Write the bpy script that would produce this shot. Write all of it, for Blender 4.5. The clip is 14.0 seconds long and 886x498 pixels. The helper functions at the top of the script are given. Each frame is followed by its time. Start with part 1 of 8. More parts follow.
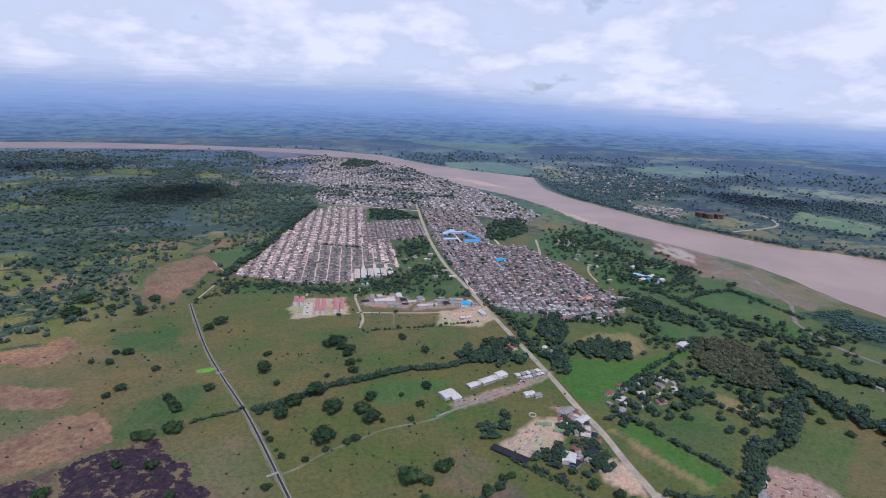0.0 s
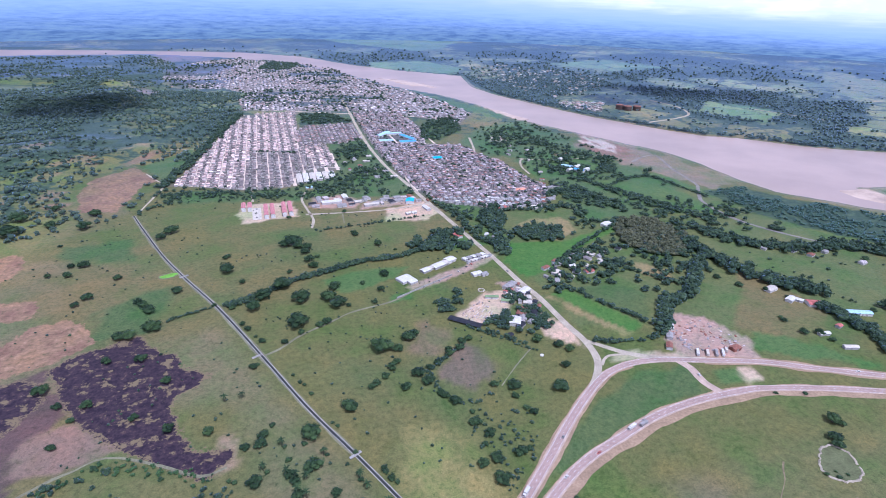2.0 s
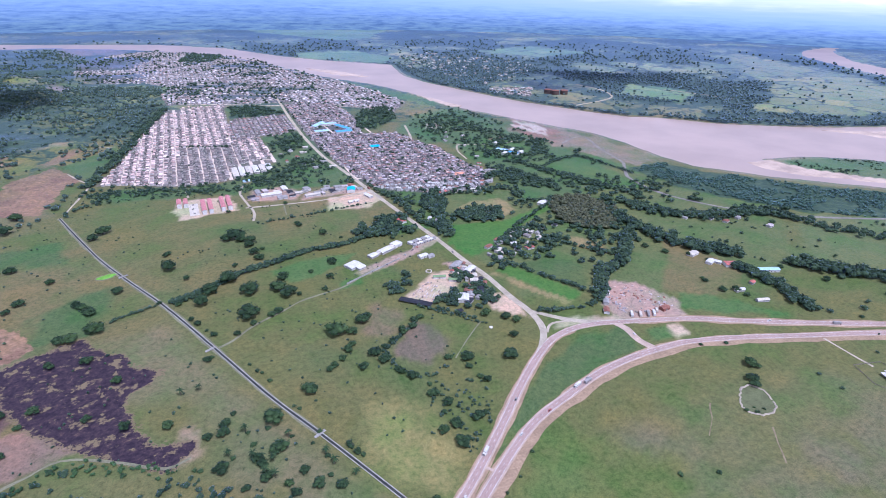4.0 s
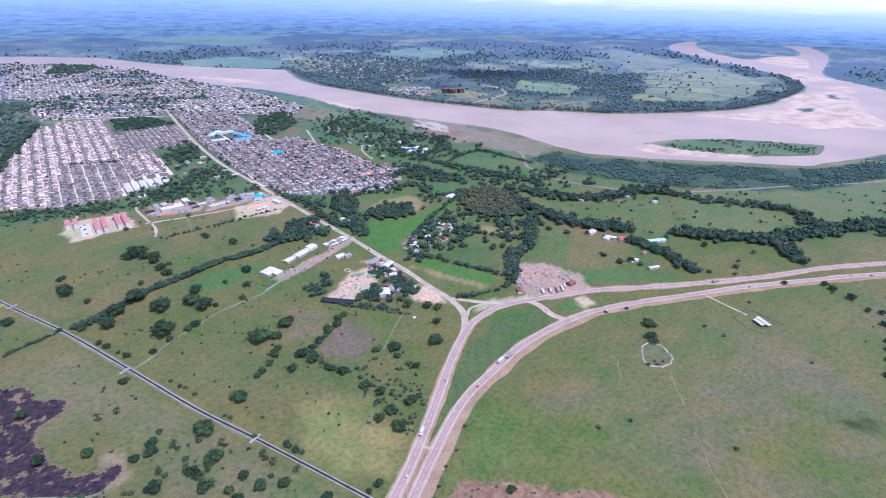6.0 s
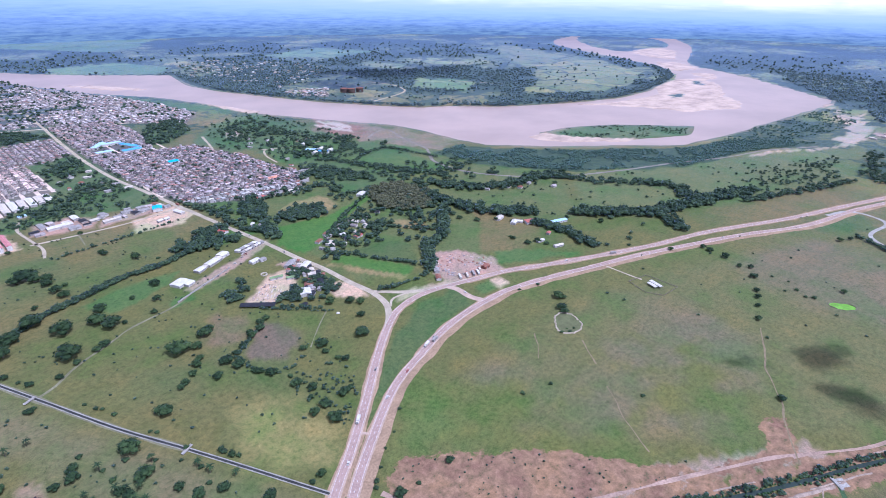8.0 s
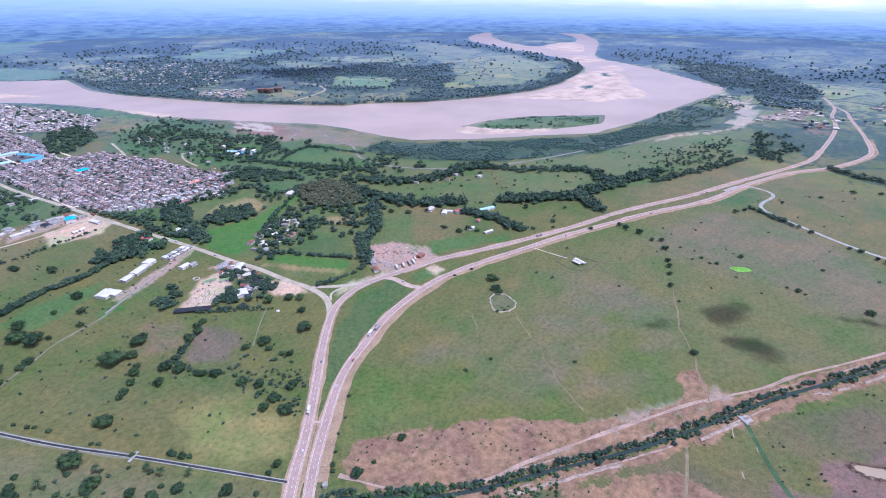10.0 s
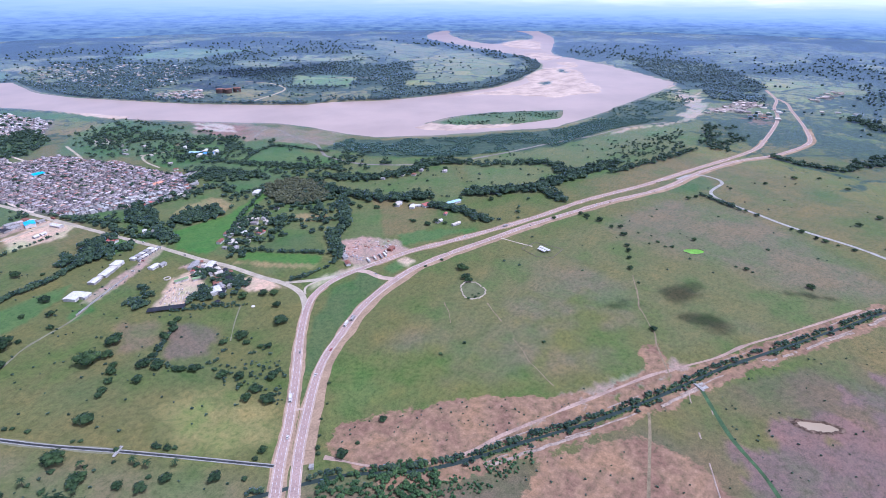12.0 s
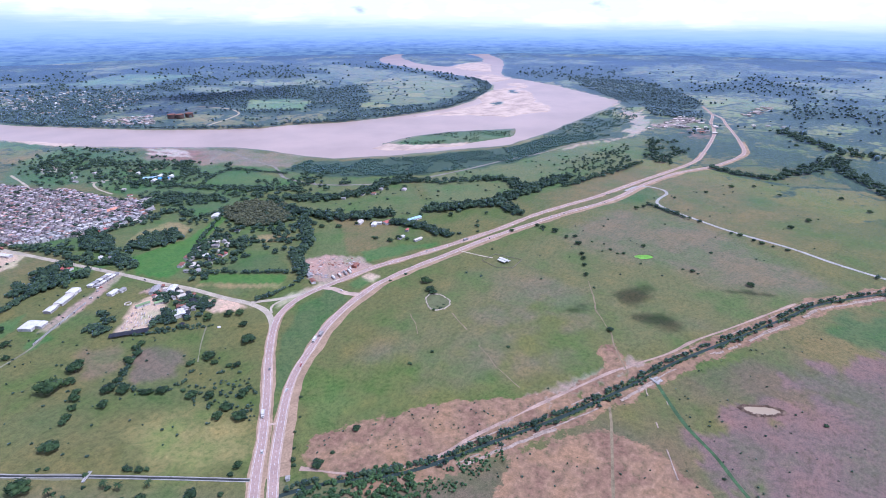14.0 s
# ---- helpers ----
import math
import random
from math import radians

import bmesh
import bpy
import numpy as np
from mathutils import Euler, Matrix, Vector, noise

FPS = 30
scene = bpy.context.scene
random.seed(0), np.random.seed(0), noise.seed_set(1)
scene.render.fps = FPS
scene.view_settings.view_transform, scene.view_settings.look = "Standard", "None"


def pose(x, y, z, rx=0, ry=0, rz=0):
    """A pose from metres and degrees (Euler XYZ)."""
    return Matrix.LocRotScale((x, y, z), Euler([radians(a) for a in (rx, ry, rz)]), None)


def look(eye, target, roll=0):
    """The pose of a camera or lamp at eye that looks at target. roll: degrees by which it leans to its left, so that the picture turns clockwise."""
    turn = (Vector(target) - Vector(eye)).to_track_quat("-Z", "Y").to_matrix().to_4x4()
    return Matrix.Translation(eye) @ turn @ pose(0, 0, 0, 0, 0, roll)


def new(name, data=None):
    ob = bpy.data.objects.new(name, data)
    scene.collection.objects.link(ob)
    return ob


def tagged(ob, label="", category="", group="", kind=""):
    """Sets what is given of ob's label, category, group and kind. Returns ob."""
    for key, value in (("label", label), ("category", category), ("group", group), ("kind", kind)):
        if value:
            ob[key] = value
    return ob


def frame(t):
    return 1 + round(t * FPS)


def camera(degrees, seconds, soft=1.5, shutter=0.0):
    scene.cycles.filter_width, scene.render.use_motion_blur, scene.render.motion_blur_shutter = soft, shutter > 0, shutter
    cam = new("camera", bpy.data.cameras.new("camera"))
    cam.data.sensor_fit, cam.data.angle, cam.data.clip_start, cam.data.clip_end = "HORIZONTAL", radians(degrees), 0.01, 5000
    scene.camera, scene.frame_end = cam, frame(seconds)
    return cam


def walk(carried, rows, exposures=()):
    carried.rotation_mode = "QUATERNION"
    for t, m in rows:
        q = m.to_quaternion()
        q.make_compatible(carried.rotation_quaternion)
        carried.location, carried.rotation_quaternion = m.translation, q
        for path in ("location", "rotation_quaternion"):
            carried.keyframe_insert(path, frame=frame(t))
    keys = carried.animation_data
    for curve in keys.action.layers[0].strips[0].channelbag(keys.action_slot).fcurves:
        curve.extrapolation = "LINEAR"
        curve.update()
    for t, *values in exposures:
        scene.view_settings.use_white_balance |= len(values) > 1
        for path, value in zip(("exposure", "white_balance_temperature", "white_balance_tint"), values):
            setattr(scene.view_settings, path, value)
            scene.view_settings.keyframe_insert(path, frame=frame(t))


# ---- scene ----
from mathutils import kdtree


def aim(eye, yaw, pitch, roll):
    """A camera at eye that looks yaw degrees left of +y and pitch degrees up."""
    return pose(*eye, 0, 0, yaw) @ pose(0, 0, 0, 90 + pitch) @ pose(0, 0, 0, 0, 0, roll)


# ---- camera and its flight ----
cam = camera(78.31, 14.0, soft=0.5)
PATH = [
    (0, aim((-63.35, -100.53, 330.67), -2.700, -15.250, 1.900)),
    (0.1, aim((-65.46, -103.84, 330.86), -2.600, -15.350, 1.900)),
    (0.2, aim((-67.57, -107.15, 331.05), -2.450, -15.450, 1.900)),
    (0.3, aim((-69.68, -110.46, 331.24), -2.100, -15.900, 1.900)),
    (0.4, aim((-71.79, -113.77, 331.43), -1.700, -16.600, 1.900)),
    (0.5, aim((-73.90, -117.08, 331.62), -1.044, -19.577, 1.900)),
    (0.6, aim((-76.14, -120.31, 331.81), -4.310, -22.503, 1.700)),
    (0.7, aim((-78.37, -123.53, 332.00), -8.267, -23.648, 1.500)),
    (0.8, aim((-80.61, -126.76, 332.19), -8.465, -23.778, 1.400)),
    (0.9, aim((-82.84, -129.98, 332.38), -8.971, -23.946, 1.360)),
    (1, aim((-85.08, -133.21, 332.57), -9.478, -24.114, 1.320)),
    (1.1, aim((-86.87, -136.47, 332.69), -9.647, -24.185, 1.346)),
    (1.2, aim((-88.60, -139.59, 332.82), -9.816, -24.257, 1.372)),
    (1.3, aim((-90.18, -142.45, 332.93), -9.986, -24.329, 1.398)),
    (1.4, aim((-91.40, -144.67, 333.02), -10.155, -24.401, 1.424)),
    (1.5, aim((-92.26, -146.23, 333.08), -10.338, -24.460, 1.413)),
    (2, aim((-94.87, -150.50, 332.63), -10.940, -24.947, 1.351)),
    (2.5, aim((-98.14, -155.94, 332.57), -12.063, -25.404, 1.319)),
    (3, aim((-101.50, -160.50, 332.67), -13.890, -25.728, 1.267)),
    (5.5, aim((-120.02, -181.98, 331.14), -25.545, -25.463, 0.721)),
    (6, aim((-123.54, -185.73, 331.44), -28.467, -25.484, 0.600)),
    (6.5, aim((-128.16, -189.02, 331.78), -31.277, -25.536, 0.502)),
    (7, aim((-132.39, -192.82, 331.51), -33.413, -25.474, 0.453)),
    (7.5, aim((-136.99, -196.02, 330.81), -36.139, -25.460, 0.284)),
    (10, aim((-162.41, -210.70, 330.24), -47.129, -25.688, -0.029)),
    (10.5, aim((-168.01, -213.14, 330.10), -48.441, -25.769, -0.072)),
    (11, aim((-173.04, -215.97, 330.65), -49.489, -25.896, -0.085)),
    (11.5, aim((-179.15, -217.74, 330.80), -50.436, -25.929, -0.058)),
    (12, aim((-184.73, -219.97, 331.12), -51.315, -25.845, -0.059)),
    (12.5, aim((-189.97, -222.63, 331.20), -52.438, -25.585, -0.100)),
    (13, aim((-195.24, -224.00, 331.58), -53.471, -25.050, -0.076)),
    (13.5, aim((-200.56, -226.00, 331.44), -54.726, -24.385, -0.182)),
    (14, aim((-205.88, -228.48, 331.45), -56.103, -23.683, -0.231)),
]
walk(cam, PATH, exposures=[(0.0, -0.92, 5300, 15), (0.3, -0.92, 5300, 15), (0.7, -0.46, 4900, 21), (1.0, -0.21, 4900, 21), (3.0, -0.21, 4900, 21), (5.0, -0.15, 4900, 21), (14.0, -0.15, 4900, 21)])

# ---- light ----
SUN_ELEVATION, SUN_AZIMUTH = 62.0, 160.0  # degrees; the azimuth runs clockwise from +y
world = bpy.data.worlds.new("sky")
scene.world = world
world.use_nodes = True
wt = world.node_tree
wt.nodes.clear()
w_out = wt.nodes.new("ShaderNodeOutputWorld")
w_sky = wt.nodes.new("ShaderNodeTexSky")
w_sky.sky_type = "NISHITA"
w_sky.sun_disc = False
w_sky.sun_elevation, w_sky.sun_rotation = radians(SUN_ELEVATION), radians(SUN_AZIMUTH)
w_sky.air_density, w_sky.dust_density = 1.0, 2.0
w_bg = wt.nodes.new("ShaderNodeBackground")
w_bg.inputs["Strength"].default_value = 0.11
wt.links.new(w_sky.outputs[0], w_bg.inputs["Color"])
# broken fair-weather cloud: noise on a flat layer overhead
w_co = wt.nodes.new("ShaderNodeTexCoord")
w_sep = wt.nodes.new("ShaderNodeSeparateXYZ")
wt.links.new(w_co.outputs["Generated"], w_sep.inputs[0])
w_add = wt.nodes.new("ShaderNodeMath")
w_add.operation = "ADD"
w_add.inputs[1].default_value = 0.40
wt.links.new(w_sep.outputs["Z"], w_add.inputs[0])
w_div = wt.nodes.new("ShaderNodeVectorMath")
w_div.operation = "DIVIDE"
w_com = wt.nodes.new("ShaderNodeCombineXYZ")
for k in range(3):
    wt.links.new(w_add.outputs[0], w_com.inputs[k])
wt.links.new(w_co.outputs["Generated"], w_div.inputs[0])
wt.links.new(w_com.outputs[0], w_div.inputs[1])
w_noise = wt.nodes.new("ShaderNodeTexNoise")
w_noise.inputs["Scale"].default_value = 3.4
w_noise.inputs["Detail"].default_value = 5.0
w_noise.inputs["Roughness"].default_value = 0.55
wt.links.new(w_div.outputs[0], w_noise.inputs["Vector"])
w_ramp = wt.nodes.new("ShaderNodeValToRGB")
w_ramp.color_ramp.elements[0].position, w_ramp.color_ramp.elements[0].color = 0.16, (0, 0, 0, 1)
w_ramp.color_ramp.elements[1].position, w_ramp.color_ramp.elements[1].color = 0.36, (1, 1, 1, 1)
wt.links.new(w_noise.outputs[0], w_ramp.inputs[0])
w_tone = wt.nodes.new("ShaderNodeValToRGB")
w_tone.color_ramp.elements[0].position, w_tone.color_ramp.elements[0].color = 0.36, (1.28, 1.30, 1.40, 1)
w_tone.color_ramp.elements[1].position, w_tone.color_ramp.elements[1].color = 0.62, (1.65, 1.55, 1.55, 1)
e_ = w_tone.color_ramp.elements.new(0.49)
e_.color = (1.26, 1.25, 1.33, 1)
wt.links.new(w_noise.outputs[0], w_tone.inputs[0])
w_cloud = wt.nodes.new("ShaderNodeBackground")
w_cloud.inputs["Strength"].default_value = 1.0
wt.links.new(w_tone.outputs[0], w_cloud.inputs["Color"])
w_mix = wt.nodes.new("ShaderNodeMixShader")
w_thin = wt.nodes.new("ShaderNodeMapRange")  # fewer clouds overhead than towards the horizon
for k_, v_ in zip(("From Min", "From Max", "To Min", "To Max"), (0.22, 0.65, 1.0, 0.15)):
    w_thin.inputs[k_].default_value = v_
wt.links.new(w_sep.outputs["Z"], w_thin.inputs["Value"])
w_mul = wt.nodes.new("ShaderNodeMath")
w_mul.operation = "MULTIPLY"
wt.links.new(w_ramp.outputs[0], w_mul.inputs[0])
wt.links.new(w_thin.outputs[0], w_mul.inputs[1])
wt.links.new(w_mul.outputs[0], w_mix.inputs[0])
wt.links.new(w_bg.outputs[0], w_mix.inputs[1])
wt.links.new(w_cloud.outputs[0], w_mix.inputs[2])
wt.links.new(w_mix.outputs[0], w_out.inputs["Surface"])

sun_data = bpy.data.lights.new("sun", "SUN")
sun_data.energy, sun_data.angle, sun_data.color = 4.6, radians(0.5), (1.0, 0.955, 0.89)
sun = new("sun", sun_data)
_az, _el = radians(SUN_AZIMUTH), radians(SUN_ELEVATION)
sun.matrix_world = look((1500 * math.sin(_az) * math.cos(_el), 1500 * math.cos(_az) * math.cos(_el), 1500 * math.sin(_el)), (0, 0, 0))

# ---- materials ----


def material(name, rough=0.9, metal=0.0):
    m = bpy.data.materials.new(name)
    m.use_nodes = True
    b = m.node_tree.nodes["Principled BSDF"]
    b.inputs["Roughness"].default_value = rough
    b.inputs["Metallic"].default_value = metal
    b.inputs["Specular IOR Level"].default_value = 0.25
    return m, m.node_tree.nodes, m.node_tree.links, b


def noise_node(nt, lk, scale, detail=4.0, rough=0.55):
    """Noise in world metres: features of about 1 / scale metres."""
    geo = nt.new("ShaderNodeNewGeometry")
    n = nt.new("ShaderNodeTexNoise")
    n.inputs["Scale"].default_value = scale
    n.inputs["Detail"].default_value = detail
    n.inputs["Roughness"].default_value = rough
    lk.new(geo.outputs["Position"], n.inputs["Vector"])
    return n.outputs[0]


def ramp_node(nt, lk, value, stops):
    r = nt.new("ShaderNodeValToRGB")
    r.color_ramp.elements[0].position, r.color_ramp.elements[0].color = stops[0][0], (*stops[0][1], 1)
    r.color_ramp.elements[1].position, r.color_ramp.elements[1].color = stops[-1][0], (*stops[-1][1], 1)
    for p, c in stops[1:-1]:
        e = r.color_ramp.elements.new(p)
        e.color = (*c, 1)
    lk.new(value, r.inputs[0])
    return r.outputs[0]


def mix_node(nt, lk, kind, factor, a, b):
    m = nt.new("ShaderNodeMix")
    m.data_type, m.blend_type = "RGBA", kind
    for socket, value in ((m.inputs[0], factor), (m.inputs[6], a), (m.inputs[7], b)):
        if isinstance(value, (int, float)):
            socket.default_value = value
        elif isinstance(value, tuple):
            socket.default_value = (*value, 1)
        else:
            lk.new(value, socket)
    return m.outputs[2]


def surface(name, colour, spread=0.25, scale=0.3, fine=2.5, rough=0.9, metal=0.0, bump=0.0, per_object=0.0):
    """A worn surface: one base colour, mottled at two scales; per_object varies it from piece to piece."""
    m, nt, lk, b = material(name, rough, metal)
    lo = tuple(c * (1 - spread) for c in colour)
    hi = tuple(min(1, c * (1 + spread)) for c in colour)
    c = ramp_node(nt, lk, noise_node(nt, lk, scale), [(0.3, lo), (0.7, hi)])
    f = ramp_node(nt, lk, noise_node(nt, lk, fine, 3), [(0.3, (0.74, 0.74, 0.74)), (0.7, (1.18, 1.18, 1.18))])
    c = mix_node(nt, lk, "MULTIPLY", 1.0, c, f)
    if per_object:
        info = nt.new("ShaderNodeObjectInfo")
        v = ramp_node(nt, lk, info.outputs["Random"], [(0.0, (1 - per_object,) * 3), (1.0, (1 + per_object * 0.6,) * 3)])
        c = mix_node(nt, lk, "MULTIPLY", 1.0, c, v)
    lk.new(c, b.inputs["Base Color"])
    if bump:
        bp = nt.new("ShaderNodeBump")
        bp.inputs["Strength"].default_value = bump
        lk.new(noise_node(nt, lk, fine, 3), bp.inputs["Height"])
        lk.new(bp.outputs[0], b.inputs["Normal"])
    return m


def ground_material():
    """Pasture, bare soil and wood floor by the cover attribute, mottled at four scales."""
    m, nt, lk, b = material("ground_cover", 0.75)
    b.inputs["Specular IOR Level"].default_value = 0.12
    # distance haze is put into the ground as a blue grazing-angle sheen
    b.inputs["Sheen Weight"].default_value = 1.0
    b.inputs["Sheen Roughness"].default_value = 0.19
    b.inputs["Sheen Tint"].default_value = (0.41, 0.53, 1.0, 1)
    att = nt.new("ShaderNodeAttribute")
    att.attribute_name = "cover"
    c = att.outputs["Color"]
    dry = ramp_node(nt, lk, noise_node(nt, lk, 0.013, 7, 0.62), [(0.38, (0.78, 1.0, 0.76)), (0.50, (1.0, 1.0, 0.96)), (0.64, (1.20, 1.06, 0.98))])
    c = mix_node(nt, lk, "MULTIPLY", 1.0, c, dry)
    mid = ramp_node(nt, lk, noise_node(nt, lk, 0.05, 7, 0.68), [(0.36, (0.86, 0.92, 0.84)), (0.5, (1.0, 1.0, 1.0)), (0.64, (1.10, 1.05, 1.03))])
    c = mix_node(nt, lk, "MULTIPLY", 1.0, c, mid)
    tuft = ramp_node(nt, lk, noise_node(nt, lk, 0.21, 9, 0.78), [(0.36, (0.62, 0.68, 0.60)), (0.49, (0.98, 0.98, 0.98)), (0.64, (1.25, 1.20, 1.15))])
    c = mix_node(nt, lk, "MULTIPLY", 1.0, c, tuft)
    blade = ramp_node(nt, lk, noise_node(nt, lk, 0.9, 4, 0.75), [(0.34, (0.74, 0.77, 0.72)), (0.5, (0.98, 0.98, 0.98)), (0.66, (1.24, 1.20, 1.16))])
    c = mix_node(nt, lk, "MULTIPLY", 1.0, c, blade)
    # dark tufts and dung-sized specks
    speck = ramp_node(nt, lk, noise_node(nt, lk, 0.11, 6, 0.7), [(0.30, (0.55, 0.66, 0.55)), (0.37, (1, 1, 1))])
    c = mix_node(nt, lk, "MULTIPLY", 1.0, c, speck)

    def patch(attribute, coarse, fine, reach, edge):
        """The share of a patch: the attribute is the depth inside it in metres, frayed by noise."""
        a = nt.new("ShaderNodeAttribute")
        a.attribute_name = attribute
        total = a.outputs["Fac"]
        for scale, metres in ((coarse, reach), (fine, reach * 0.45)):
            n = nt.new("ShaderNodeMath")
            n.operation = "MULTIPLY_ADD"
            n.inputs[1].default_value = metres * 2
            lk.new(noise_node(nt, lk, scale, 5, 0.65), n.inputs[0])
            lk.new(total, n.inputs[2])
            total = n.outputs[0]
        r = nt.new("ShaderNodeMapRange")
        r.inputs["From Min"].default_value = reach * 1.45
        r.inputs["From Max"].default_value = reach * 1.45 + edge
        lk.new(total, r.inputs["Value"])
        return r.outputs[0]

    earth = ramp_node(nt, lk, noise_node(nt, lk, 0.16, 9, 0.78), [(0.36, (0.115, 0.108, 0.050)), (0.43, (0.200, 0.130, 0.078)), (0.54, (0.285, 0.175, 0.106)), (0.67, (0.385, 0.25, 0.160))])
    hue = ramp_node(nt, lk, noise_node(nt, lk, 0.028, 5, 0.6), [(0.38, (0.80, 0.73, 0.80)), (0.5, (0.97, 0.95, 0.96)), (0.62, (1.08, 1.02, 0.95))])
    earth = mix_node(nt, lk, "MULTIPLY", 1.0, earth, hue)
    c = mix_node(nt, lk, "MIX", patch("soil", 0.05, 0.30, 13.0, 2.2), c, earth)
    char = ramp_node(nt, lk, noise_node(nt, lk, 0.16, 6, 0.75), [(0.40, (0.024, 0.016, 0.026)), (0.55, (0.050, 0.032, 0.042)), (0.63, (0.10, 0.06, 0.055)), (0.68, (0.17, 0.14, 0.10))])
    rim = patch("burn", 0.10, 0.40, 11.0, 1.0)
    c = mix_node(nt, lk, "MIX", rim, c, (0.185, 0.135, 0.078))
    a_burn = patch("burn_core", 0.10, 0.40, 11.0, 1.0)
    spare = ramp_node(nt, lk, noise_node(nt, lk, 0.075, 7, 0.68), [(0.41, (0, 0, 0)), (0.45, (1, 1, 1))])
    a_burn = mix_node(nt, lk, "MULTIPLY", 1.0, a_burn, spare)
    c = mix_node(nt, lk, "MIX", a_burn, c, char)
    # far scrub, bush beside bush, as thick as the scrub attribute says
    thick = nt.new("ShaderNodeAttribute")
    thick.attribute_name = "scrub"
    bush = nt.new("ShaderNodeMath")
    bush.operation = "MULTIPLY_ADD"
    bush.inputs[1].default_value = 0.5
    lk.new(thick.outputs["Fac"], bush.inputs[0])
    grain = nt.new("ShaderNodeMath")
    grain.operation = "MULTIPLY_ADD"
    grain.inputs[1].default_value = 0.42
    lk.new(noise_node(nt, lk, 0.0065, 7, 0.68), grain.inputs[0])
    lk.new(noise_node(nt, lk, 0.034, 8, 0.80), grain.inputs[2])
    # hedges round the far fields
    geo = nt.new("ShaderNodeNewGeometry")
    bent = nt.new("ShaderNodeTexNoise")
    bent.inputs["Scale"].default_value = 0.006
    lk.new(geo.outputs["Position"], bent.inputs["Vector"])
    sway = nt.new("ShaderNodeVectorMath")
    sway.operation = "MULTIPLY_ADD"
    sway.inputs[1].default_value = (150, 150, 0)
    lk.new(bent.outputs["Color"], sway.inputs[0])
    lk.new(geo.outputs["Position"], sway.inputs[2])
    flat = nt.new("ShaderNodeVectorMath")
    flat.operation = "MULTIPLY"
    flat.inputs[1].default_value = (1, 1, 0)
    lk.new(sway.outputs[0], flat.inputs[0])
    cells = []
    for feature in ("DISTANCE_TO_EDGE", "F1"):
        v = nt.new("ShaderNodeTexVoronoi")
        v.feature = feature
        v.inputs["Scale"].default_value = 0.0052
        lk.new(flat.outputs[0], v.inputs["Vector"])
        cells.append(v)
    hedge = nt.new("ShaderNodeMapRange")
    for key, val in zip(("From Min", "From Max", "To Min", "To Max"), (0.02, 0.055, 0.0, -0.13)):
        hedge.inputs[key].default_value = val
    lk.new(cells[0].outputs["Distance"], hedge.inputs["Value"])
    both = nt.new("ShaderNodeMath")
    lk.new(grain.outputs[0], both.inputs[0])
    lk.new(hedge.outputs[0], both.inputs[1])
    lk.new(both.outputs[0], bush.inputs[2])
    # each far field has its own tone of grass
    own = ramp_node(nt, lk, cells[1].outputs["Color"], [(0.1, (0.74, 0.86, 0.80)), (0.4, (0.96, 1.0, 0.92)), (0.65, (1.12, 1.14, 0.96)), (0.9, (1.42, 1.26, 1.12))])
    distant = nt.new("ShaderNodeMapRange")
    distant.inputs["From Max"].default_value = 0.10
    lk.new(thick.outputs["Fac"], distant.inputs["Value"])
    c = mix_node(nt, lk, "MULTIPLY", distant.outputs[0], c, own)
    grown = nt.new("ShaderNodeMapRange")
    grown.inputs["From Min"].default_value, grown.inputs["From Max"].default_value = 0.76, 0.82
    lk.new(bush.outputs[0], grown.inputs["Value"])
    leaf = ramp_node(nt, lk, noise_node(nt, lk, 0.10, 5, 0.7), [(0.36, (0.030, 0.050, 0.034)), (0.52, (0.056, 0.086, 0.050)), (0.66, (0.094, 0.124, 0.068))])
    far_bush = nt.new("ShaderNodeMath")
    far_bush.operation = "MULTIPLY"
    lk.new(grown.outputs[0], far_bush.inputs[0])
    lk.new(distant.outputs[0], far_bush.inputs[1])
    c = mix_node(nt, lk, "MIX", far_bush.outputs[0], c, leaf)
    sandy = nt.new("ShaderNodeMapRange")
    sandy.inputs["From Min"].default_value, sandy.inputs["From Max"].default_value = -0.2, -0.7
    lk.new(thick.outputs["Fac"], sandy.inputs["Value"])
    sand = ramp_node(nt, lk, noise_node(nt, lk, 0.018, 7, 0.65), [(0.36, (0.36, 0.265, 0.215)), (0.48, (0.49, 0.36, 0.28)), (0.64, (0.60, 0.45, 0.35))])
    c = mix_node(nt, lk, "MIX", sandy.outputs[0], c, sand)
    # the haze sheen, slightly weaker on scrub and weak on sand
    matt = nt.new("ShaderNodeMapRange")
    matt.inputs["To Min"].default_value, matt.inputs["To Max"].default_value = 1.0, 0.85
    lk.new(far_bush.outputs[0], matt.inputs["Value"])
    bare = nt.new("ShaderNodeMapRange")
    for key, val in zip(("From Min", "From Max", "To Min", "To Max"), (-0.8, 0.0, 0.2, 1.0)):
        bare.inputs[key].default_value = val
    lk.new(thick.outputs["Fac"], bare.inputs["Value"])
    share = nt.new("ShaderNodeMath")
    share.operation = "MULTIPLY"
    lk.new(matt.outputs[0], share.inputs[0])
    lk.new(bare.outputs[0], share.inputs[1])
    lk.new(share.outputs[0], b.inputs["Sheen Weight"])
    lk.new(c, b.inputs["Base Color"])
    bp = nt.new("ShaderNodeBump")
    bp.inputs["Strength"].default_value = 0.35
    bp.inputs["Distance"].default_value = 0.5
    lk.new(noise_node(nt, lk, 0.8, 4, 0.7), bp.inputs["Height"])
    lk.new(bp.outputs[0], b.inputs["Normal"])
    return m


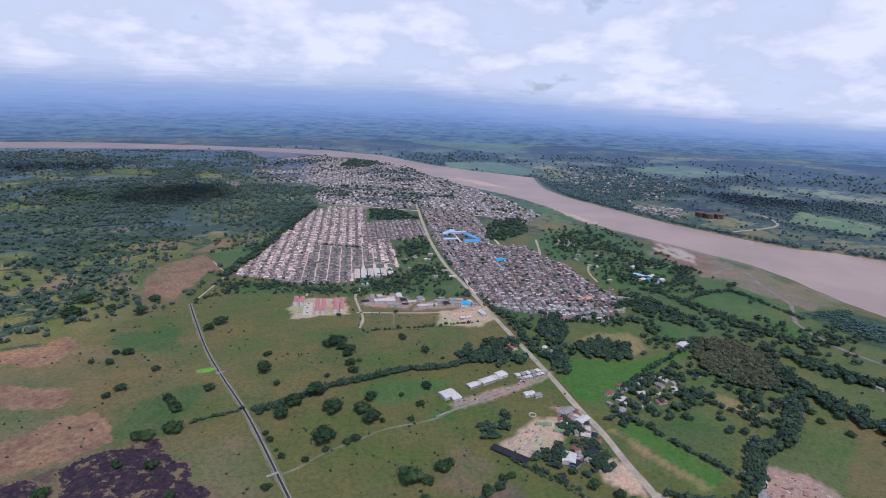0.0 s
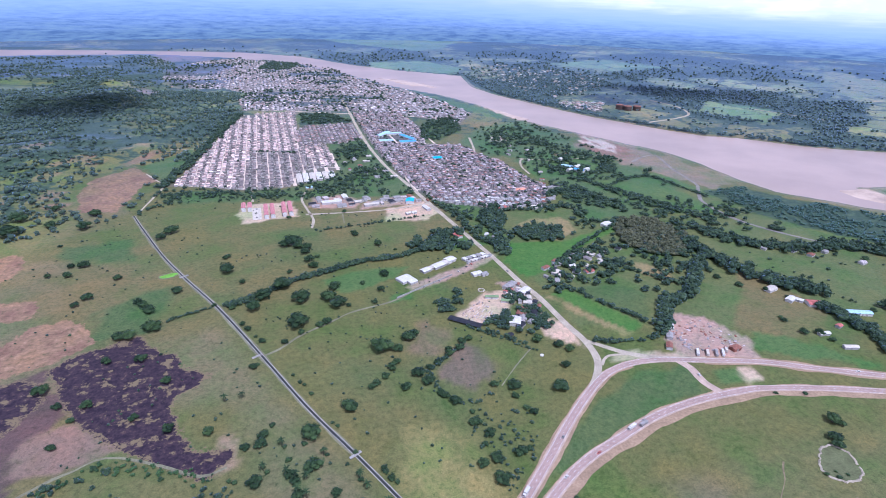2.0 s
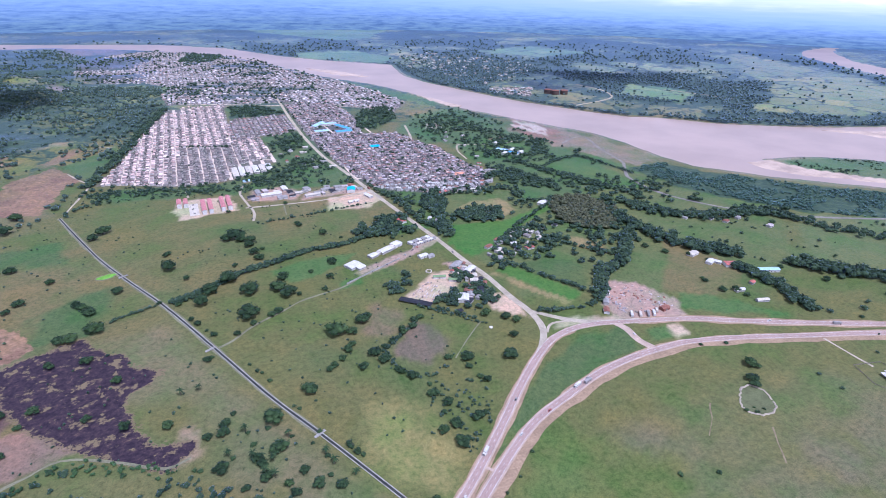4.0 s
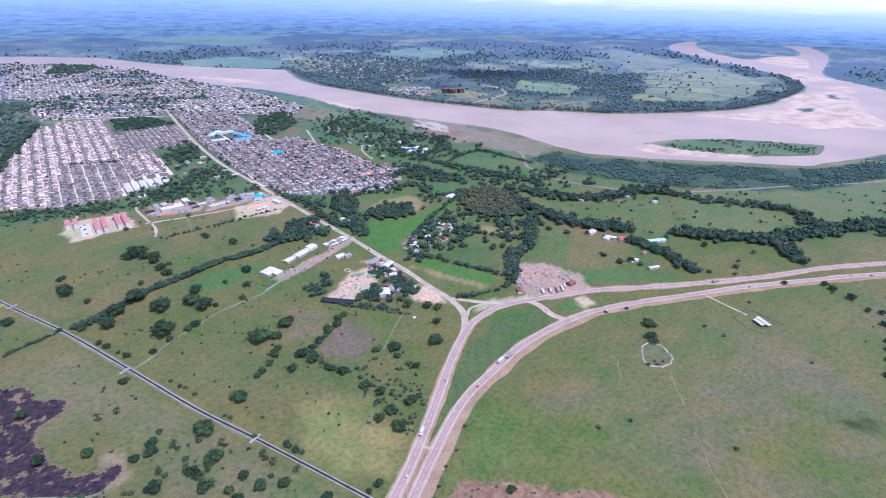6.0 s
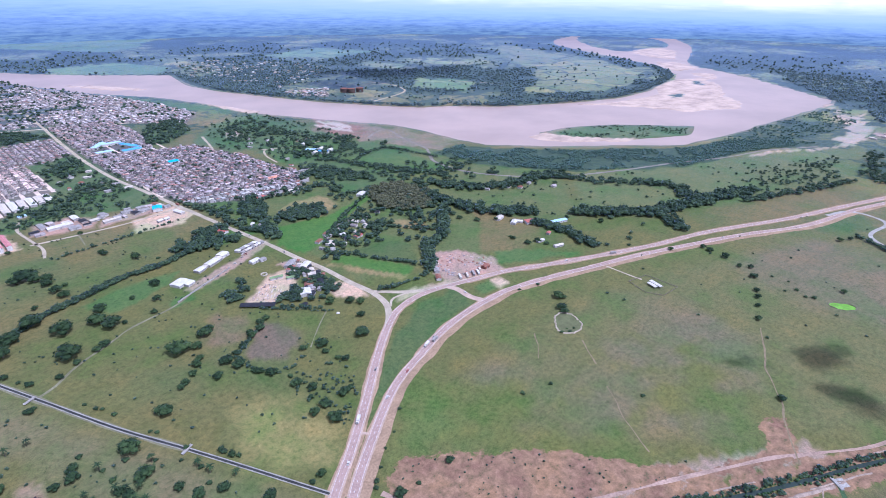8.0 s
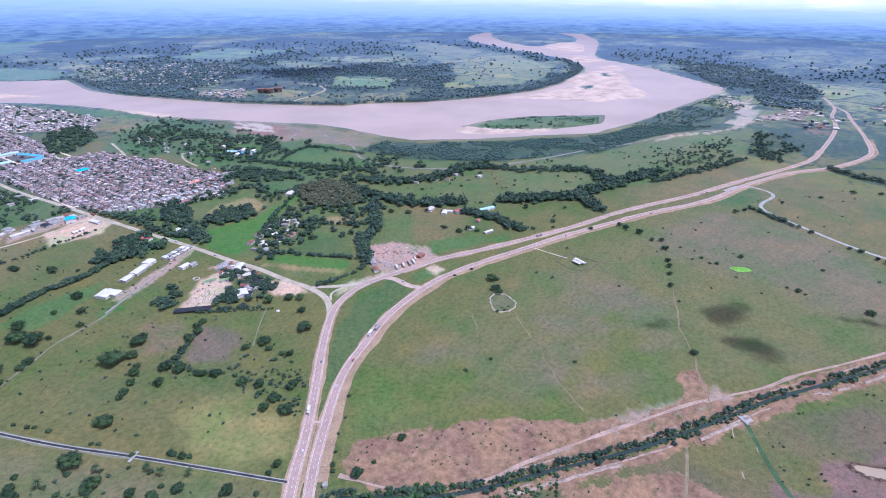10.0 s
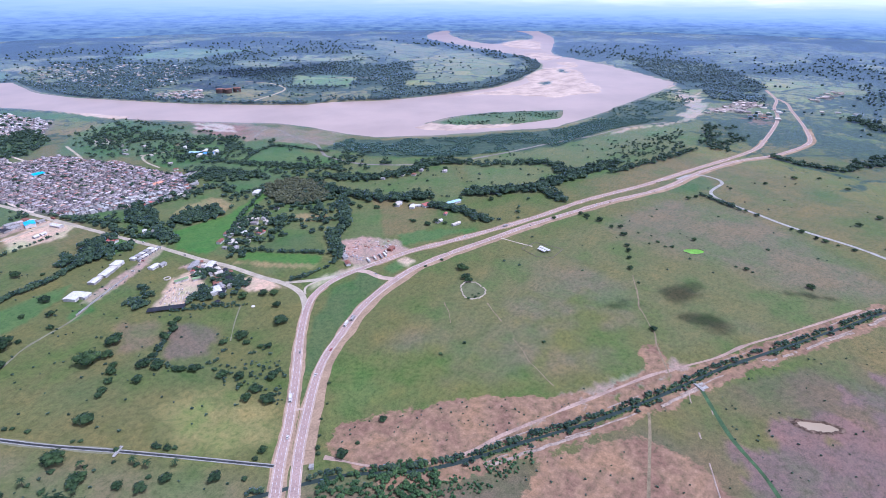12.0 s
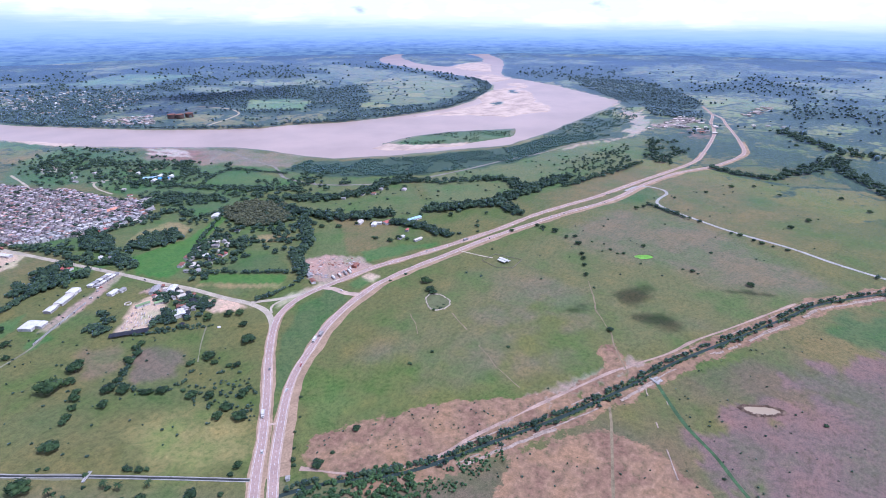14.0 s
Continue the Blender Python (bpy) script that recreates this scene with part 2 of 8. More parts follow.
def foliage(name, dark, light, scale=0.06, per_object=0.0, sheen=0.12):
    m, nt, lk, b = material(name, 0.7)
    b.inputs["Specular IOR Level"].default_value = 0.2
    # blue-tinted sheen puts distance haze on the leaves, stronger on far ones
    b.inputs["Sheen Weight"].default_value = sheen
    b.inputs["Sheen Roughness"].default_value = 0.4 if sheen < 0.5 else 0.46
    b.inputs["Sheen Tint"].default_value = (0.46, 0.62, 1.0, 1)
    c = ramp_node(nt, lk, noise_node(nt, lk, scale, 3), [(0.32, dark), (0.68, light)])
    f = ramp_node(nt, lk, noise_node(nt, lk, 0.9, 3, 0.7), [(0.3, (0.62, 0.64, 0.60)), (0.7, (1.25, 1.22, 1.15))])
    c = mix_node(nt, lk, "MULTIPLY", 1.0, c, f)
    lump = nt.new("ShaderNodeNewGeometry")
    v = ramp_node(nt, lk, lump.outputs["Random Per Island"], [(0.0, (0.74, 0.76, 0.76)), (0.6, (1, 1, 1)), (1.0, (1.34, 1.24, 1.18))])
    c = mix_node(nt, lk, "MULTIPLY", 1.0, c, v)
    if per_object:
        info = nt.new("ShaderNodeObjectInfo")
        v = ramp_node(nt, lk, info.outputs["Random"], [(0.0, (0.72, 0.75, 0.72)), (0.5, (1, 1, 1)), (1.0, (1.35, 1.28, 1.1))])
        c = mix_node(nt, lk, "MULTIPLY", 1.0, c, v)
    lk.new(c, b.inputs["Base Color"])
    return m


def roof_paint(name):
    """Roof sheets and tiles: the tint of each house is in its roof_tint attribute."""
    m, nt, lk, b = material(name, 0.75)
    att = nt.new("ShaderNodeAttribute")
    att.attribute_name = "tint"
    f = ramp_node(nt, lk, noise_node(nt, lk, 0.8, 4, 0.7), [(0.3, (0.68, 0.66, 0.64)), (0.7, (1.15, 1.15, 1.15))])
    lk.new(mix_node(nt, lk, "MULTIPLY", 1.0, att.outputs["Color"], f), b.inputs["Base Color"])
    return m


def water(name, colour, rough=0.22, ripple=0.25, scale=0.02):
    m, nt, lk, b = material(name, rough)
    b.inputs["Specular IOR Level"].default_value = 0.3
    lo, hi = tuple(c * 0.88 for c in colour), tuple(c * 1.1 for c in colour)
    lk.new(ramp_node(nt, lk, noise_node(nt, lk, scale * 0.3, 5), [(0.35, lo), (0.65, hi)]), b.inputs["Base Color"])
    bp = nt.new("ShaderNodeBump")
    bp.inputs["Strength"].default_value = ripple
    bp.inputs["Distance"].default_value = 0.2
    lk.new(noise_node(nt, lk, 0.35, 3), bp.inputs["Height"])
    lk.new(bp.outputs[0], b.inputs["Normal"])
    return m


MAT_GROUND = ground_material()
MAT_RIVER = water("muddy_water", (0.365, 0.250, 0.205), 0.35)
MAT_STREAM = water("dark_water", (0.028, 0.042, 0.036), 0.6)
MAT_MUD = water("pond_mud", (0.36, 0.27, 0.18), 0.4)
MAT_ALGAE = surface("green_algae", (0.16, 0.34, 0.035), 0.25, 0.1, 0.6, 0.6)
# the sheen here is painted haze for groves at middle distance
MAT_LEAF = foliage("tree_leaves", (0.024, 0.046, 0.026), (0.062, 0.096, 0.046), sheen=0.26)
MAT_LEAF_ONE = foliage("tree_leaves_single", (0.018, 0.038, 0.017), (0.044, 0.076, 0.029), per_object=1, sheen=0.07)
MAT_LEAF_LUSH = foliage("lush_leaves", (0.028, 0.062, 0.024), (0.070, 0.125, 0.044), sheen=0.08)
MAT_LEAF_DRY = foliage("olive_leaves", (0.065, 0.075, 0.038), (0.125, 0.125, 0.070))
# haze painted into far and hill leaves: paler base, strong blue sheen
MAT_LEAF_FAR = foliage("far_leaves_hazed", (0.046, 0.072, 0.056), (0.080, 0.112, 0.080), 0.02, 0, 0.85)
MAT_LEAF_HILL = foliage("hill_leaves_hazed", (0.045, 0.073, 0.050), (0.080, 0.112, 0.070), 0.02, 0, 0.49)
MAT_STREET = surface("dusty_street", (0.66, 0.52, 0.42), 0.15, 0.05, 0.5)
MAT_SANDY = surface("pink_sand", (0.38, 0.26, 0.20), 0.25, 0.05, 0.5)
# blue sheen stands in for haze over the river flat
MAT_LEAF_PLANT = foliage("plantation_leaves_hazed", (0.034, 0.074, 0.040), (0.062, 0.110, 0.056), 0.018, 0, 0.6)
MAT_BARK = surface("bark", (0.11, 0.085, 0.065), 0.3, 1.0, 4.0)
MAT_ASPHALT = surface("grey_asphalt", (0.375, 0.255, 0.215), 0.12, 0.05, 0.8, 0.85)
MAT_SHOULDER = surface("pale_gravel_shoulder", (0.45, 0.325, 0.255), 0.2, 0.08, 0.7)
MAT_DIRT = surface("pale_dirt_road", (0.42, 0.345, 0.26), 0.2, 0.06, 0.6)
MAT_TRACK = surface("field_track", (0.20, 0.185, 0.115), 0.25, 0.06, 0.6)
MAT_TRAIL = surface("cattle_trail", (0.215, 0.165, 0.098), 0.3, 0.15, 0.9)
MAT_VERGE = surface("bare_verge", (0.33, 0.22, 0.14), 0.25, 0.05, 0.5)
MAT_LINE = surface("road_paint", (0.66, 0.64, 0.64), 0.1, 0.2, 1.0, 0.7)
MAT_CONCRETE = surface("pale_concrete", (0.36, 0.33, 0.30), 0.2, 0.1, 0.7)
MAT_CANAL = surface("dark_canal_bed", (0.045, 0.045, 0.045), 0.25, 0.08, 0.6, 0.85)
MAT_WALL = surface("plaster_wall", (0.52, 0.47, 0.44), 0.2, 0.1, 0.7, 0.9, 0, 0, 0.35)
MAT_WHITE = surface("white_sheet", (0.61, 0.56, 0.52), 0.12, 0.15, 0.9, 0.55)
MAT_CREAM = surface("cream_sheet", (0.56, 0.48, 0.40), 0.12, 0.15, 0.9, 0.6)
MAT_RED = surface("red_tile", (0.42, 0.13, 0.11), 0.3, 0.25, 1.2, 0.75)
MAT_PINK = surface("faded_red_tile", (0.50, 0.20, 0.20), 0.25, 0.25, 1.2, 0.75)
MAT_BLUE = surface("blue_sheet", (0.12, 0.36, 0.72), 0.15, 0.2, 0.9, 0.5)
MAT_BLUE_PALE = surface("pale_blue_sheet", (0.42, 0.58, 0.78), 0.15, 0.2, 0.9, 0.5)
MAT_TEAL = surface("bright_blue_sheet", (0.04, 0.42, 0.78), 0.12, 0.2, 0.9, 0.5)
MAT_GREY = surface("grey_sheet", (0.30, 0.27, 0.255), 0.2, 0.2, 0.9, 0.6)
MAT_GREEN = surface("green_sheet", (0.20, 0.27, 0.13), 0.2, 0.2, 0.9, 0.6)
MAT_NET = surface("black_shade_net", (0.028, 0.028, 0.036), 0.35, 0.2, 1.2, 0.8)
MAT_RUST = surface("rusty_steel", (0.24, 0.10, 0.07), 0.35, 0.3, 1.2, 0.7)
MAT_GLASS = surface("dark_window", (0.03, 0.035, 0.04), 0.1, 0.3, 1.0, 0.15)
MAT_TYRE = surface("tyre", (0.03, 0.03, 0.03), 0.2, 1.0, 5.0, 0.8)
MAT_ROOF = roof_paint("roof_sheets")
MAT_PIECE = surface("scrap", (0.40, 0.33, 0.32), 0.5, 0.5, 2.0, 0.8, 0, 0, 0.6)
MAT_WOOD = surface("grey_post", (0.22, 0.19, 0.15), 0.25, 1.0, 4.0)

# ---- helpers for shapes ----
rng = np.random.default_rng(7)


def part(name, me, mat, parent=None, label=""):
    """Link a mesh (or a bmesh, which is freed) as one object under a thing or a part."""
    if isinstance(me, bmesh.types.BMesh):
        bm, me = me, bpy.data.meshes.new(name)
        bm.to_mesh(me)
        bm.free()
    if mat is not None and not me.materials:
        me.materials.append(mat)
    ob = new(name, me)
    ob.parent = parent
    if label:
        ob["label"] = label
    return ob


def mesh_of(name, verts, faces, mat=None, smooth=False, colours=None, attribute="tint"):
    """A mesh from arrays: verts (n, 3), faces (m, 3 or 4); colours: one per vertex."""
    verts, faces = np.asarray(verts, np.float32), np.asarray(faces, np.int32)
    me = bpy.data.meshes.new(name)
    me.vertices.add(len(verts))
    me.vertices.foreach_set("co", verts.ravel())
    k = faces.shape[1]
    me.loops.add(faces.size)
    me.loops.foreach_set("vertex_index", faces.ravel())
    me.polygons.add(len(faces))
    me.polygons.foreach_set("loop_start", np.arange(len(faces), dtype=np.int32) * k)
    me.polygons.foreach_set("loop_total", np.full(len(faces), k, np.int32))
    if smooth:
        me.polygons.foreach_set("use_smooth", np.ones(len(faces), bool))
    if colours is not None:
        a = me.attributes.new(attribute, "FLOAT_COLOR", "POINT")
        rgba = np.ones((len(verts), 4), np.float32)
        rgba[:, :3] = colours
        a.data.foreach_set("color", rgba.ravel())
    me.update(calc_edges=True)
    if mat is not None:
        me.materials.append(mat)
    return me


LATTICE = np.random.default_rng(3).random((256, 256))


def value_noise(x, y, size, octaves=4, shift=0.0):
    """Smooth noise from 0 to 1 with features of about size metres."""
    total, weight, amp = np.zeros_like(x, dtype=float), 0.0, 1.0
    for o in range(octaves):
        u, v = x / size + 17.3 * o + shift, y / size + 41.7 * o - shift
        i, j = np.floor(u).astype(int), np.floor(v).astype(int)
        fu, fv = u - i, v - j
        fu, fv = fu * fu * (3 - 2 * fu), fv * fv * (3 - 2 * fv)
        a, b = LATTICE[i % 256, j % 256], LATTICE[(i + 1) % 256, j % 256]
        c, d = LATTICE[i % 256, (j + 1) % 256], LATTICE[(i + 1) % 256, (j + 1) % 256]
        total += amp * ((a * (1 - fu) + b * fu) * (1 - fv) + (c * (1 - fu) + d * fu) * fv)
        weight, amp, size = weight + amp, amp * 0.5, size * 0.5
    return total / weight


def polygon_distance(x, y, poly):
    """The distance to a polygon's edge, below 0 inside."""
    poly = np.asarray(poly, float)
    best, inside = np.full(x.shape, 1e18), np.zeros(x.shape, bool)
    for (ax, ay), (bx, by) in zip(poly, np.roll(poly, -1, 0)):
        ex, ey = bx - ax, by - ay
        t = np.clip(((x - ax) * ex + (y - ay) * ey) / (ex * ex + ey * ey + 1e-9), 0, 1)
        best = np.minimum(best, (x - ax - t * ex) ** 2 + (y - ay - t * ey) ** 2)
        if ay != by:
            inside ^= ((ay > y) != (by > y)) & (x < ex * (y - ay) / (by - ay) + ax)
    d = np.sqrt(best)
    return np.where(inside, -d, d)


def line_distance(x, y, line):
    line = np.asarray(line, float)
    best = np.full(np.shape(x), 1e18)
    for (ax, ay), (bx, by) in zip(line, line[1:]):
        ex, ey = bx - ax, by - ay
        t = np.clip(((x - ax) * ex + (y - ay) * ey) / (ex * ex + ey * ey + 1e-9), 0, 1)
        best = np.minimum(best, (x - ax - t * ex) ** 2 + (y - ay - t * ey) ** 2)
    return np.sqrt(best)


def curve_points(points, step=6.0):
    """A smooth line through the points, about step metres from one to the next."""
    p = np.asarray(points, float)
    p = np.vstack([2 * p[0] - p[1], p, 2 * p[-1] - p[-2]])
    out = []
    for a, b, c, d in zip(p, p[1:], p[2:], p[3:]):
        n = max(2, int(np.linalg.norm(c - b) / step))
        for t in np.arange(n) / n:
            out.append(0.5 * (2 * b + (c - a) * t + (2 * a - 5 * b + 4 * c - d) * t**2 + (3 * b - a - 3 * c + d) * t**3))
    out.append(p[-2])
    return np.array(out)


def normals_of(line):
    t = np.gradient(line, axis=0)
    t /= np.linalg.norm(t, axis=1)[:, None] + 1e-9
    return np.stack([-t[:, 1], t[:, 0]], 1)


def ribbon(points, width, z, offset=0.0, step=6.0, wobble=0.0):
    """Verts and faces of a flat strip along a line."""
    line = curve_points(points, step)
    n = normals_of(line)
    w = np.full(len(line), width / 2)
    if wobble:
        w = w * (1 + wobble * (value_noise(line[:, 0], line[:, 1], 25, 3) - 0.5) * 2)
    left, right = line + n * (offset + w)[:, None], line + n * (offset - w)[:, None]
    v = np.zeros((2 * len(line), 3))
    v[0::2, :2], v[1::2, :2], v[:, 2] = left, right, z
    i = np.arange(len(line) - 1) * 2
    return v, np.stack([i, i + 1, i + 3, i + 2], 1)


def strip(name, points, width, z, mat, offset=0.0, step=6.0, wobble=0.0, label="", category="", parent=None):
    ob = part(name, mesh_of(name, *ribbon(points, width, z, offset, step, wobble), mat), None, parent)
    return tagged(ob, label, category, "", "structure") if label else ob


def box(bm, x0, x1, y0, y1, z0, z1, m=None):
    vs = [bm.verts.new((x, y, z)) for z in (z0, z1) for x, y in ((x0, y0), (x1, y0), (x1, y1), (x0, y1))]
    for f in ((3, 2, 1, 0), (4, 5, 6, 7), (0, 1, 5, 4), (1, 2, 6, 5), (2, 3, 7, 6), (3, 0, 4, 7)):
        bm.faces.new([vs[i] for i in f])
    if m is not None:
        bmesh.ops.transform(bm, matrix=m, verts=vs)
    return vs


def box_mesh(x0, x1, y0, y1, z0, z1):
    bm = bmesh.new()
    box(bm, x0, x1, y0, y1, z0, z1)
    return bm


def prism_roof(w, d, h, rise, over=0.4, thick=0.15):
    """A gable roof over a plan w along x by d along y, the ridge along x."""
    bm = bmesh.new()
    for side in (-1, 1):
        x, y = w / 2 + over, d / 2 + over
        drop = rise * over / (d / 2)
        low = [bm.verts.new((sx * x, side * y, h - drop)) for sx in (-1, 1)]
        top = [bm.verts.new((sx * x, 0, h + rise)) for sx in (-1, 1)]
        low2 = [bm.verts.new((sx * x, side * y, h - drop + thick)) for sx in (-1, 1)]
        top2 = [bm.verts.new((sx * x, 0, h + rise + thick)) for sx in (-1, 1)]
        for f in ((low[0], low[1], top[1], top[0]), (low2[0], low2[1], top2[1], top2[0]), (low[0], low[1], low2[1], low2[0]),
                  (low[0], top[0], top2[0], low2[0]), (low[1], top[1], top2[1], low2[1])):
            bm.faces.new(f)
    bmesh.ops.recalc_face_normals(bm, faces=bm.faces)
    return bm


def gable_walls(w, d, h, rise):
    bm = bmesh.new()
    b = [bm.verts.new((x, y, 0)) for x, y in ((-w / 2, -d / 2), (w / 2, -d / 2), (w / 2, d / 2), (-w / 2, d / 2))]
    t = [bm.verts.new((x, y, h)) for x, y in ((-w / 2, -d / 2), (w / 2, -d / 2), (w / 2, d / 2), (-w / 2, d / 2))]
    r = [bm.verts.new((x, 0, h + rise)) for x in (-w / 2, w / 2)]
    for f in ((b[0], b[1], t[1], t[0]), (b[2], b[3], t[3], t[2]), (b[1], b[2], t[2], r[1], t[1]), (b[3], b[0], t[0], r[0], t[3])):
        bm.faces.new(f)
    bmesh.ops.recalc_face_normals(bm, faces=bm.faces)
    return bm


def thing(name, x, y, turn, label, category, group="", z=0.0):
    ob = new(name)
    ob.matrix_basis = pose(x, y, z, 0, 0, turn)
    return tagged(ob, label, category, group)


def building(name, x, y, turn, w, d, h, rise, wall, roof, label, group="", windows=0, doors=1, category="building"):
    """A gabled building: walls, roof, doors and a row of windows on both long sides."""
    ob = thing(name, x, y, turn, label, category, group)
    part("wall", gable_walls(w, d, h, rise), wall, ob)
    part("roof", prism_roof(w, d, h, rise, 0.45, 0.15), roof, ob)
    for k in range(doors):
        u = -w / 2 + w * (k + 0.5) / doors
        part("door", box_mesh(u - 1.0, u + 1.0, -d / 2 - 0.06, -d / 2 + 0.05, 0, min(2.3, h - 0.3)), MAT_GREY, ob)
    for k in range(windows):
        u = -w / 2 + w * (k + 1) / (windows + 1)
        for s in (-1, 1):
            if s == -1 and doors and abs(((u + w / 2) * doors / w) % 1 - 0.5) < 0.25:
                continue
            pane = part("window", box_mesh(u - 0.6, u + 0.6, s * d / 2 - 0.05, s * d / 2 + 0.05, 1.0, 2.1), MAT_GLASS, ob)
            part("sill", box_mesh(u - 0.75, u + 0.75, s * d / 2 - 0.14, s * d / 2 + 0.14, 0.88, 0.99), MAT_CONCRETE, pane, "pale concrete sill")
    return ob


# ---- the plan: river, roads, fields (metres) ----
BANK_SOUTH = [(-4800, 2500), (-3600, 2780), (-2463, 3062), (-1620, 3264), (-1150, 3340), (-736, 3200), (-314, 2919), (-62, 2484), (38, 2253), (161, 2030),
              (260, 1900), (365, 1680), (430, 1440), (520, 1270), (600, 1140), (665, 1040), (700, 930), (705, 800), (730, 722), (828, 622),
              (975, 520), (1100, 425), (1265, 412), (1450, 408), (1660, 405), (1937, 400), (2025, 428), (2160, 593), (2310, 788), (2460, 1030)]
BANK_EAST = [(2540, 1200), (2681, 1300), (2950, 1435), (3271, 1596), (3555, 1772), (4101, 2228), (4524, 2564), (4900, 2950)]
BANK_NORTH = [(4500, 3500), (3900, 3000), (3643, 2800), (3410, 2712), (3200, 2620), (3050, 2525), (2909, 2390), (2830, 2260), (2761, 2119), (2690, 1960), (2624, 1811), (2525, 1561), (2423, 1359), (2300, 1185), (2180, 1080), (2027, 1004), (1730, 925),
              (1510, 900), (1300, 950), (1105, 1030), (960, 1155), (885, 1180), (790, 1300), (690, 1440), (585, 1650), (510, 1830), (454, 2007),
              (445, 2080), (465, 2400), (200, 2600), (-13, 2815), (-279, 3216), (-654, 3457), (-1019, 3498), (-1573, 3542), (-2119, 3549), (-2708, 3376),
              (-3700, 3150), (-4800, 2900)]
RIVER = BANK_SOUTH + BANK_EAST + BANK_NORTH
ISLAND = [(925, 722), (1023, 722), (1143, 668), (1302, 522), (1206, 479), (1043, 548), (945, 645)]
ISLETS = [[(1690, 826), (1755, 812), (1715, 775), (1660, 785)], [(2040, 940), (2085, 930), (2016, 862), (1988, 872)], [(1815, 712), (1845, 720), (1838, 695)]]
PENINSULA = [(2596, 2552), (2416, 1642), (2087, 1190), (1802, 1040), (1563, 1025), (1292, 1145), (1450, 1260), (1586, 1330), (1819, 1601), (2211, 2228)]
VILLAGE = [(563, 2672), (751, 2858), (935, 2666), (1127, 2300), (937, 1962), (697, 1803), (628, 1946), (517, 2245)]
ISLAND_FAR = [(3495, 2660), (3330, 2530), (3190, 2389), (3060, 2240), (2965, 2114), (2849, 1875), (2870, 1800), (3097, 1815), (3317, 1800), (3480, 1880), (3621, 1987), (3760, 2120), (3849, 2239), (3930, 2430), (3969, 2620), (3900, 2770), (3650, 2740)]
SANDBARS = [
    [(845, 735), (925, 715), (960, 640), (1050, 545), (1030, 530), (900, 635)],
    [(1315, 905), (1494, 873), (1590, 850), (1750, 905), (1900, 955), (2080, 1005), (2200, 970), (2097, 837), (1841, 696), (1747, 586), (1624, 561), (1490, 635), (1419, 755)],
    [(2140, 960), (2300, 1060), (2360, 1010), (2200, 900)],
    [(2300, 1150), (2420, 1330), (2560, 1400), (2620, 1310), (2450, 1120)],
    [(2800, 1730), (3044, 1823), (3251, 1790), (3150, 1640), (2960, 1500), (2745, 1401), (2700, 1480), (2736, 1560)],
    [(370, 1640), (420, 1560), (470, 1420), (430, 1440), (380, 1580)],
    [(60, 2400), (200, 2250), (330, 2050), (300, 2020), (180, 2130), (60, 2320)],
    [(1880, 395), (1937, 420), (1960, 380), (1900, 330)],
]
ROAD_LEFT = [(-90, -2), (-28, 66), (5, 98), (47, 143), (84, 185), (118, 220), (147, 244), (178, 256), (212, 258), (256, 250), (316, 238), (363, 220),
             (440, 193), (540, 162), (630, 142), (709, 116), (798, 84), (940, 45), (1162, -16), (1286, -20), (1494, -8), (1611, 9), (1732, 38), (1875, 58), (2050, 120)]
ROAD_RIGHT = [(-80, -12), (-18, 57), (16, 90), (57, 126), (86, 146), (122, 163), (165, 182), (215, 195), (270, 201), (294, 200), (348, 191),
              (415, 175), (489, 158), (573, 133), (672, 101), (765, 63), (826, 46), (934, 28), (1062, -11), (1145, -58), (1217, -84), (1293, -102), (1356, -104),
              (1475, -78), (1608, -41), (1721, -8), (1820, 18), (1890, 56)]
ROAD_TOWN = [(124, 226), (137, 243), (149, 268), (150, 300), (142, 338), (133, 395), (121, 440), (108, 505), (90, 580), (69, 668), (46, 765), (22, 870),
             (-6, 986), (-33, 1172), (-54, 1407), (-66, 1573), (-85, 1800)]
ROAD_LINK = [(229, 256), (236, 240), (236, 218), (244, 199)]
ROAD_YARD = [(152, 300), (190, 270), (235, 256), (262, 252)]
ROAD_WHITE = [(862, 50), (907, 36), (915, 5), (892, -23), (813, -26), (757, -119), (733, -174), (712, -245), (683, -303), (655, -380), (610, -520)]
CANAL = [(-431, 742), (-424, 728), (-397, 676), (-343, 576), (-297, 503), (-243, 422), (-184, 321), (-137, 239), (-98, 179), (-64, 125), (-30, 70)]
STREAM = [(-60, 60), (-5, 24), (37, -20), (76, -47), (113, -68), (174, -104), (238, -135), (275, -151), (315, -169), (393, -211), (483, -259), (533, -286), (613, -356), (760, -500)]

PASTURE, OLIVE, LUSH, SOIL, BURNT = (0.122, 0.123, 0.046), (0.153, 0.130, 0.061), (0.086, 0.138, 0.047), (0.225, 0.162, 0.125), (0.036, 0.028, 0.036)
PURPLE, TAN, SAND, YARD, PINK_YARD = (0.166, 0.114, 0.103), (0.24, 0.19, 0.095), (0.46, 0.37, 0.33), (0.50, 0.365, 0.28), (0.355, 0.245, 0.21)
STRAW, FOREST, DEEP = (0.215, 0.190, 0.076), (0.036, 0.062, 0.034), (0.084, 0.118, 0.047)
FIELDS = []


def field(colour, soft, ragged, outline):
    """Land cover inside an outline, with a soft and ragged edge."""
    FIELDS.append((colour, soft, ragged, outline))


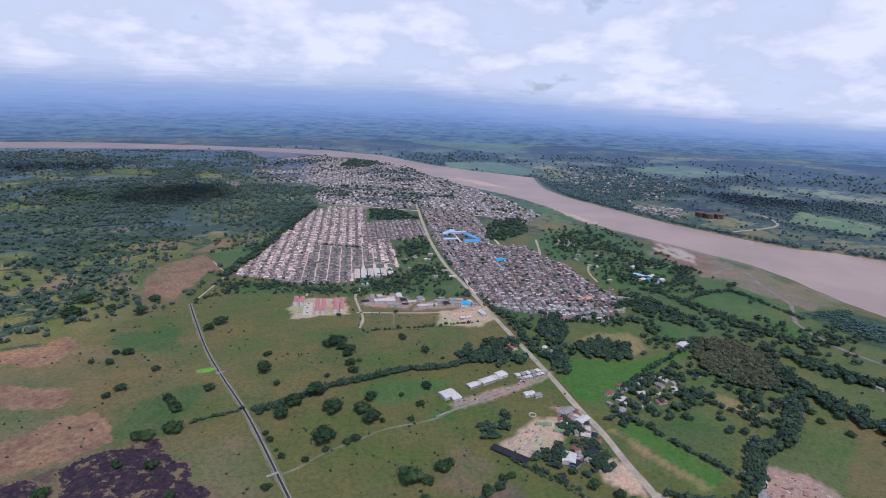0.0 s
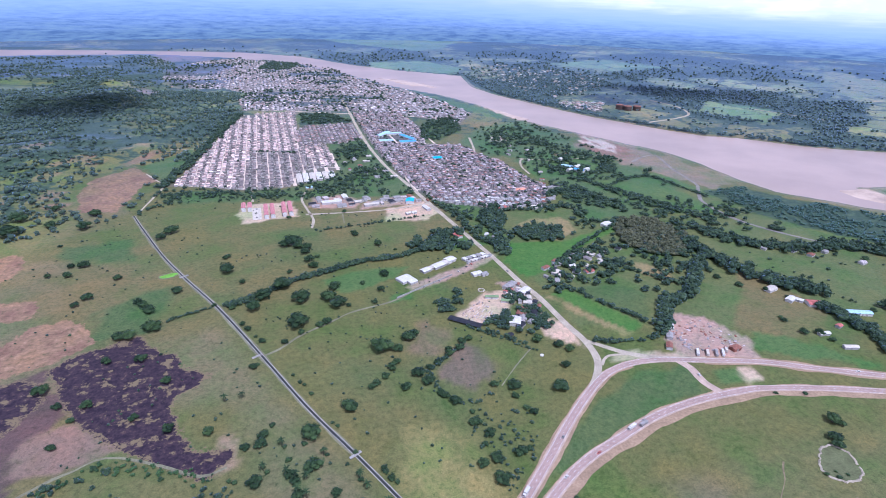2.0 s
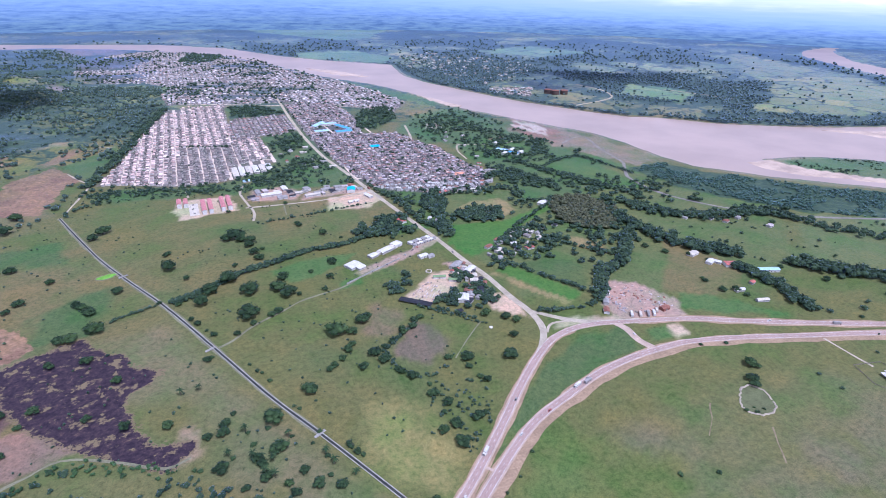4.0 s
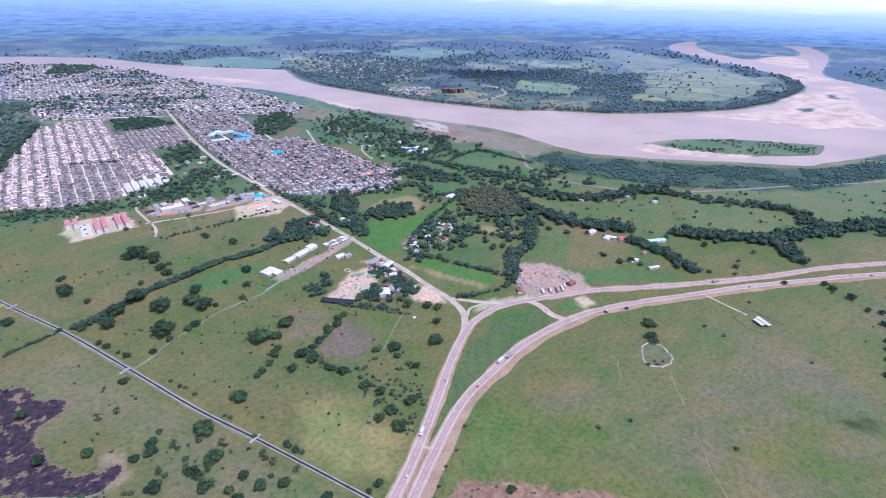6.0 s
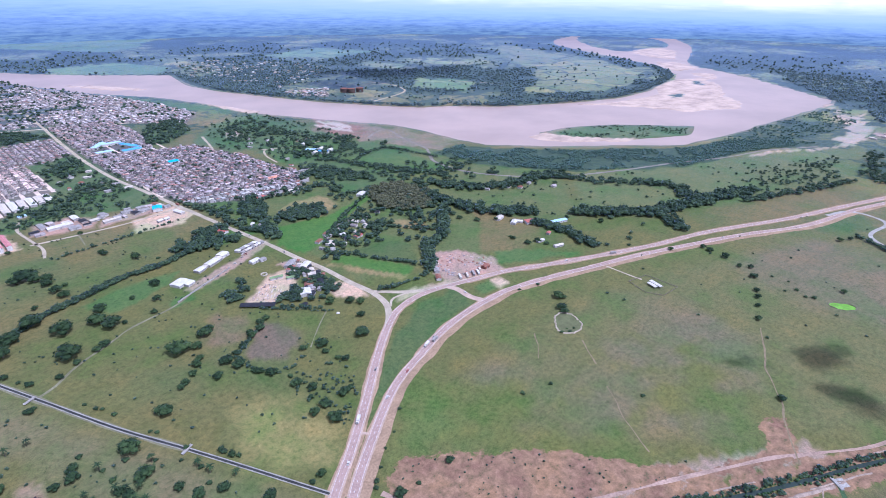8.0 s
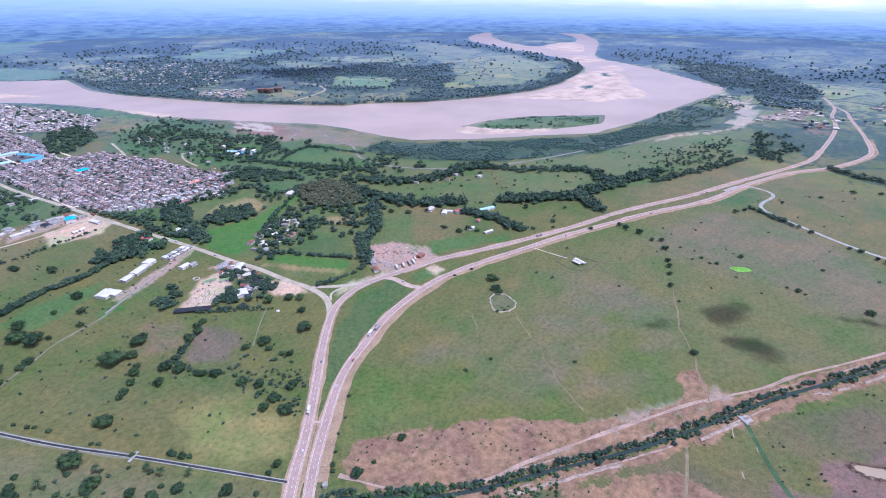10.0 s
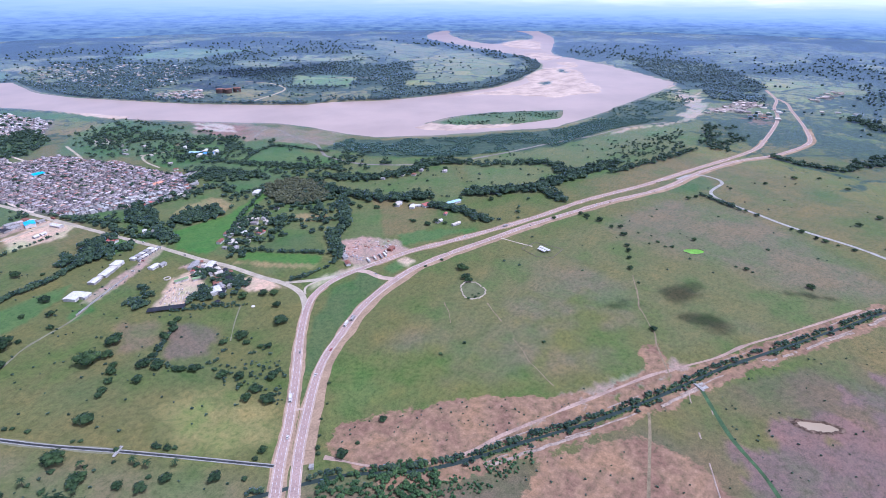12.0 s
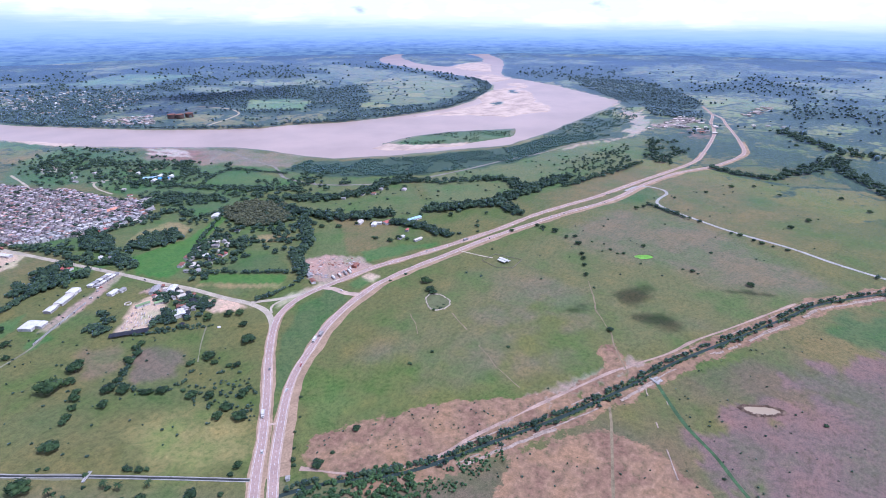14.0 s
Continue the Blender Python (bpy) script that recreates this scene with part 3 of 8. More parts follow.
field((0.114, 0.133, 0.053), 14, 24, [(112, 560), (75, 720), (300, 720), (350, 960), (560, 880), (640, 640), (690, 459), (560, 300), (400, 300), (250, 300), (165, 330), (150, 420)])
field((0.122, 0.142, 0.060), 20, 30, [(690, 459), (900, 390), (1300, 230), (1400, 150), (1100, 95), (800, 175), (560, 300)])
field((0.090, 0.132, 0.056), 14, 30, [(255, 1300), (430, 1430), (500, 1150), (540, 900), (580, 780), (420, 650), (300, 640), (300, 830), (290, 1000), (225, 1060), (195, 1160)])
field((0.090, 0.128, 0.055), 10, 20, [(-190, 860), (-100, 960), (-130, 1185), (-20, 1230), (20, 850), (40, 770), (-60, 790)])
field((0.092, 0.128, 0.054), 14, 20, [(-420, 850), (-260, 848), (-180, 860), (-100, 810), (-180, 790), (-280, 800), (-400, 790)])
WEDGE, ASH = (0.205, 0.140, 0.112), (0.112, 0.072, 0.070)
field(SOIL, 10, 30, [(-450, 376), (-436, 412), (-401, 427), (-369, 400), (-357, 374), (-385, 340), (-420, 319), (-520, 340)])
field(SOIL, 20, 60, [(-560, 587), (-542, 621), (-516, 582), (-509, 538), (-525, 520), (-640, 540)])
field(SOIL, 20, 60, [(-560, 481), (-455, 471), (-437, 447), (-447, 429), (-477, 429), (-560, 430)])
field(SOIL, 15, 40, [(-558, 855), (-565, 936), (-533, 987), (-515, 1033), (-442, 923), (-462, 908), (-462, 761), (-520, 767)])
field((0.26, 0.175, 0.135), 8, 20, [(-790, 1930), (-786, 2040), (-705, 1920), (-712, 1850)])
field((0.19, 0.135, 0.095), 5, 12, [(-550, 1040), (-512, 1170), (-482, 1150), (-528, 1020)])
field((0.088, 0.130, 0.052), 4, 8, [(-502, 1028), (-435, 1179), (-406, 1079), (-428, 913)])
field((0.24, 0.165, 0.13), 20, 60, [(-1107, 3315), (-797, 3307), (-716, 3000), (-995, 2935)])
for bx_, by_, br_ in ((-640, 1070, 26), (-600, 860, 20), (-570, 800, 16), (-690, 830, 30), (-555, 1200, 22), (-660, 960, 18), (-600, 1050, 15), (-760, 1180, 30)):
    field((0.235, 0.165, 0.115), 6, 24, [(bx_ - br_, by_ - br_ * 1.5), (bx_ + br_, by_ - br_), (bx_ + br_, by_ + br_ * 1.4), (bx_ - br_ * 0.8, by_ + br_)])
field(DEEP, 10, 20, [(-380, 424), (-359, 455), (-311, 495), (-306, 400), (-317, 386), (-355, 377)])
field(DEEP, 10, 20, [(-504, 629), (-404, 645), (-374, 566), (-450, 569)])
field(OLIVE, 20, 40, [(-440, 560), (-380, 560), (-330, 510), (-400, 450), (-450, 480)])
field(ASH, 5, 22, [(-480, 305), (-417, 316), (-384, 328), (-352, 287), (-329, 254), (-345, 235), (-358, 205), (-343, 186), (-339, 176), (-400, 150), (-500, 190)])
field(WEDGE, 3, 8, [(-331, 255), (-278, 217), (-297, 207), (-320, 193), (-350, 198), (-362, 222), (-352, 248)])
field(BURNT, 2, 60, [(-382, 330), (-366, 352), (-340, 366), (-314, 380), (-302, 358), (-290, 348), (-268, 338), (-262, 318), (-230, 300), (-238, 288), (-255, 274), (-256, 256), (-248, 240), (-236, 218), (-225, 202), (-196, 200), (-194, 188), (-210, 174), (-245, 190), (-278, 212), (-329, 250), (-352, 285)])
field(BURNT, 2, 60, [(-440, 306), (-400, 318), (-384, 312), (-368, 286), (-376, 262), (-384, 240), (-378, 205), (-440, 205)])
field((0.26, 0.19, 0.13), 3, 12, [(-209, 217), (-196, 210), (-190, 196), (-197, 176), (-208, 172), (-200, 195)])
field((0.135, 0.130, 0.055), 8, 20, [(-336, 180), (-309, 194), (-268, 200), (-224, 180), (-173, 154), (-133, 128), (-180, 80), (-300, 120)])
BRIGHT = (0.074, 0.150, 0.036)
field(BRIGHT, 2, 4, [(145, 562), (227, 554), (339, 608), (370, 611), (247, 533), (179, 469), (136, 450), (116, 499)])
field(BRIGHT, 2, 3, [(149, 404), (174, 412), (233, 321), (207, 306)])
field(TAN, 3, 8, [(140, 398), (152, 398), (208, 308), (197, 302), (163, 360)])
field(LUSH, 2, 5, [(-131, 478), (-81, 499), (-9, 506), (-38, 472), (-104, 436)])
field(LUSH, 2, 5, [(-44, 434), (-16, 438), (-20, 416), (-52, 408)])
field(TAN, 3, 8, [(203, 645), (260, 655), (268, 595), (220, 560), (165, 615)])
field((0.150, 0.118, 0.088), 5, 14, [(-12, 284), (22, 316), (44, 272), (34, 250), (11, 236), (-22, 265)])
field((0.172, 0.132, 0.082), 10, 16, [(-13, 368), (10, 339), (-16, 297), (-45, 311)])
field(STRAW, 24, 24, [(-45, 204), (-16, 195), (-8, 173), (8, 132), (-14, 92), (-54, 112), (-64, 153)])
field(DEEP, 4, 10, [(40, 128), (119, 208), (181, 240), (228, 245), (229, 205), (148, 186), (90, 157), (36, 112)])
field(LUSH, 3, 6, [(253, 240), (287, 233), (278, 211), (250, 211)])
field(LUSH, 6, 14, [(320, 262), (370, 236), (430, 215), (400, 260), (345, 290)])
field(SOIL, 4, 22, [(13, 59), (34, 63), (68, 43), (91, 23), (120, 6), (150, -24), (182, -67), (208, -90), (256, -106), (283, -121), (276, -129), (217, -103), (167, -74), (115, -56), (65, -32), (23, 3), (1, 43)])
field((0.118, 0.130, 0.043), 40, 60, [(68, 119), (99, 106), (145, 68), (142, 11), (175, -26), (169, -44), (121, 7), (83, 42), (32, 72)])
field((0.118, 0.128, 0.045), 60, 90, [(310, 36), (315, 1), (365, -40), (342, -69), (291, -77), (239, -46), (243, -11)])
field((0.105, 0.138, 0.044), 30, 30, [(33, 77), (77, 108), (94, 66), (80, 40), (49, 55)])
field(SOIL, 25, 45, [(57, -90), (102, -85), (151, -113), (179, -143), (176, -186), (135, -260), (40, -200)])
field(PURPLE, 8, 60, [(212, -205), (256, -220), (299, -270), (393, -300), (470, -330), (520, -480), (220, -480), (140, -300), (192, -222)])
field(DEEP, 10, 30, [(430, -318), (500, -300), (560, -360), (620, -480), (480, -400)])
field((0.215, 0.170, 0.125), 8, 30, [(547, 1246), (573, 1177), (635, 1079), (661, 898), (694, 770), (611, 763), (561, 847), (513, 987), (487, 1125)])
field((0.225, 0.135, 0.10), 8, 26, [(537, 1228), (586, 1149), (596, 1001), (538, 984), (502, 1045), (508, 1145)])
field(SAND, 4, 14, [(505, 1165), (530, 1150), (560, 1060), (550, 1020), (535, 1060)])
field(SAND, 5, 22, [(532, 1200), (572, 1150), (575, 1060), (548, 1070)])
field((0.20, 0.165, 0.10), 12, 35, [(600, 1000), (670, 1000), (700, 850), (690, 790), (640, 790), (620, 900)])
field(LUSH, 8, 12, [(170, 1990), (318, 1735), (415, 1500), (379, 1436), (285, 1614), (190, 1800)])
field(LUSH, 8, 14, [(411, 834), (498, 814), (549, 740), (545, 638), (471, 640), (389, 788)])
field(LUSH, 5, 8, [(560, 880), (600, 740), (585, 700), (530, 850)])
field(DEEP, 5, 10, [(180, 415), (240, 420), (262, 395), (250, 345), (236, 330)])
field(OLIVE, 5, 10, [(430, 440), (400, 380), (330, 300), (420, 260), (470, 330)])
field(TAN, 5, 10, [(300, 470), (330, 440), (320, 415), (290, 440)])
field(LUSH, 5, 10, [(75, 600), (110, 560), (60, 545), (30, 552)])
field(LUSH, 4, 8, [(295, 966), (371, 975), (365, 917), (287, 876)])
field((0.19, 0.115, 0.085), 4, 12, [(396, 1051), (433, 1046), (415, 993), (385, 1010)])
field(LUSH, 4, 10, [(360, 1020), (430, 1010), (470, 930), (400, 880), (340, 930)])
field((0.40, 0.31, 0.26), 6, 30, [(1921, 395), (1759, 299), (1839, 284), (1574, 186), (1411, 183), (1444, 223), (1640, 263), (1810, 355)])
field((0.38, 0.295, 0.25), 4, 14, [(1411, 176), (1303, 212), (1210, 262), (1119, 284), (1119, 296), (1210, 280), (1303, 230), (1411, 192)])
field((0.43, 0.315, 0.25), 2, 3, [(160, 266), (193, 277), (224, 267), (262, 263), (320, 249), (316, 241), (256, 252), (212, 261), (178, 260)])
field(YARD, 2, 3, [(281, 232), (296, 230), (298, 214), (279, 210)])
field(PINK_YARD, 2, 4, [(275, 338), (309, 323), (332, 277), (316, 245), (287, 250), (243, 258), (238, 294)])
field(YARD, 3, 8, [(26, 375), (68, 417), (88, 393), (80, 366), (52, 350), (38, 345)])
field(YARD, 3, 8, [(60, 405), (92, 420), (110, 400), (84, 380)])
field(PINK_YARD, 2, 3, [(-29, 444), (-2, 462), (60, 493), (87, 528), (113, 526), (100, 505), (55, 475), (10, 449), (-16, 434)])
field((0.50, 0.36, 0.275), 3, 8, [(-28, 672), (-27, 726), (42, 756), (65, 706), (36, 668)])
field(YARD, 3, 10, [(-272, 725), (-265, 770), (-188, 778), (-168, 707), (-255, 685)])
field(YARD, 3, 10, [(113, 375), (141, 333), (143, 292), (112, 320)])
field(PINK_YARD, 3, 8, [(95, 440), (118, 440), (130, 390), (108, 385)])
field(PINK_YARD, 3, 10, [(-160, 745), (-80, 735), (-70, 770), (-100, 800), (-150, 800)])
field(PINK_YARD, 3, 8, [(-70, 728), (40, 748), (30, 790), (-60, 770)])
field(DEEP, 12, 25, [(850, 40), (907, 30), (905, 0), (860, -20), (800, -10), (790, 50)])
field(SAND, 4, 10, [(284, 1215), (330, 1230), (313, 1164), (274, 1172)])
field(SOIL, 20, 50, [(1500, 90), (1620, 60), (1600, 20), (1480, -20), (1440, 40)])
field(PINK_YARD, 15, 40, [(1540, 190), (1760, 140), (1740, 95), (1560, 120)])
field((0.080, 0.130, 0.045), 4, 8, [(72, 755), (110, 775), (147, 705), (122, 652), (75, 690)])
field((0.055, 0.105, 0.050), 5, 14, [(22, -30), (47, -50), (92, -78), (96, -62), (61, -42)])
field(SOIL, 8, 20, [(140, -60), (185, -80), (230, -98), (285, -122), (282, -140), (225, -112), (180, -92), (140, -72)])
field(SOIL, 8, 20, [(288, -92), (312, -102), (280, -132), (262, -112)])
field((0.32, 0.235, 0.20), 3, 12, [(104, -42), (141, -58), (184, -73), (224, -90), (258, -106), (292, -128), (288, -143), (254, -124), (220, -110), (180, -91), (141, -73), (104, -54)])
field((0.25, 0.19, 0.14), 6, 20, [(820, 470), (870, 450), (900, 415), (850, 420)])
FAR_MEADOWS = [[(63, 2926), (362, 3052), (530, 2689), (453, 2443), (222, 2606), (76, 2711)], [(-296, 4725), (861, 4391), (628, 3790), (412, 3607), (-118, 4299)], [(1080, 1500), (1250, 1700), (1400, 1500), (1200, 1330)], [(1050, 2900), (1500, 3100), (1700, 2700), (1300, 2600)]]
for far_meadow in FAR_MEADOWS:
    field((0.165, 0.220, 0.085), 30, 40, far_meadow)
field((0.098, 0.140, 0.058), 8, 14, [(935, 718), (1023, 722), (1143, 668), (1302, 522), (1206, 470), (1043, 540), (945, 640)])
PLANTATION = [(594, 740), (679, 766), (726, 690), (865, 560), (1009, 456), (1100, 405), (1213, 390), (1336, 300), (1362, 243), (1130, 318), (922, 342), (749, 449), (681, 521), (613, 625)]
SCRUB_EAST = [(1213, 400), (1390, 405), (1636, 395), (1863, 386), (1897, 333), (1700, 260), (1558, 253), (1383, 284), (1205, 350)]
TOWN_WEST = [(-409, 892), (-398, 1076), (-392, 1282), (-375, 1548), (-231, 1591), (-191, 1128), (-138, 1185), (-96, 970), (-188, 866), (-263, 849)]
TOWN_EAST = [(-60, 1556), (-16, 1115), (35, 816), (70, 745), (110, 728), (175, 692), (250, 715), (289, 798), (262, 928), (250, 1000), (220, 1047), (191, 1146), (108, 1147), (115, 1344), (86, 1563)]
TOWN_OLD = [(-716, 2078), (-817, 2387), (-845, 2789), (-763, 2965), (-607, 3140), (-440, 2979), (-289, 2880), (-144, 2738), (-64, 2482), (60, 2214), (170, 1961), (250, 1750), (310, 1530), (233, 1379), (80, 1540), (-45, 1586), (-216, 1600), (-385, 1620), (-430, 1800), (-414, 1940), (-497, 2033), (-590, 2048)]
TIP_WOOD = [(-440, 2979), (-289, 2880), (-318, 2600), (-470, 2640)]
TOWN_MID = [(-190, 1390), (-61, 1410), (-40, 1240), (-95, 1180), (-130, 1190), (-190, 1130), (-215, 1300)]
PARK_A = [(-223, 1547), (-135, 1555), (-61, 1430), (-193, 1400)]
PARK_B = [(136, 1414), (236, 1463), (230, 1301), (145, 1195), (106, 1210)]
PARK_C = [(-102, 1171), (-30, 1229), (-23, 1088), (-82, 1016)]

# ---- ground, river, distance ----


def graded(lo, hi, a, b, near, far, growth=1.028):
    """Grid lines: near metres apart between a and b, wider and wider outside."""
    mid = list(np.arange(a, b, near))
    up, s = [mid[-1]], near
    while up[-1] < hi:
        s = min(far, s * growth)
        up.append(up[-1] + s)
    down, s = [mid[0]], near
    while down[-1] > lo:
        s = min(far, s * growth)
        down.append(down[-1] - s)
    return np.array(down[:0:-1] + mid + up[1:])


def river_distance(x, y):
    """Metres from the water's edge: above 0 on land, below 0 in the river."""
    d = polygon_distance(x, y, RIVER)
    near = np.abs(d) < 900
    isl = np.minimum(polygon_distance(x, y, ISLAND), polygon_distance(x, y, ISLAND_FAR))
    d = np.maximum(d, -isl)
    return d + near * (value_noise(x, y, 60, 3) - 0.5) * 14


def land_height(x, y):
    hills = np.clip((-x - 480) / 400, 0, 1) * np.clip((y - 620) / 500, 0, 1) * np.clip((3000 - y) / 600, 0, 1)
    return hills * 34 * np.clip(value_noise(x, y, 230, 4, 5.0) - 0.36, 0, 1) * 2


def build_ground():
    gx = graded(-4900, 4900, -480, 620, 5.5, 45.0)
    gy = graded(-2600, 4900, -330, 720, 5.5, 45.0)
    x, y = [a.ravel() for a in np.meshgrid(gx, gy)]
    n1, n2 = value_noise(x, y, 420, 4), value_noise(x, y, 90, 4, 3.0)
    c = np.zeros((len(x), 3))
    k = np.clip((n1 - 0.40) / 0.25, 0, 1)[:, None]
    c[:] = np.array(PASTURE) * (1 - k) + np.array(OLIVE) * k
    k = np.clip((n2 - 0.55) / 0.2, 0, 1)[:, None] * 0.5
    c[:] = c * (1 - k) + np.array(DEEP) * k
    # drier ground west of the canal and south of the stream
    for line, side in ((CANAL, -1), (STREAM, -1)):
        d = line_distance(x, y, line)
        a, b = np.array(line[0]), np.array(line[-1])
        s = np.sign((b[0] - a[0]) * (y - a[1]) - (b[1] - a[1]) * (x - a[0]))
        dry = np.clip((value_noise(x, y, 110, 4, 9.0) - 0.38) / 0.22, 0, 1) * (s == side) * np.clip(d / 25, 0, 1) * np.clip((1500 - d) / 500, 0, 1)
        tone = np.array((0.180, 0.148, 0.092)) if line is CANAL else np.array((0.138, 0.106, 0.076))
        k = dry[:, None] * (0.65 if line is CANAL else 0.85)
        c[:] = c * (1 - k) + tone * k
    # open field between the highway and the stream: even dull green
    west = polygon_distance(x, y, [(300, 150), (520, 110), (760, 40), (800, -60), (600, -330), (300, -140), (100, 20), (120, 120)])
    k = np.clip(-west / 30, 0, 1)[:, None] * 0.85
    worn = np.clip((value_noise(x, y, 120, 4, 2.0) - 0.38) / 0.22, 0, 1)[:, None]
    c[:] = c * (1 - k) + (np.array((0.133, 0.131, 0.058)) * (1 - worn) + np.array((0.158, 0.134, 0.088)) * worn) * k
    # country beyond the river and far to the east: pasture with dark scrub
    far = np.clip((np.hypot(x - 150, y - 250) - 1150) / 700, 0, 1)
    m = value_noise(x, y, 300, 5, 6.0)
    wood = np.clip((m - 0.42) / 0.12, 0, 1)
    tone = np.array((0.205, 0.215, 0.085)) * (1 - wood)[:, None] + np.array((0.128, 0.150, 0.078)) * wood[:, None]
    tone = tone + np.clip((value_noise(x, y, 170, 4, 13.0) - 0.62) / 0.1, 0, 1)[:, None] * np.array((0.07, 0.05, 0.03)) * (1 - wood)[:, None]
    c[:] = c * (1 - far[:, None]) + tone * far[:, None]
    hill = np.clip((-x - 470) / 160, 0, 1) * np.clip((y - 480) / 250, 0, 1)
    patchy = value_noise(x, y, 210, 4, 15.0)
    beyond = np.clip((np.hypot(x - 150, y - 250) - 900) / 350, 0, 1)
    scrub = np.maximum(beyond * (0.37 + 0.25 * wood + 0.55 * (value_noise(x, y, 150, 4, 51.0) - 0.5)), hill * np.clip(0.12 + 1.9 * (patchy - 0.43), 0.0, 0.52) * np.clip((3300 - y) / 300, 0, 1))
    # hill grass, with bare pale ridges
    k = hill[:, None] * (1 - far * 0.2)[:, None]
    tone = np.array((0.150, 0.152, 0.062)) + np.clip((value_noise(x, y, 120, 4, 27.0) - 0.54) / 0.12, 0, 1)[:, None] * np.array((0.10, 0.055, 0.035))
    c[:] = c * (1 - k) + tone * k
    depth = {SOIL: np.full(len(x), -40.0), BURNT: np.full(len(x), -40.0)}
    for colour, soft, ragged, outline in FIELDS:
        o = np.array(outline, float)
        pad = soft + ragged + 45
        sel = np.where((x > o[:, 0].min() - pad) & (x < o[:, 0].max() + pad) & (y > o[:, 1].min() - pad) & (y < o[:, 1].max() + pad))[0]
        if not len(sel):
            continue
        if colour in depth:
            depth[colour][sel] = np.maximum(depth[colour][sel], np.clip(-polygon_distance(x[sel], y[sel], o), -40, 40))
            continue
        d = polygon_distance(x[sel], y[sel], o) + (value_noise(x[sel], y[sel], 26, 4, 11.0) - 0.5) * ragged * 2
        k = np.clip(0.5 - d / soft, 0, 1)[:, None]
        c[sel] = c[sel] * (1 - k) + np.array(colour) * k
        scrub[sel] *= 1 - 0.8 * k[:, 0]
    # bare eroded banks on both sides of the stream
    d = line_distance(x, y, STREAM)
    near = (d < 30) & (x > 5)
    depth[SOIL][near] = np.maximum(depth[SOIL][near], 8.0 - np.abs(d[near] - 9.0) * 1.1)
    for outline, colour in ((PENINSULA, (0.225, 0.222, 0.085)), (TOWN_WEST, (0.15, 0.13, 0.115)), (TOWN_EAST, (0.12, 0.11, 0.105)), (TOWN_OLD, (0.11, 0.11, 0.10)), (TOWN_MID, (0.19, 0.17, 0.15)), (PLANTATION, FOREST)):
        o = np.array(outline, float)
        sel = np.where((x > o[:, 0].min() - 40) & (x < o[:, 0].max() + 40) & (y > o[:, 1].min() - 40) & (y < o[:, 1].max() + 40))[0]
        k = np.clip(0.5 - (polygon_distance(x[sel], y[sel], o) + (value_noise(x[sel], y[sel], 60, 3, 2.0) - 0.5) * 30) / 14, 0, 1)[:, None]
        c[sel] = c[sel] * (1 - k) + np.array(colour) * k
        scrub[sel] *= 1 - (0.62 if outline is PENINSULA else 1.0) * k[:, 0]
        if outline is PLANTATION:
            scrub[sel] = np.maximum(scrub[sel], 0.62 * k[:, 0])
    for outline in (PARK_A, PARK_B, PARK_C):
        k = np.clip(0.5 - polygon_distance(x, y, outline) / 12, 0, 1)[:, None]
        c[:] = c * (1 - k) + np.array(DEEP) * k
    # river bed, banks and sand
    rd = river_distance(x, y)
    scrub *= rd > 6
    z = np.clip(rd * 0.09, -4.0, 0.0) + land_height(x, y)
    bank = np.clip(1 - np.abs(rd - 4) / 14, 0, 1)[:, None] * 0.6 * np.clip(value_noise(x, y, 120, 3, 21.0) * 2.4 - 0.8, 0, 1)[:, None]
    c[:] = c * (1 - bank) + np.array((0.36, 0.27, 0.21)) * bank
    for bar in SANDBARS:
        o = np.array(bar, float)
        sel = np.where((x > o[:, 0].min() - 60) & (x < o[:, 0].max() + 60) & (y > o[:, 1].min() - 60) & (y < o[:, 1].max() + 60))[0]
        d = polygon_distance(x[sel], y[sel], o) + (value_noise(x[sel], y[sel], 120, 5, 4.0) - 0.5) * 70
        k = np.clip(0.5 - d / 20, 0, 1)
        wet = rd[sel] < 4
        z[sel] = np.where(wet, np.maximum(z[sel], -3.0 + 3.3 * k), z[sel])
        kk = (k * wet)[:, None]
        c[sel] = c[sel] * (1 - kk) + np.array((0.56, 0.415, 0.315)) * kk
        scrub[sel] = np.where(kk[:, 0] > 0.3, -kk[:, 0], scrub[sel])
    for islet in ISLETS:
        d = polygon_distance(x, y, islet)
        k = np.clip(0.5 - d / 16, 0, 1)
        z = np.maximum(z, -3.0 + 3.5 * k)
        scrub[k > 0.4] = 0.6
        c[:] = c * (1 - k[:, None]) + np.array(DEEP) * k[:, None]
    dist = np.hypot(x - 100, y - 250)
    z += np.clip((dist - 3000) / 1200, 0, 1) * (rd > 60) * 9 * value_noise(x, y, 380, 3, 8.0)
    nx, ny = len(gx), len(gy)
    i = (np.arange(ny - 1)[:, None] * nx + np.arange(nx - 1)[None]).ravel()
    faces = np.stack([i, i + 1, i + nx + 1, i + nx], 1)
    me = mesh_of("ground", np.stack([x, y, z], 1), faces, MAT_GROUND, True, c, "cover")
    for name, values in (("soil", depth[SOIL]), ("burn", depth[BURNT] + 2.2), ("burn_core", depth[BURNT]), ("scrub", scrub)):
        me.attributes.new(name, "FLOAT", "POINT").data.foreach_set("value", values.astype(np.float32))
    ob = part("ground", me, None)
    tagged(ob, "green and olive pasture plain with bare, burnt and dry patches", "ground", "", "structure")


build_ground()

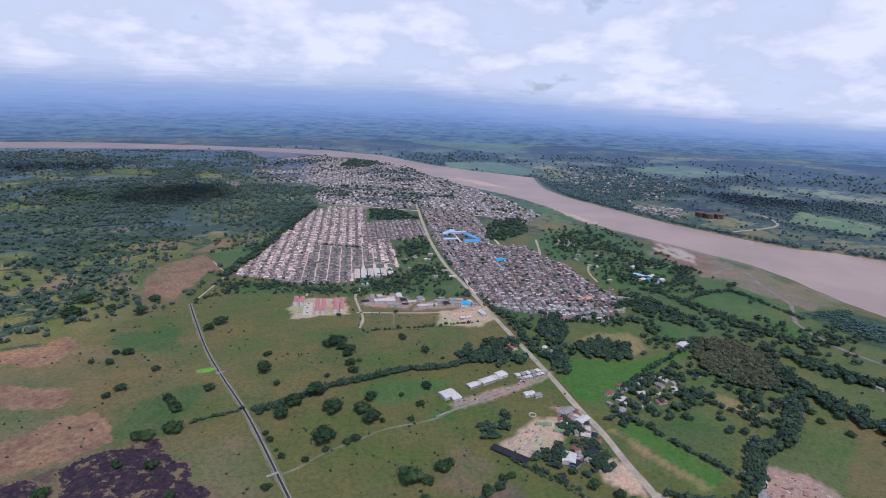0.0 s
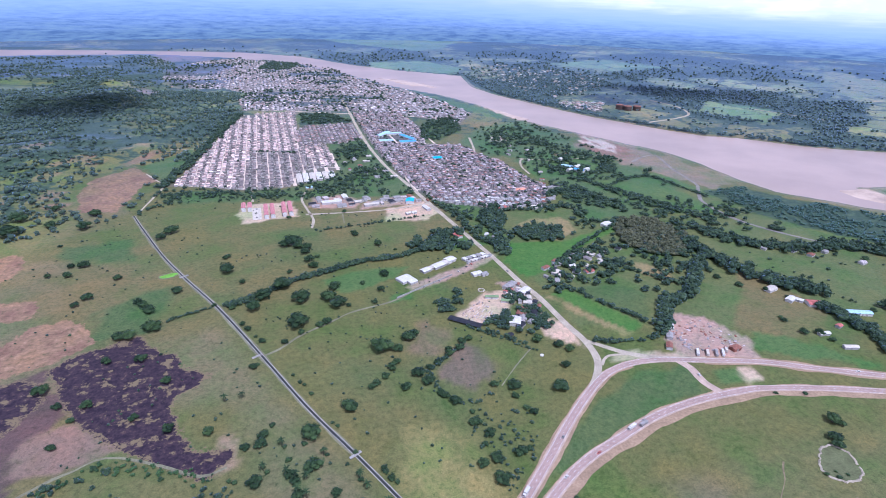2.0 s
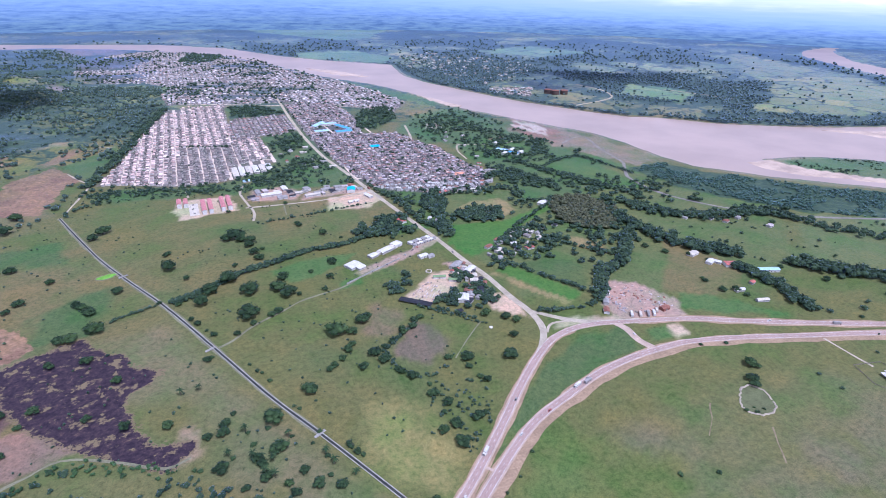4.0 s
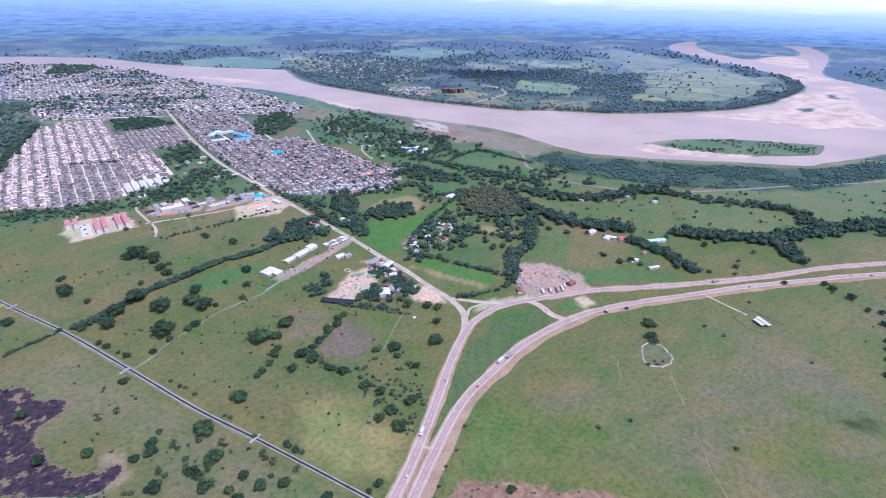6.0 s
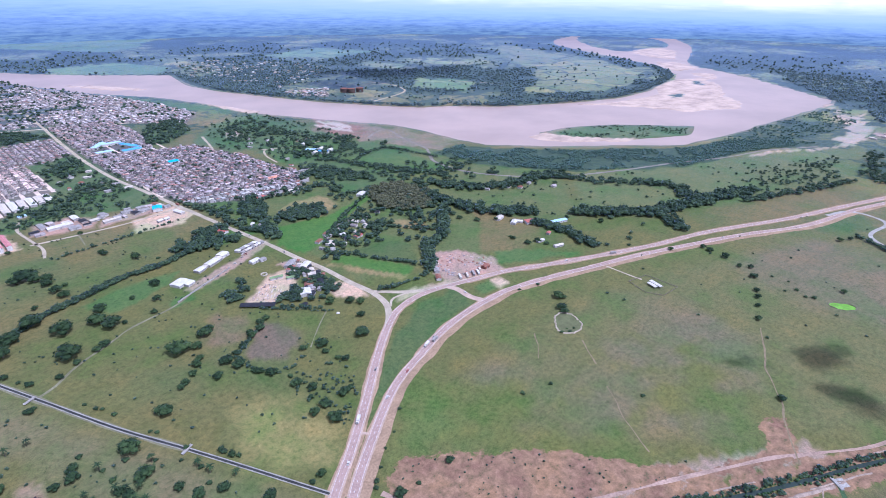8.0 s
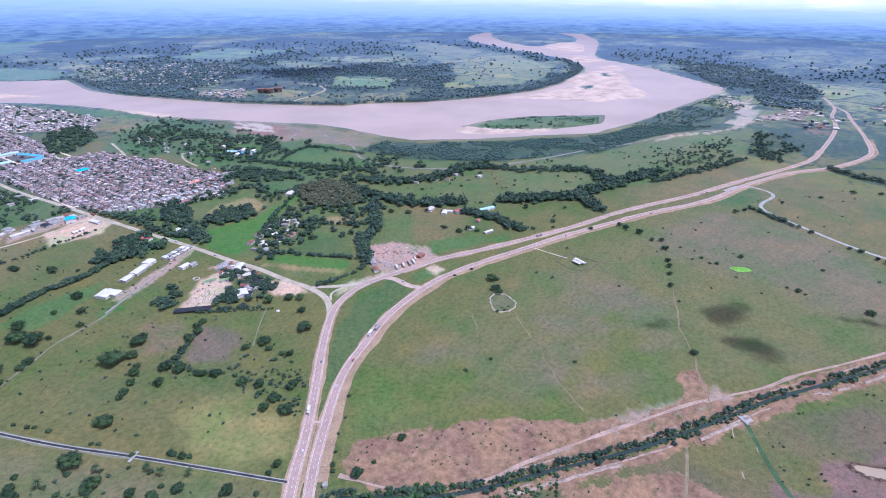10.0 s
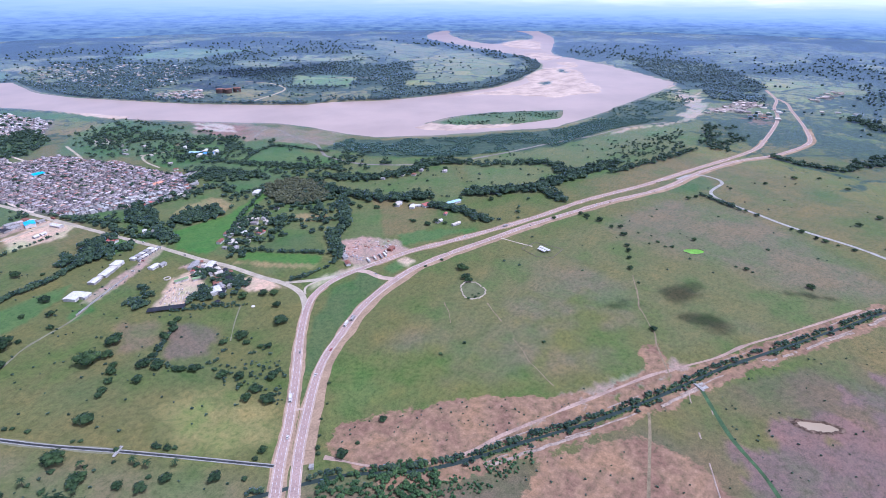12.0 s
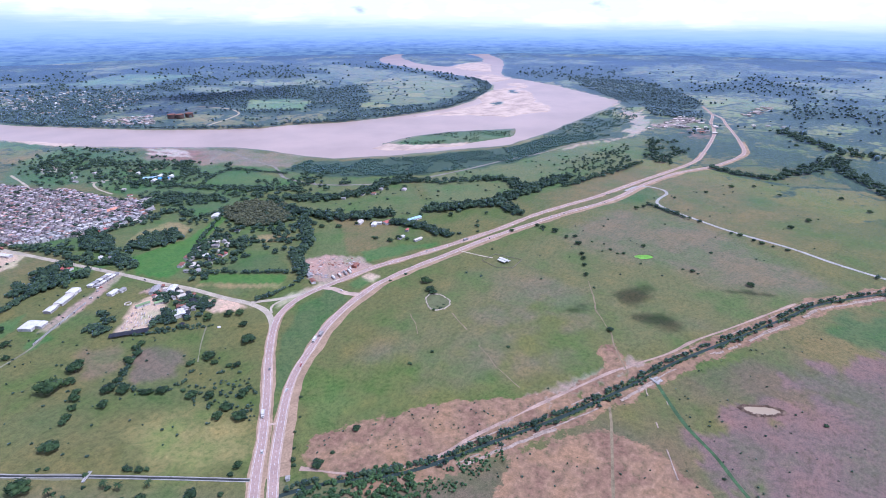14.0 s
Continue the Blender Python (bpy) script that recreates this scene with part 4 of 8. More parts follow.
w_me = mesh_of("river_water", [(-4850, 300, -0.55), (4850, 300, -0.55), (4850, 3700, -0.55), (-4850, 3700, -0.55)], [(0, 1, 2, 3)], MAT_RIVER)
tagged(part("river", w_me, None), "wide muddy pinkish-brown river with sandbars", "river", "", "structure")


def backdrop():
    """The hazy distance: a far glowing ring that fades from blue country into the pale sky."""
    m = bpy.data.materials.new("hazy_distance")
    m.use_nodes = True
    nt, lk = m.node_tree.nodes, m.node_tree.links
    nt.clear()
    geo = nt.new("ShaderNodeNewGeometry")
    sep = nt.new("ShaderNodeSeparateXYZ")
    lk.new(geo.outputs["Position"], sep.inputs[0])
    # the painted haze pales sooner towards the east
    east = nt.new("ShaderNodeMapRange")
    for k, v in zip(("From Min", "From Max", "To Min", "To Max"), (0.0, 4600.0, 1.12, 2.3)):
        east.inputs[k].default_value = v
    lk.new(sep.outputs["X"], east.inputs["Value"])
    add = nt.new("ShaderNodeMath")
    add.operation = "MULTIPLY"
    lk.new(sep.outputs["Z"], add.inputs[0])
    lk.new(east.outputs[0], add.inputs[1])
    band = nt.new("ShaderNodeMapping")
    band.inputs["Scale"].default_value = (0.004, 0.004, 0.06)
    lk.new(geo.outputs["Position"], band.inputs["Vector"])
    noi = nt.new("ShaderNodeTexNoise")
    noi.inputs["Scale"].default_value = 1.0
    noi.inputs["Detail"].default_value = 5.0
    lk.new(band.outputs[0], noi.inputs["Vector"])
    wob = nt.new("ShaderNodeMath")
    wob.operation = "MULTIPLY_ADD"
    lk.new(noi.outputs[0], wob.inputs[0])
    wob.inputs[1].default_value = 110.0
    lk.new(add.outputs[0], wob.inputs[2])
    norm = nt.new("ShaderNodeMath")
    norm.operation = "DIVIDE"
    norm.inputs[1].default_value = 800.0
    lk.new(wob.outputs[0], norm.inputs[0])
    # haze painted into the emission: deep blue low down, paler upwards
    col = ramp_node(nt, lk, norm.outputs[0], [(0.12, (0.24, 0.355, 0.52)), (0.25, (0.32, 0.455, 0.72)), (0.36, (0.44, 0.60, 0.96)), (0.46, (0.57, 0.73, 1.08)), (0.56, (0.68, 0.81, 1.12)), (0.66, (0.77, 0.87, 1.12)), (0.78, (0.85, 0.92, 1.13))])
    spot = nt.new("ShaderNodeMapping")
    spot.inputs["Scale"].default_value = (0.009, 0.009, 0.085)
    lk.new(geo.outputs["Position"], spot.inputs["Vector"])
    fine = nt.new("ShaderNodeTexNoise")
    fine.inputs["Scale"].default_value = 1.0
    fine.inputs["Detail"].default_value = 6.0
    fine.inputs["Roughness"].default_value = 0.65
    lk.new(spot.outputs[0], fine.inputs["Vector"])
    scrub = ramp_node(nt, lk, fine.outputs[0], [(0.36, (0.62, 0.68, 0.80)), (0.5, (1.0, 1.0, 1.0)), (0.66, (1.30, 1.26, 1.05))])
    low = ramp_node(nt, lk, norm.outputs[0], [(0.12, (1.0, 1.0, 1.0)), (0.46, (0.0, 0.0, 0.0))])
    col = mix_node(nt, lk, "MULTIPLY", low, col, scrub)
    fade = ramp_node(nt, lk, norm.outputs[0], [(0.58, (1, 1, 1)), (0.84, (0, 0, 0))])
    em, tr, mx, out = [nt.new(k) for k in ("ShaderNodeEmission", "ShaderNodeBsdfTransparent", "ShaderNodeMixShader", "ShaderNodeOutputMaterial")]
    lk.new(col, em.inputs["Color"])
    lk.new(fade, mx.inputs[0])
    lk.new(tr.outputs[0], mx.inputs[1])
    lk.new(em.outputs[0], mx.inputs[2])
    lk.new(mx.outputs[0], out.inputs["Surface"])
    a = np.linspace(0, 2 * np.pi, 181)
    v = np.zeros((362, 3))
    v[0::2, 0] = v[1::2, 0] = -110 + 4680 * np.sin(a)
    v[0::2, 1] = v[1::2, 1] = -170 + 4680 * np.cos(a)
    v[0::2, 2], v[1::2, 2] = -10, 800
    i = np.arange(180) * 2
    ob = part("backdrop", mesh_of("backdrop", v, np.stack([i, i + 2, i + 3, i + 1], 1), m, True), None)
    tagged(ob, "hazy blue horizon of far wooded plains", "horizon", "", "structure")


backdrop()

# ---- roads, canal, stream ----


def highway(name, line, label):
    """Asphalt with gravel shoulders, edge lines and a dashed centre line."""
    road = strip(name, line, 6.4, 0.22, MAT_ASPHALT, label=label, category="road")
    strip("shoulder", line, 9.2, 0.12, MAT_SHOULDER, wobble=0.12, parent=road)
    for s in (-1, 1):
        strip("edge_line", line, 0.18, 0.26, MAT_LINE, offset=s * 2.95, parent=road)
    pts = curve_points(line, 2.4)
    n = normals_of(pts)
    v, f = [], []
    for i in range(0, len(pts) - 2, 3):
        if np.hypot(pts[i, 0] - 150, pts[i, 1] - 150) > 900:
            continue
        k = len(v)
        v += [(*(pts[j] + n[j] * s), 0.27) for j, s in ((i, -0.11), (i, 0.11), (i + 1, 0.11), (i + 1, -0.11))]
        f.append((k, k + 1, k + 2, k + 3))
    tagged(part("centre_line", mesh_of("centre_line", v, f, MAT_LINE), None, road), kind="stuff")
    return road


strip("verge", ROAD_RIGHT[1:-4], 18.0, 0.06, MAT_VERGE, offset=-3.2, wobble=0.30, label="bare reddish earth verge beside the highway", category="verge")
strip("verge", ROAD_LEFT[:8], 13.0, 0.05, MAT_VERGE, offset=-0.5, wobble=0.35, label="bare earth verge along the carriageway", category="verge")
strip("verge", ROAD_LEFT[9:20], 14.0, 0.06, MAT_VERGE, wobble=0.35, label="bare earth verge along the old carriageway", category="verge")
highway("road", ROAD_LEFT, "grey two-lane asphalt carriageway with white dashes")
highway("road", ROAD_RIGHT, "curving grey two-lane asphalt bypass with white dashes")
strip("road", ROAD_TOWN, 7.6, 0.16, MAT_DIRT, wobble=0.12, label="pale dusty paved road into the town", category="road")
strip("road", ROAD_LINK, 8.5, 0.19, MAT_SHOULDER, wobble=0.1, label="short pale link road across the median", category="road")
strip("road", [(8, 101), (14, 107), (21, 106), (27, 99)], 2.6, 0.17, MAT_SHOULDER, label="pale turning loop between the carriageways", category="road")
strip("track", [(150, 258), (156, 267), (164, 272), (178, 272), (195, 268)], 2.8, 0.13, MAT_DIRT, wobble=0.3, label="pale dirt slip lane at the fork", category="track")
strip("road", ROAD_YARD, 6.0, 0.15, MAT_DIRT, wobble=0.25, label="dusty service lane past the yard", category="road")
strip("road", ROAD_WHITE, 6.0, 0.14, MAT_CONCRETE, wobble=0.12, label="pale gravel farm road along a hedge", category="road")
for line, width in (
    ([(-184, 325), (-170, 334), (-150, 356), (-116, 380), (-98, 394), (-76, 403), (-52, 411), (-33, 422), (-14, 440), (1, 448)], 2.6),
    ([(-166, 830), (-170, 790), (-158, 736), (-147, 692), (-148, 655)], 4.0),
    ([(-160, 715), (-87, 716), (-20, 722), (48, 742)], 4.5),
    ([(-263, 845), (-253, 787)], 4.0),
    ([(-100, 712), (-98, 668)], 2.5),
    ([(430, 165), (432, 130), (434, 114)], 3.0),
    ([(-480, 979), (-442, 923), (-425, 900), (-428, 760)], 3.4),
    ([(-489, 1167), (-414, 1165)], 3.4),
    ([(-339, 176), (-321, 190), (-308, 197), (-297, 205), (-280, 205), (-245, 191), (-214, 176), (-196, 182)], 2.4),
    ([(268, 78), (258, 62), (246, 44)], 1.2),
    ([(228, 16), (206, -18), (186, -52)], 1.1),
    ([(238, 118), (222, 96), (210, 84)], 1.1),
    ([(438, -28), (369, -66), (331, -95), (317, -101), (275, -127), (266, -133)], 1.3),
    ([(41, 243), (64, 271), (88, 297)], 1.8),
    ([(1032, 1726), (1060, 1600), (1030, 1480), (957, 1417), (818, 1358)], 9.0),
    ([(1300, 1560), (1380, 1420), (1420, 1340)], 8.0),
    ([(300, 1010), (380, 985), (450, 1000), (520, 1010)], 4.0),
    ([(286, 891), (287, 947), (299, 993), (314, 1007)], 4.0),
    ([(232, 1218), (217, 1102), (200, 1040)], 6.0),
):
    if width < 1.5:
        bend = curve_points(line, 9.0)
        line = bend + normals_of(bend) * ((value_noise(bend[:, 0], bend[:, 1], 22, 2, 8.0) - 0.5) * 6)[:, None]
    strip("track", line, width, 0.10, MAT_TRAIL if width < 1.5 else MAT_TRACK if width < 3 else MAT_DIRT, wobble=0.9 if width < 3 else 0.4, label="pale worn dirt track through the fields", category="track")
strip("creek_bed", [(551, 956), (602, 995), (635, 994), (614, 893), (603, 793), (590, 763), (565, 721), (551, 684), (556, 600), (609, 516), (697, 450), (812, 404), (949, 364), (1069, 319), (1206, 287), (1330, 228)], 6.0, 0.11, surface("damp_silt", (0.235, 0.205, 0.185), 0.3, 0.05, 0.5), wobble=0.6, label="winding grey silt bed of a shrunken creek", category="creek")
strip("track", [(207, -133), (185, -142), (121, -164), (60, -186)], 2.4, 0.10, MAT_TRAIL, wobble=0.2, label="straight earth track in dry pasture", category="track")
strip("ditch", [(270, -157), (222, -194), (195, -224), (170, -246), (120, -296)], 3.4, 0.10, surface("ditch_weed", (0.060, 0.105, 0.045), 0.3, 0.1, 0.7), wobble=0.5, label="weed-filled bright green drainage ditch", category="ditch")
strip("track", [(0, 47), (23, 3), (64, -33), (104, -48), (141, -64), (174, -78), (224, -101), (260, -118), (289, -136)], 3.0, 0.09, MAT_SANDY, wobble=0.9, label="pale sandy track beside the stream", category="track")
strip("track", [(270, -126), (289, -136), (327, -159), (366, -176), (420, -207), (520, -262)], 3.6, 0.08, MAT_SANDY, wobble=0.9, label="pale sandy stock path beside the stream", category="track")


def canal():
    bed = strip("canal", CANAL, 2.6, 0.14, MAT_CANAL, label="straight concrete-lined irrigation canal with dark bed", category="canal")
    line = curve_points(CANAL, 9.0)
    n = normals_of(line)
    for s in (-1, 1):
        lo, hi = 1.15, (1.8 if s > 0 else 1.6)
        prof = [(lo, 0.0), (lo, 0.7), (hi, 0.7), (hi, 0.0)]
        v = np.concatenate([np.column_stack([line + n * (s * o), np.full(len(line), z)]) for o, z in prof])
        L = len(line)
        i = np.arange(L - 1)
        f = np.concatenate([np.stack([i + k * L, i + 1 + k * L, i + 1 + (k + 1) * L, i + (k + 1) * L], 1) for k in range(3)])
        part("kerb", mesh_of("kerb", v, f, MAT_CONCRETE), None, bed, "pale concrete canal edge")
    for (x, y), turn in (((-98, 178), 35), ((-190, 324), 35), ((-302, 512), 35)):
        b = thing("footbridge", x, y, turn, "small pale concrete footbridge over the canal", "bridge", "canal bridges")
        part("deck", box_mesh(-5.5, 5.5, -1.1, 1.1, 0.7, 1.0), MAT_CONCRETE, b)
        for s in (-1, 1):
            part("rail", box_mesh(-5.5, 5.5, s * 1.1 - 0.08, s * 1.1 + 0.08, 1.0, 1.7), MAT_CONCRETE, b)


strip("track", CANAL[:-2], 7.0, 0.05, MAT_TRACK, wobble=0.45, label="worn pale earth strip along the canal", category="track")
canal()
strip("stream", STREAM, 3.8, 0.08, MAT_STREAM, wobble=0.45, label="dark narrow stream between tree rows", category="stream")


MAT_SCARP = surface("eroded_bank", (0.335, 0.25, 0.195), 0.35, 0.25, 1.4)


def scarp(points, width, high, shift, holes, label):
    """A crumbling earth bank: a lumpy ridge along a line, broken by gaps."""
    line = curve_points(points, 0.9)
    n = normals_of(line)
    sway = (value_noise(line[:, 0], line[:, 1], 16, 3, shift) - 0.5) * width * 1.3
    across = np.linspace(-0.5, 0.5, 8)
    p = line[:, None] + n[:, None] * (sway[:, None] + across * width)[:, :, None]
    x, y = p[..., 0], p[..., 1]
    lump = value_noise(x, y, 1.9, 2, shift + 3) * 1.1 + value_noise(x, y, 8, 2, shift) * 0.6 - 0.25
    z = high * (1 - (2 * across) ** 2)[None] * lump - 0.12
    whole = value_noise(line[:, 0], line[:, 1], 34, 3, shift + 7) > holes
    m = len(across)
    i = (np.arange(len(line) - 1)[:, None] * m + np.arange(m - 1)[None])[whole[:-1]].ravel()
    ob = part("earth_bank", mesh_of("earth_bank", np.stack([x, y, z], 2).reshape(-1, 3), np.stack([i, i + 1, i + m + 1, i + m], 1), MAT_SCARP), None)
    tagged(ob, label, "earth bank", "", "structure")


stream_line = curve_points(STREAM[3:], 8.0)
stream_side = normals_of(stream_line)
scarp(stream_line - stream_side * 10.0, 3.4, 1.4, 1.0, 0.45, "crumbling pale earth bank south of the stream")
scarp(stream_line - stream_side * 7.2, 1.8, 0.9, 4.0, 0.49, "low broken earth edge beside the stream")
scarp(stream_line + stream_side * 8.6, 1.8, 0.8, 2.0, 0.47, "low crumbling earth edge beside the sandy track")
scarp([(258, -151), (236, -161), (213, -172), (177, -192), (154, -204), (120, -222)], 1.5, 0.7, 6.0, 0.44, "broken pale erosion edge in dry pasture")
scarp([(262, -166), (236, -178), (210, -193)], 1.1, 0.5, 9.0, 0.52, "broken pale erosion edge beside the green ditch")


MAT_CLOD = surface("trampled_earth", (0.185, 0.125, 0.088), 0.4, 0.3, 1.2)


def pond(name, cx, cy, rx, ry, turn, mat, label):
    a = np.linspace(0, 2 * np.pi, 41)[:-1]
    r = 1 + 0.14 * np.sin(2 * a + 1) + 0.06 * np.sin(3 * a) + rng.uniform(-0.06, 0.06, 40)
    v = np.stack([rx * r * np.cos(a), ry * r * np.sin(a), np.full(40, 0.10)], 1)
    bm = bmesh.new()
    bm.faces.new([bm.verts.new(p) for p in v])
    ob = part(name, bm, mat)
    ob.matrix_basis = pose(cx, cy, 0, 0, 0, turn)
    tagged(ob, label, "pond", "", "structure")
    bm = bmesh.new()
    broad = 0.34 if mat is MAT_MUD else 0.13
    m = 96
    lap = np.linspace(0, 2 * np.pi, m + 1)[:-1]
    rim = np.interp(lap, np.append(a, 2 * np.pi), np.append(r, r[0]))
    rings = []
    for share, high in ((0.0, 0.0), (0.25, 0.8), (0.5, 1.1), (0.75, 0.7), (1.0, 0.0)):
        s = rim * (0.99 + broad * share * rng.uniform(0.8, 1.25, m)) + rng.uniform(-0.012, 0.012, m)
        rings.append([bm.verts.new((rx * q * math.cos(t), ry * q * math.sin(t), high * (2.2 if mat is MAT_MUD else 1.0) * rng.uniform(0.3, 1.2) + 0.02)) for q, t in zip(s, lap)])
    for a_, b_ in zip(rings, rings[1:]):
        for i in range(m):
            if mat is MAT_MUD or value_noise(np.array([i * 1.0]), np.array([3.0]), 9, 2)[0] > 0.22:
                bm.faces.new((a_[i], a_[(i + 1) % m], b_[(i + 1) % m], b_[i]))
    part("pond_bank", bm, MAT_CLOD if mat is MAT_MUD else MAT_TRACK if mat is MAT_ALGAE else MAT_DIRT, ob, "lumpy raised earth rim")


pond("mud_pond", 277, -249, 13.5, 6.6, -66, MAT_MUD, "brown muddy cattle pond with a raised rim")
pond("algae_pond", 558, -69, 12, 9, -60, MAT_ALGAE, "cattle pond covered in bright green algae")
pond("stock_pond", 282, 108, 17.0, 15.5, 35, surface("pond_grass", (0.125, 0.130, 0.060), 0.2, 0.1, 0.7), "round grassy stock pond with a pale earth rim")
pond("algae_pond", -322, 518, 10, 7, 20, MAT_ALGAE, "pond covered in bright green weed beside the canal")

# ---- trees ----


def ball(sub):
    bm = bmesh.new()
    bmesh.ops.create_icosphere(bm, subdivisions=sub, radius=1.0)
    bm.verts.ensure_lookup_table()
    v = np.array([p.co for p in bm.verts])
    f = np.array([[q.index for q in t.verts] for t in bm.faces])
    bm.free()
    return v, f


BALL_ONE, BALL_TWO = ball(1), ball(2)


def crown_arrays(seed, lobes, shape, leaves, spread=0.62, flat=0.72, size=0.5):
    """A crown about 1 across and flat high, base at 0: lumpy lobes with loose leaf clumps on their outside."""
    r = np.random.default_rng(seed)
    vs, fs, n = [], [], 0
    centres = []
    for k in range(lobes):
        a = 2.399 * k + r.uniform(-0.4, 0.4)
        q = spread * 0.5 * math.sqrt((k + 0.3) / lobes)
        rad = size * 0.5 * r.uniform(0.75, 1.15)
        c = np.array((q * math.cos(a), q * math.sin(a), flat * (0.55 - 0.35 * q / 0.5) + r.uniform(-0.08, 0.08)))
        v = shape[0] * (rad, rad, rad * 0.8)
        v = v * (1 + r.uniform(-0.26, 0.26, (len(v), 1))) + c
        centres.append((c, rad))
        vs.append(v)
        fs.append(shape[1] + n)
        n += len(v)
    if leaves:
        pick = r.integers(0, lobes, leaves)
        d = r.normal(size=(leaves, 3))
        d[:, 2] = np.abs(d[:, 2]) - 0.25
        d /= np.linalg.norm(d, axis=1)[:, None]
        c = np.array([centres[i][0] for i in pick]) + d * (np.array([centres[i][1] for i in pick]) * r.uniform(0.9, 1.2, leaves))[:, None]
        s = r.uniform(0.016, 0.044, leaves)[:, None] if leaves > 100 else r.uniform(0.05, 0.11, leaves)[:, None]
        t = r.normal(size=(leaves, 3, 3))
        v = c[:, None] + t * s[:, None]
        vs.append(v.reshape(-1, 3))
        fs.append(np.arange(leaves * 3).reshape(-1, 3) + n)
    return np.concatenate(vs), np.concatenate(fs)


def trunk_mesh(seed):
    """A tapered trunk with four limbs, 1 high."""
    r = np.random.default_rng(seed)
    vs, fs = [], []

    def limb(a, b, ra, rb):
        a, b = np.array(a, float), np.array(b, float)
        ax = (b - a) / np.linalg.norm(b - a)
        u = np.cross(ax, (0.3, 0.9, 0.1))
        u /= np.linalg.norm(u)
        w = np.cross(ax, u)
        k = len(vs)
        for p, rad in ((a, ra), (b, rb)):
            for j in range(5):
                t = 2 * math.pi * j / 5
                vs.append(p + rad * (math.cos(t) * u + math.sin(t) * w))
        for j in range(5):
            fs.append((k + j, k + (j + 1) % 5, k + 5 + (j + 1) % 5, k + 5 + j))

    limb((0, 0, -0.05), (0.02, 0.01, 0.55), 0.07, 0.045)
    for k in range(4):
        a = k * 1.57 + r.uniform(-0.4, 0.4)
        limb((0.02, 0.01, 0.5), (0.42 * math.cos(a), 0.42 * math.sin(a), r.uniform(0.9, 1.1)), 0.04, 0.015)
    return mesh_of("trunk", vs, fs, MAT_BARK)


NEAR_CROWNS = [mesh_of("crown", *crown_arrays(40 + k, 9, BALL_ONE, 620, 0.70, 0.80, 0.42), MAT_LEAF_ONE) for k in range(5)]
BUSH_CROWNS = [mesh_of("crown", *crown_arrays(60 + k, 5, BALL_ONE, 220, 0.6, 0.7, 0.50), MAT_LEAF_ONE) for k in range(3)]
TRUNKS = [trunk_mesh(k) for k in range(3)]
MID_CROWNS = [crown_arrays(70 + k, 4, BALL_ONE, 44, 0.60, 0.75, 0.50) for k in range(6)]
SPECK_CROWNS = [crown_arrays(90 + k, 1, BALL_ONE, 5, 0.3, 0.8, 0.95) for k in range(8)]
FAR_CROWNS = [crown_arrays(80 + k, 2, BALL_ONE, 5, 0.5, 0.7, 0.66) for k in range(6)]


def tree(x, y, d, label="", name="tree"):
    """One tree with a crown d metres across."""
    small = d < 6.5
    h = d * rng.uniform(0.62, 0.80)
    turn = rng.uniform(0, 360)
    z = float(land_height(np.array([float(x)]), np.array([float(y)]))[0])
    ob = thing("bush" if small else name, x, y, turn, label or ("rounded dark green bush standing in pasture" if small else "broad dark green shade tree standing in pasture"),
               "bush" if small else "tree", "pasture trees", z)
    t = part("trunk", TRUNKS[int(rng.integers(3))], None, ob)
    t.matrix_basis = Matrix.Diagonal((h * 0.9, h * 0.9, h * 0.6, 1))
    meshes = BUSH_CROWNS if small else NEAR_CROWNS
    c = part("crown", meshes[int(rng.integers(len(meshes)))], None, ob)
    lift = 0.02 if small else 0.14
    c.matrix_basis = Matrix.Translation((0, 0, h * lift)) @ Matrix.Diagonal((d * rng.uniform(0.92, 1.1), d * rng.uniform(0.92, 1.1), h * 1.05, 1))
    return ob


def grove(name, x, y, d, mat, label, crowns=None, category="trees", tall=0.75):
    """Many trees at x, y with crowns d across, as one mesh."""
    crowns = crowns or MID_CROWNS
    x, y, d = np.asarray(x, float), np.asarray(y, float), np.asarray(d, float)
    if not len(x):
        return None
    z = land_height(x, y)
    kind, turn = rng.integers(0, len(crowns), len(x)), rng.uniform(0, 2 * np.pi, len(x))
    h = d * rng.uniform(0.75, 1.2, len(x)) * tall / 0.75
    vs, fs, n = [], [], 0
    for k, (v, f) in enumerate(crowns):
        sel = np.where(kind == k)[0]
        if not len(sel):
            continue
        c, s = np.cos(turn[sel])[:, None], np.sin(turn[sel])[:, None]
        px = (v[None, :, 0] * c - v[None, :, 1] * s) * d[sel][:, None] + x[sel][:, None]
        py = (v[None, :, 0] * s + v[None, :, 1] * c) * d[sel][:, None] + y[sel][:, None]
        pz = v[None, :, 2] * h[sel][:, None] + z[sel][:, None] + 0.06 * h[sel][:, None]
        vs.append(np.stack([px, py, pz], 2).reshape(-1, 3))
        fs.append((f[None] + (np.arange(len(sel)) * len(v))[:, None, None]).reshape(-1, 3) + n)
        n += len(sel) * len(v)
    ob = part(name, mesh_of(name, np.concatenate(vs), np.concatenate(fs), mat), None)
    return tagged(ob, label, category, "", "stuff")


ROADS = [curve_points(r, 25) for r in (ROAD_LEFT, ROAD_RIGHT, ROAD_TOWN, ROAD_WHITE, CANAL)]


def clear_of_roads(x, y, gap=8.0):
    ok = np.ones(len(x), bool)
    for r in ROADS:
        ok &= line_distance(x, y, r) > gap
    return ok


def inside(x, y, poly):
    return polygon_distance(np.asarray(x, float), np.asarray(y, float), poly) < 0


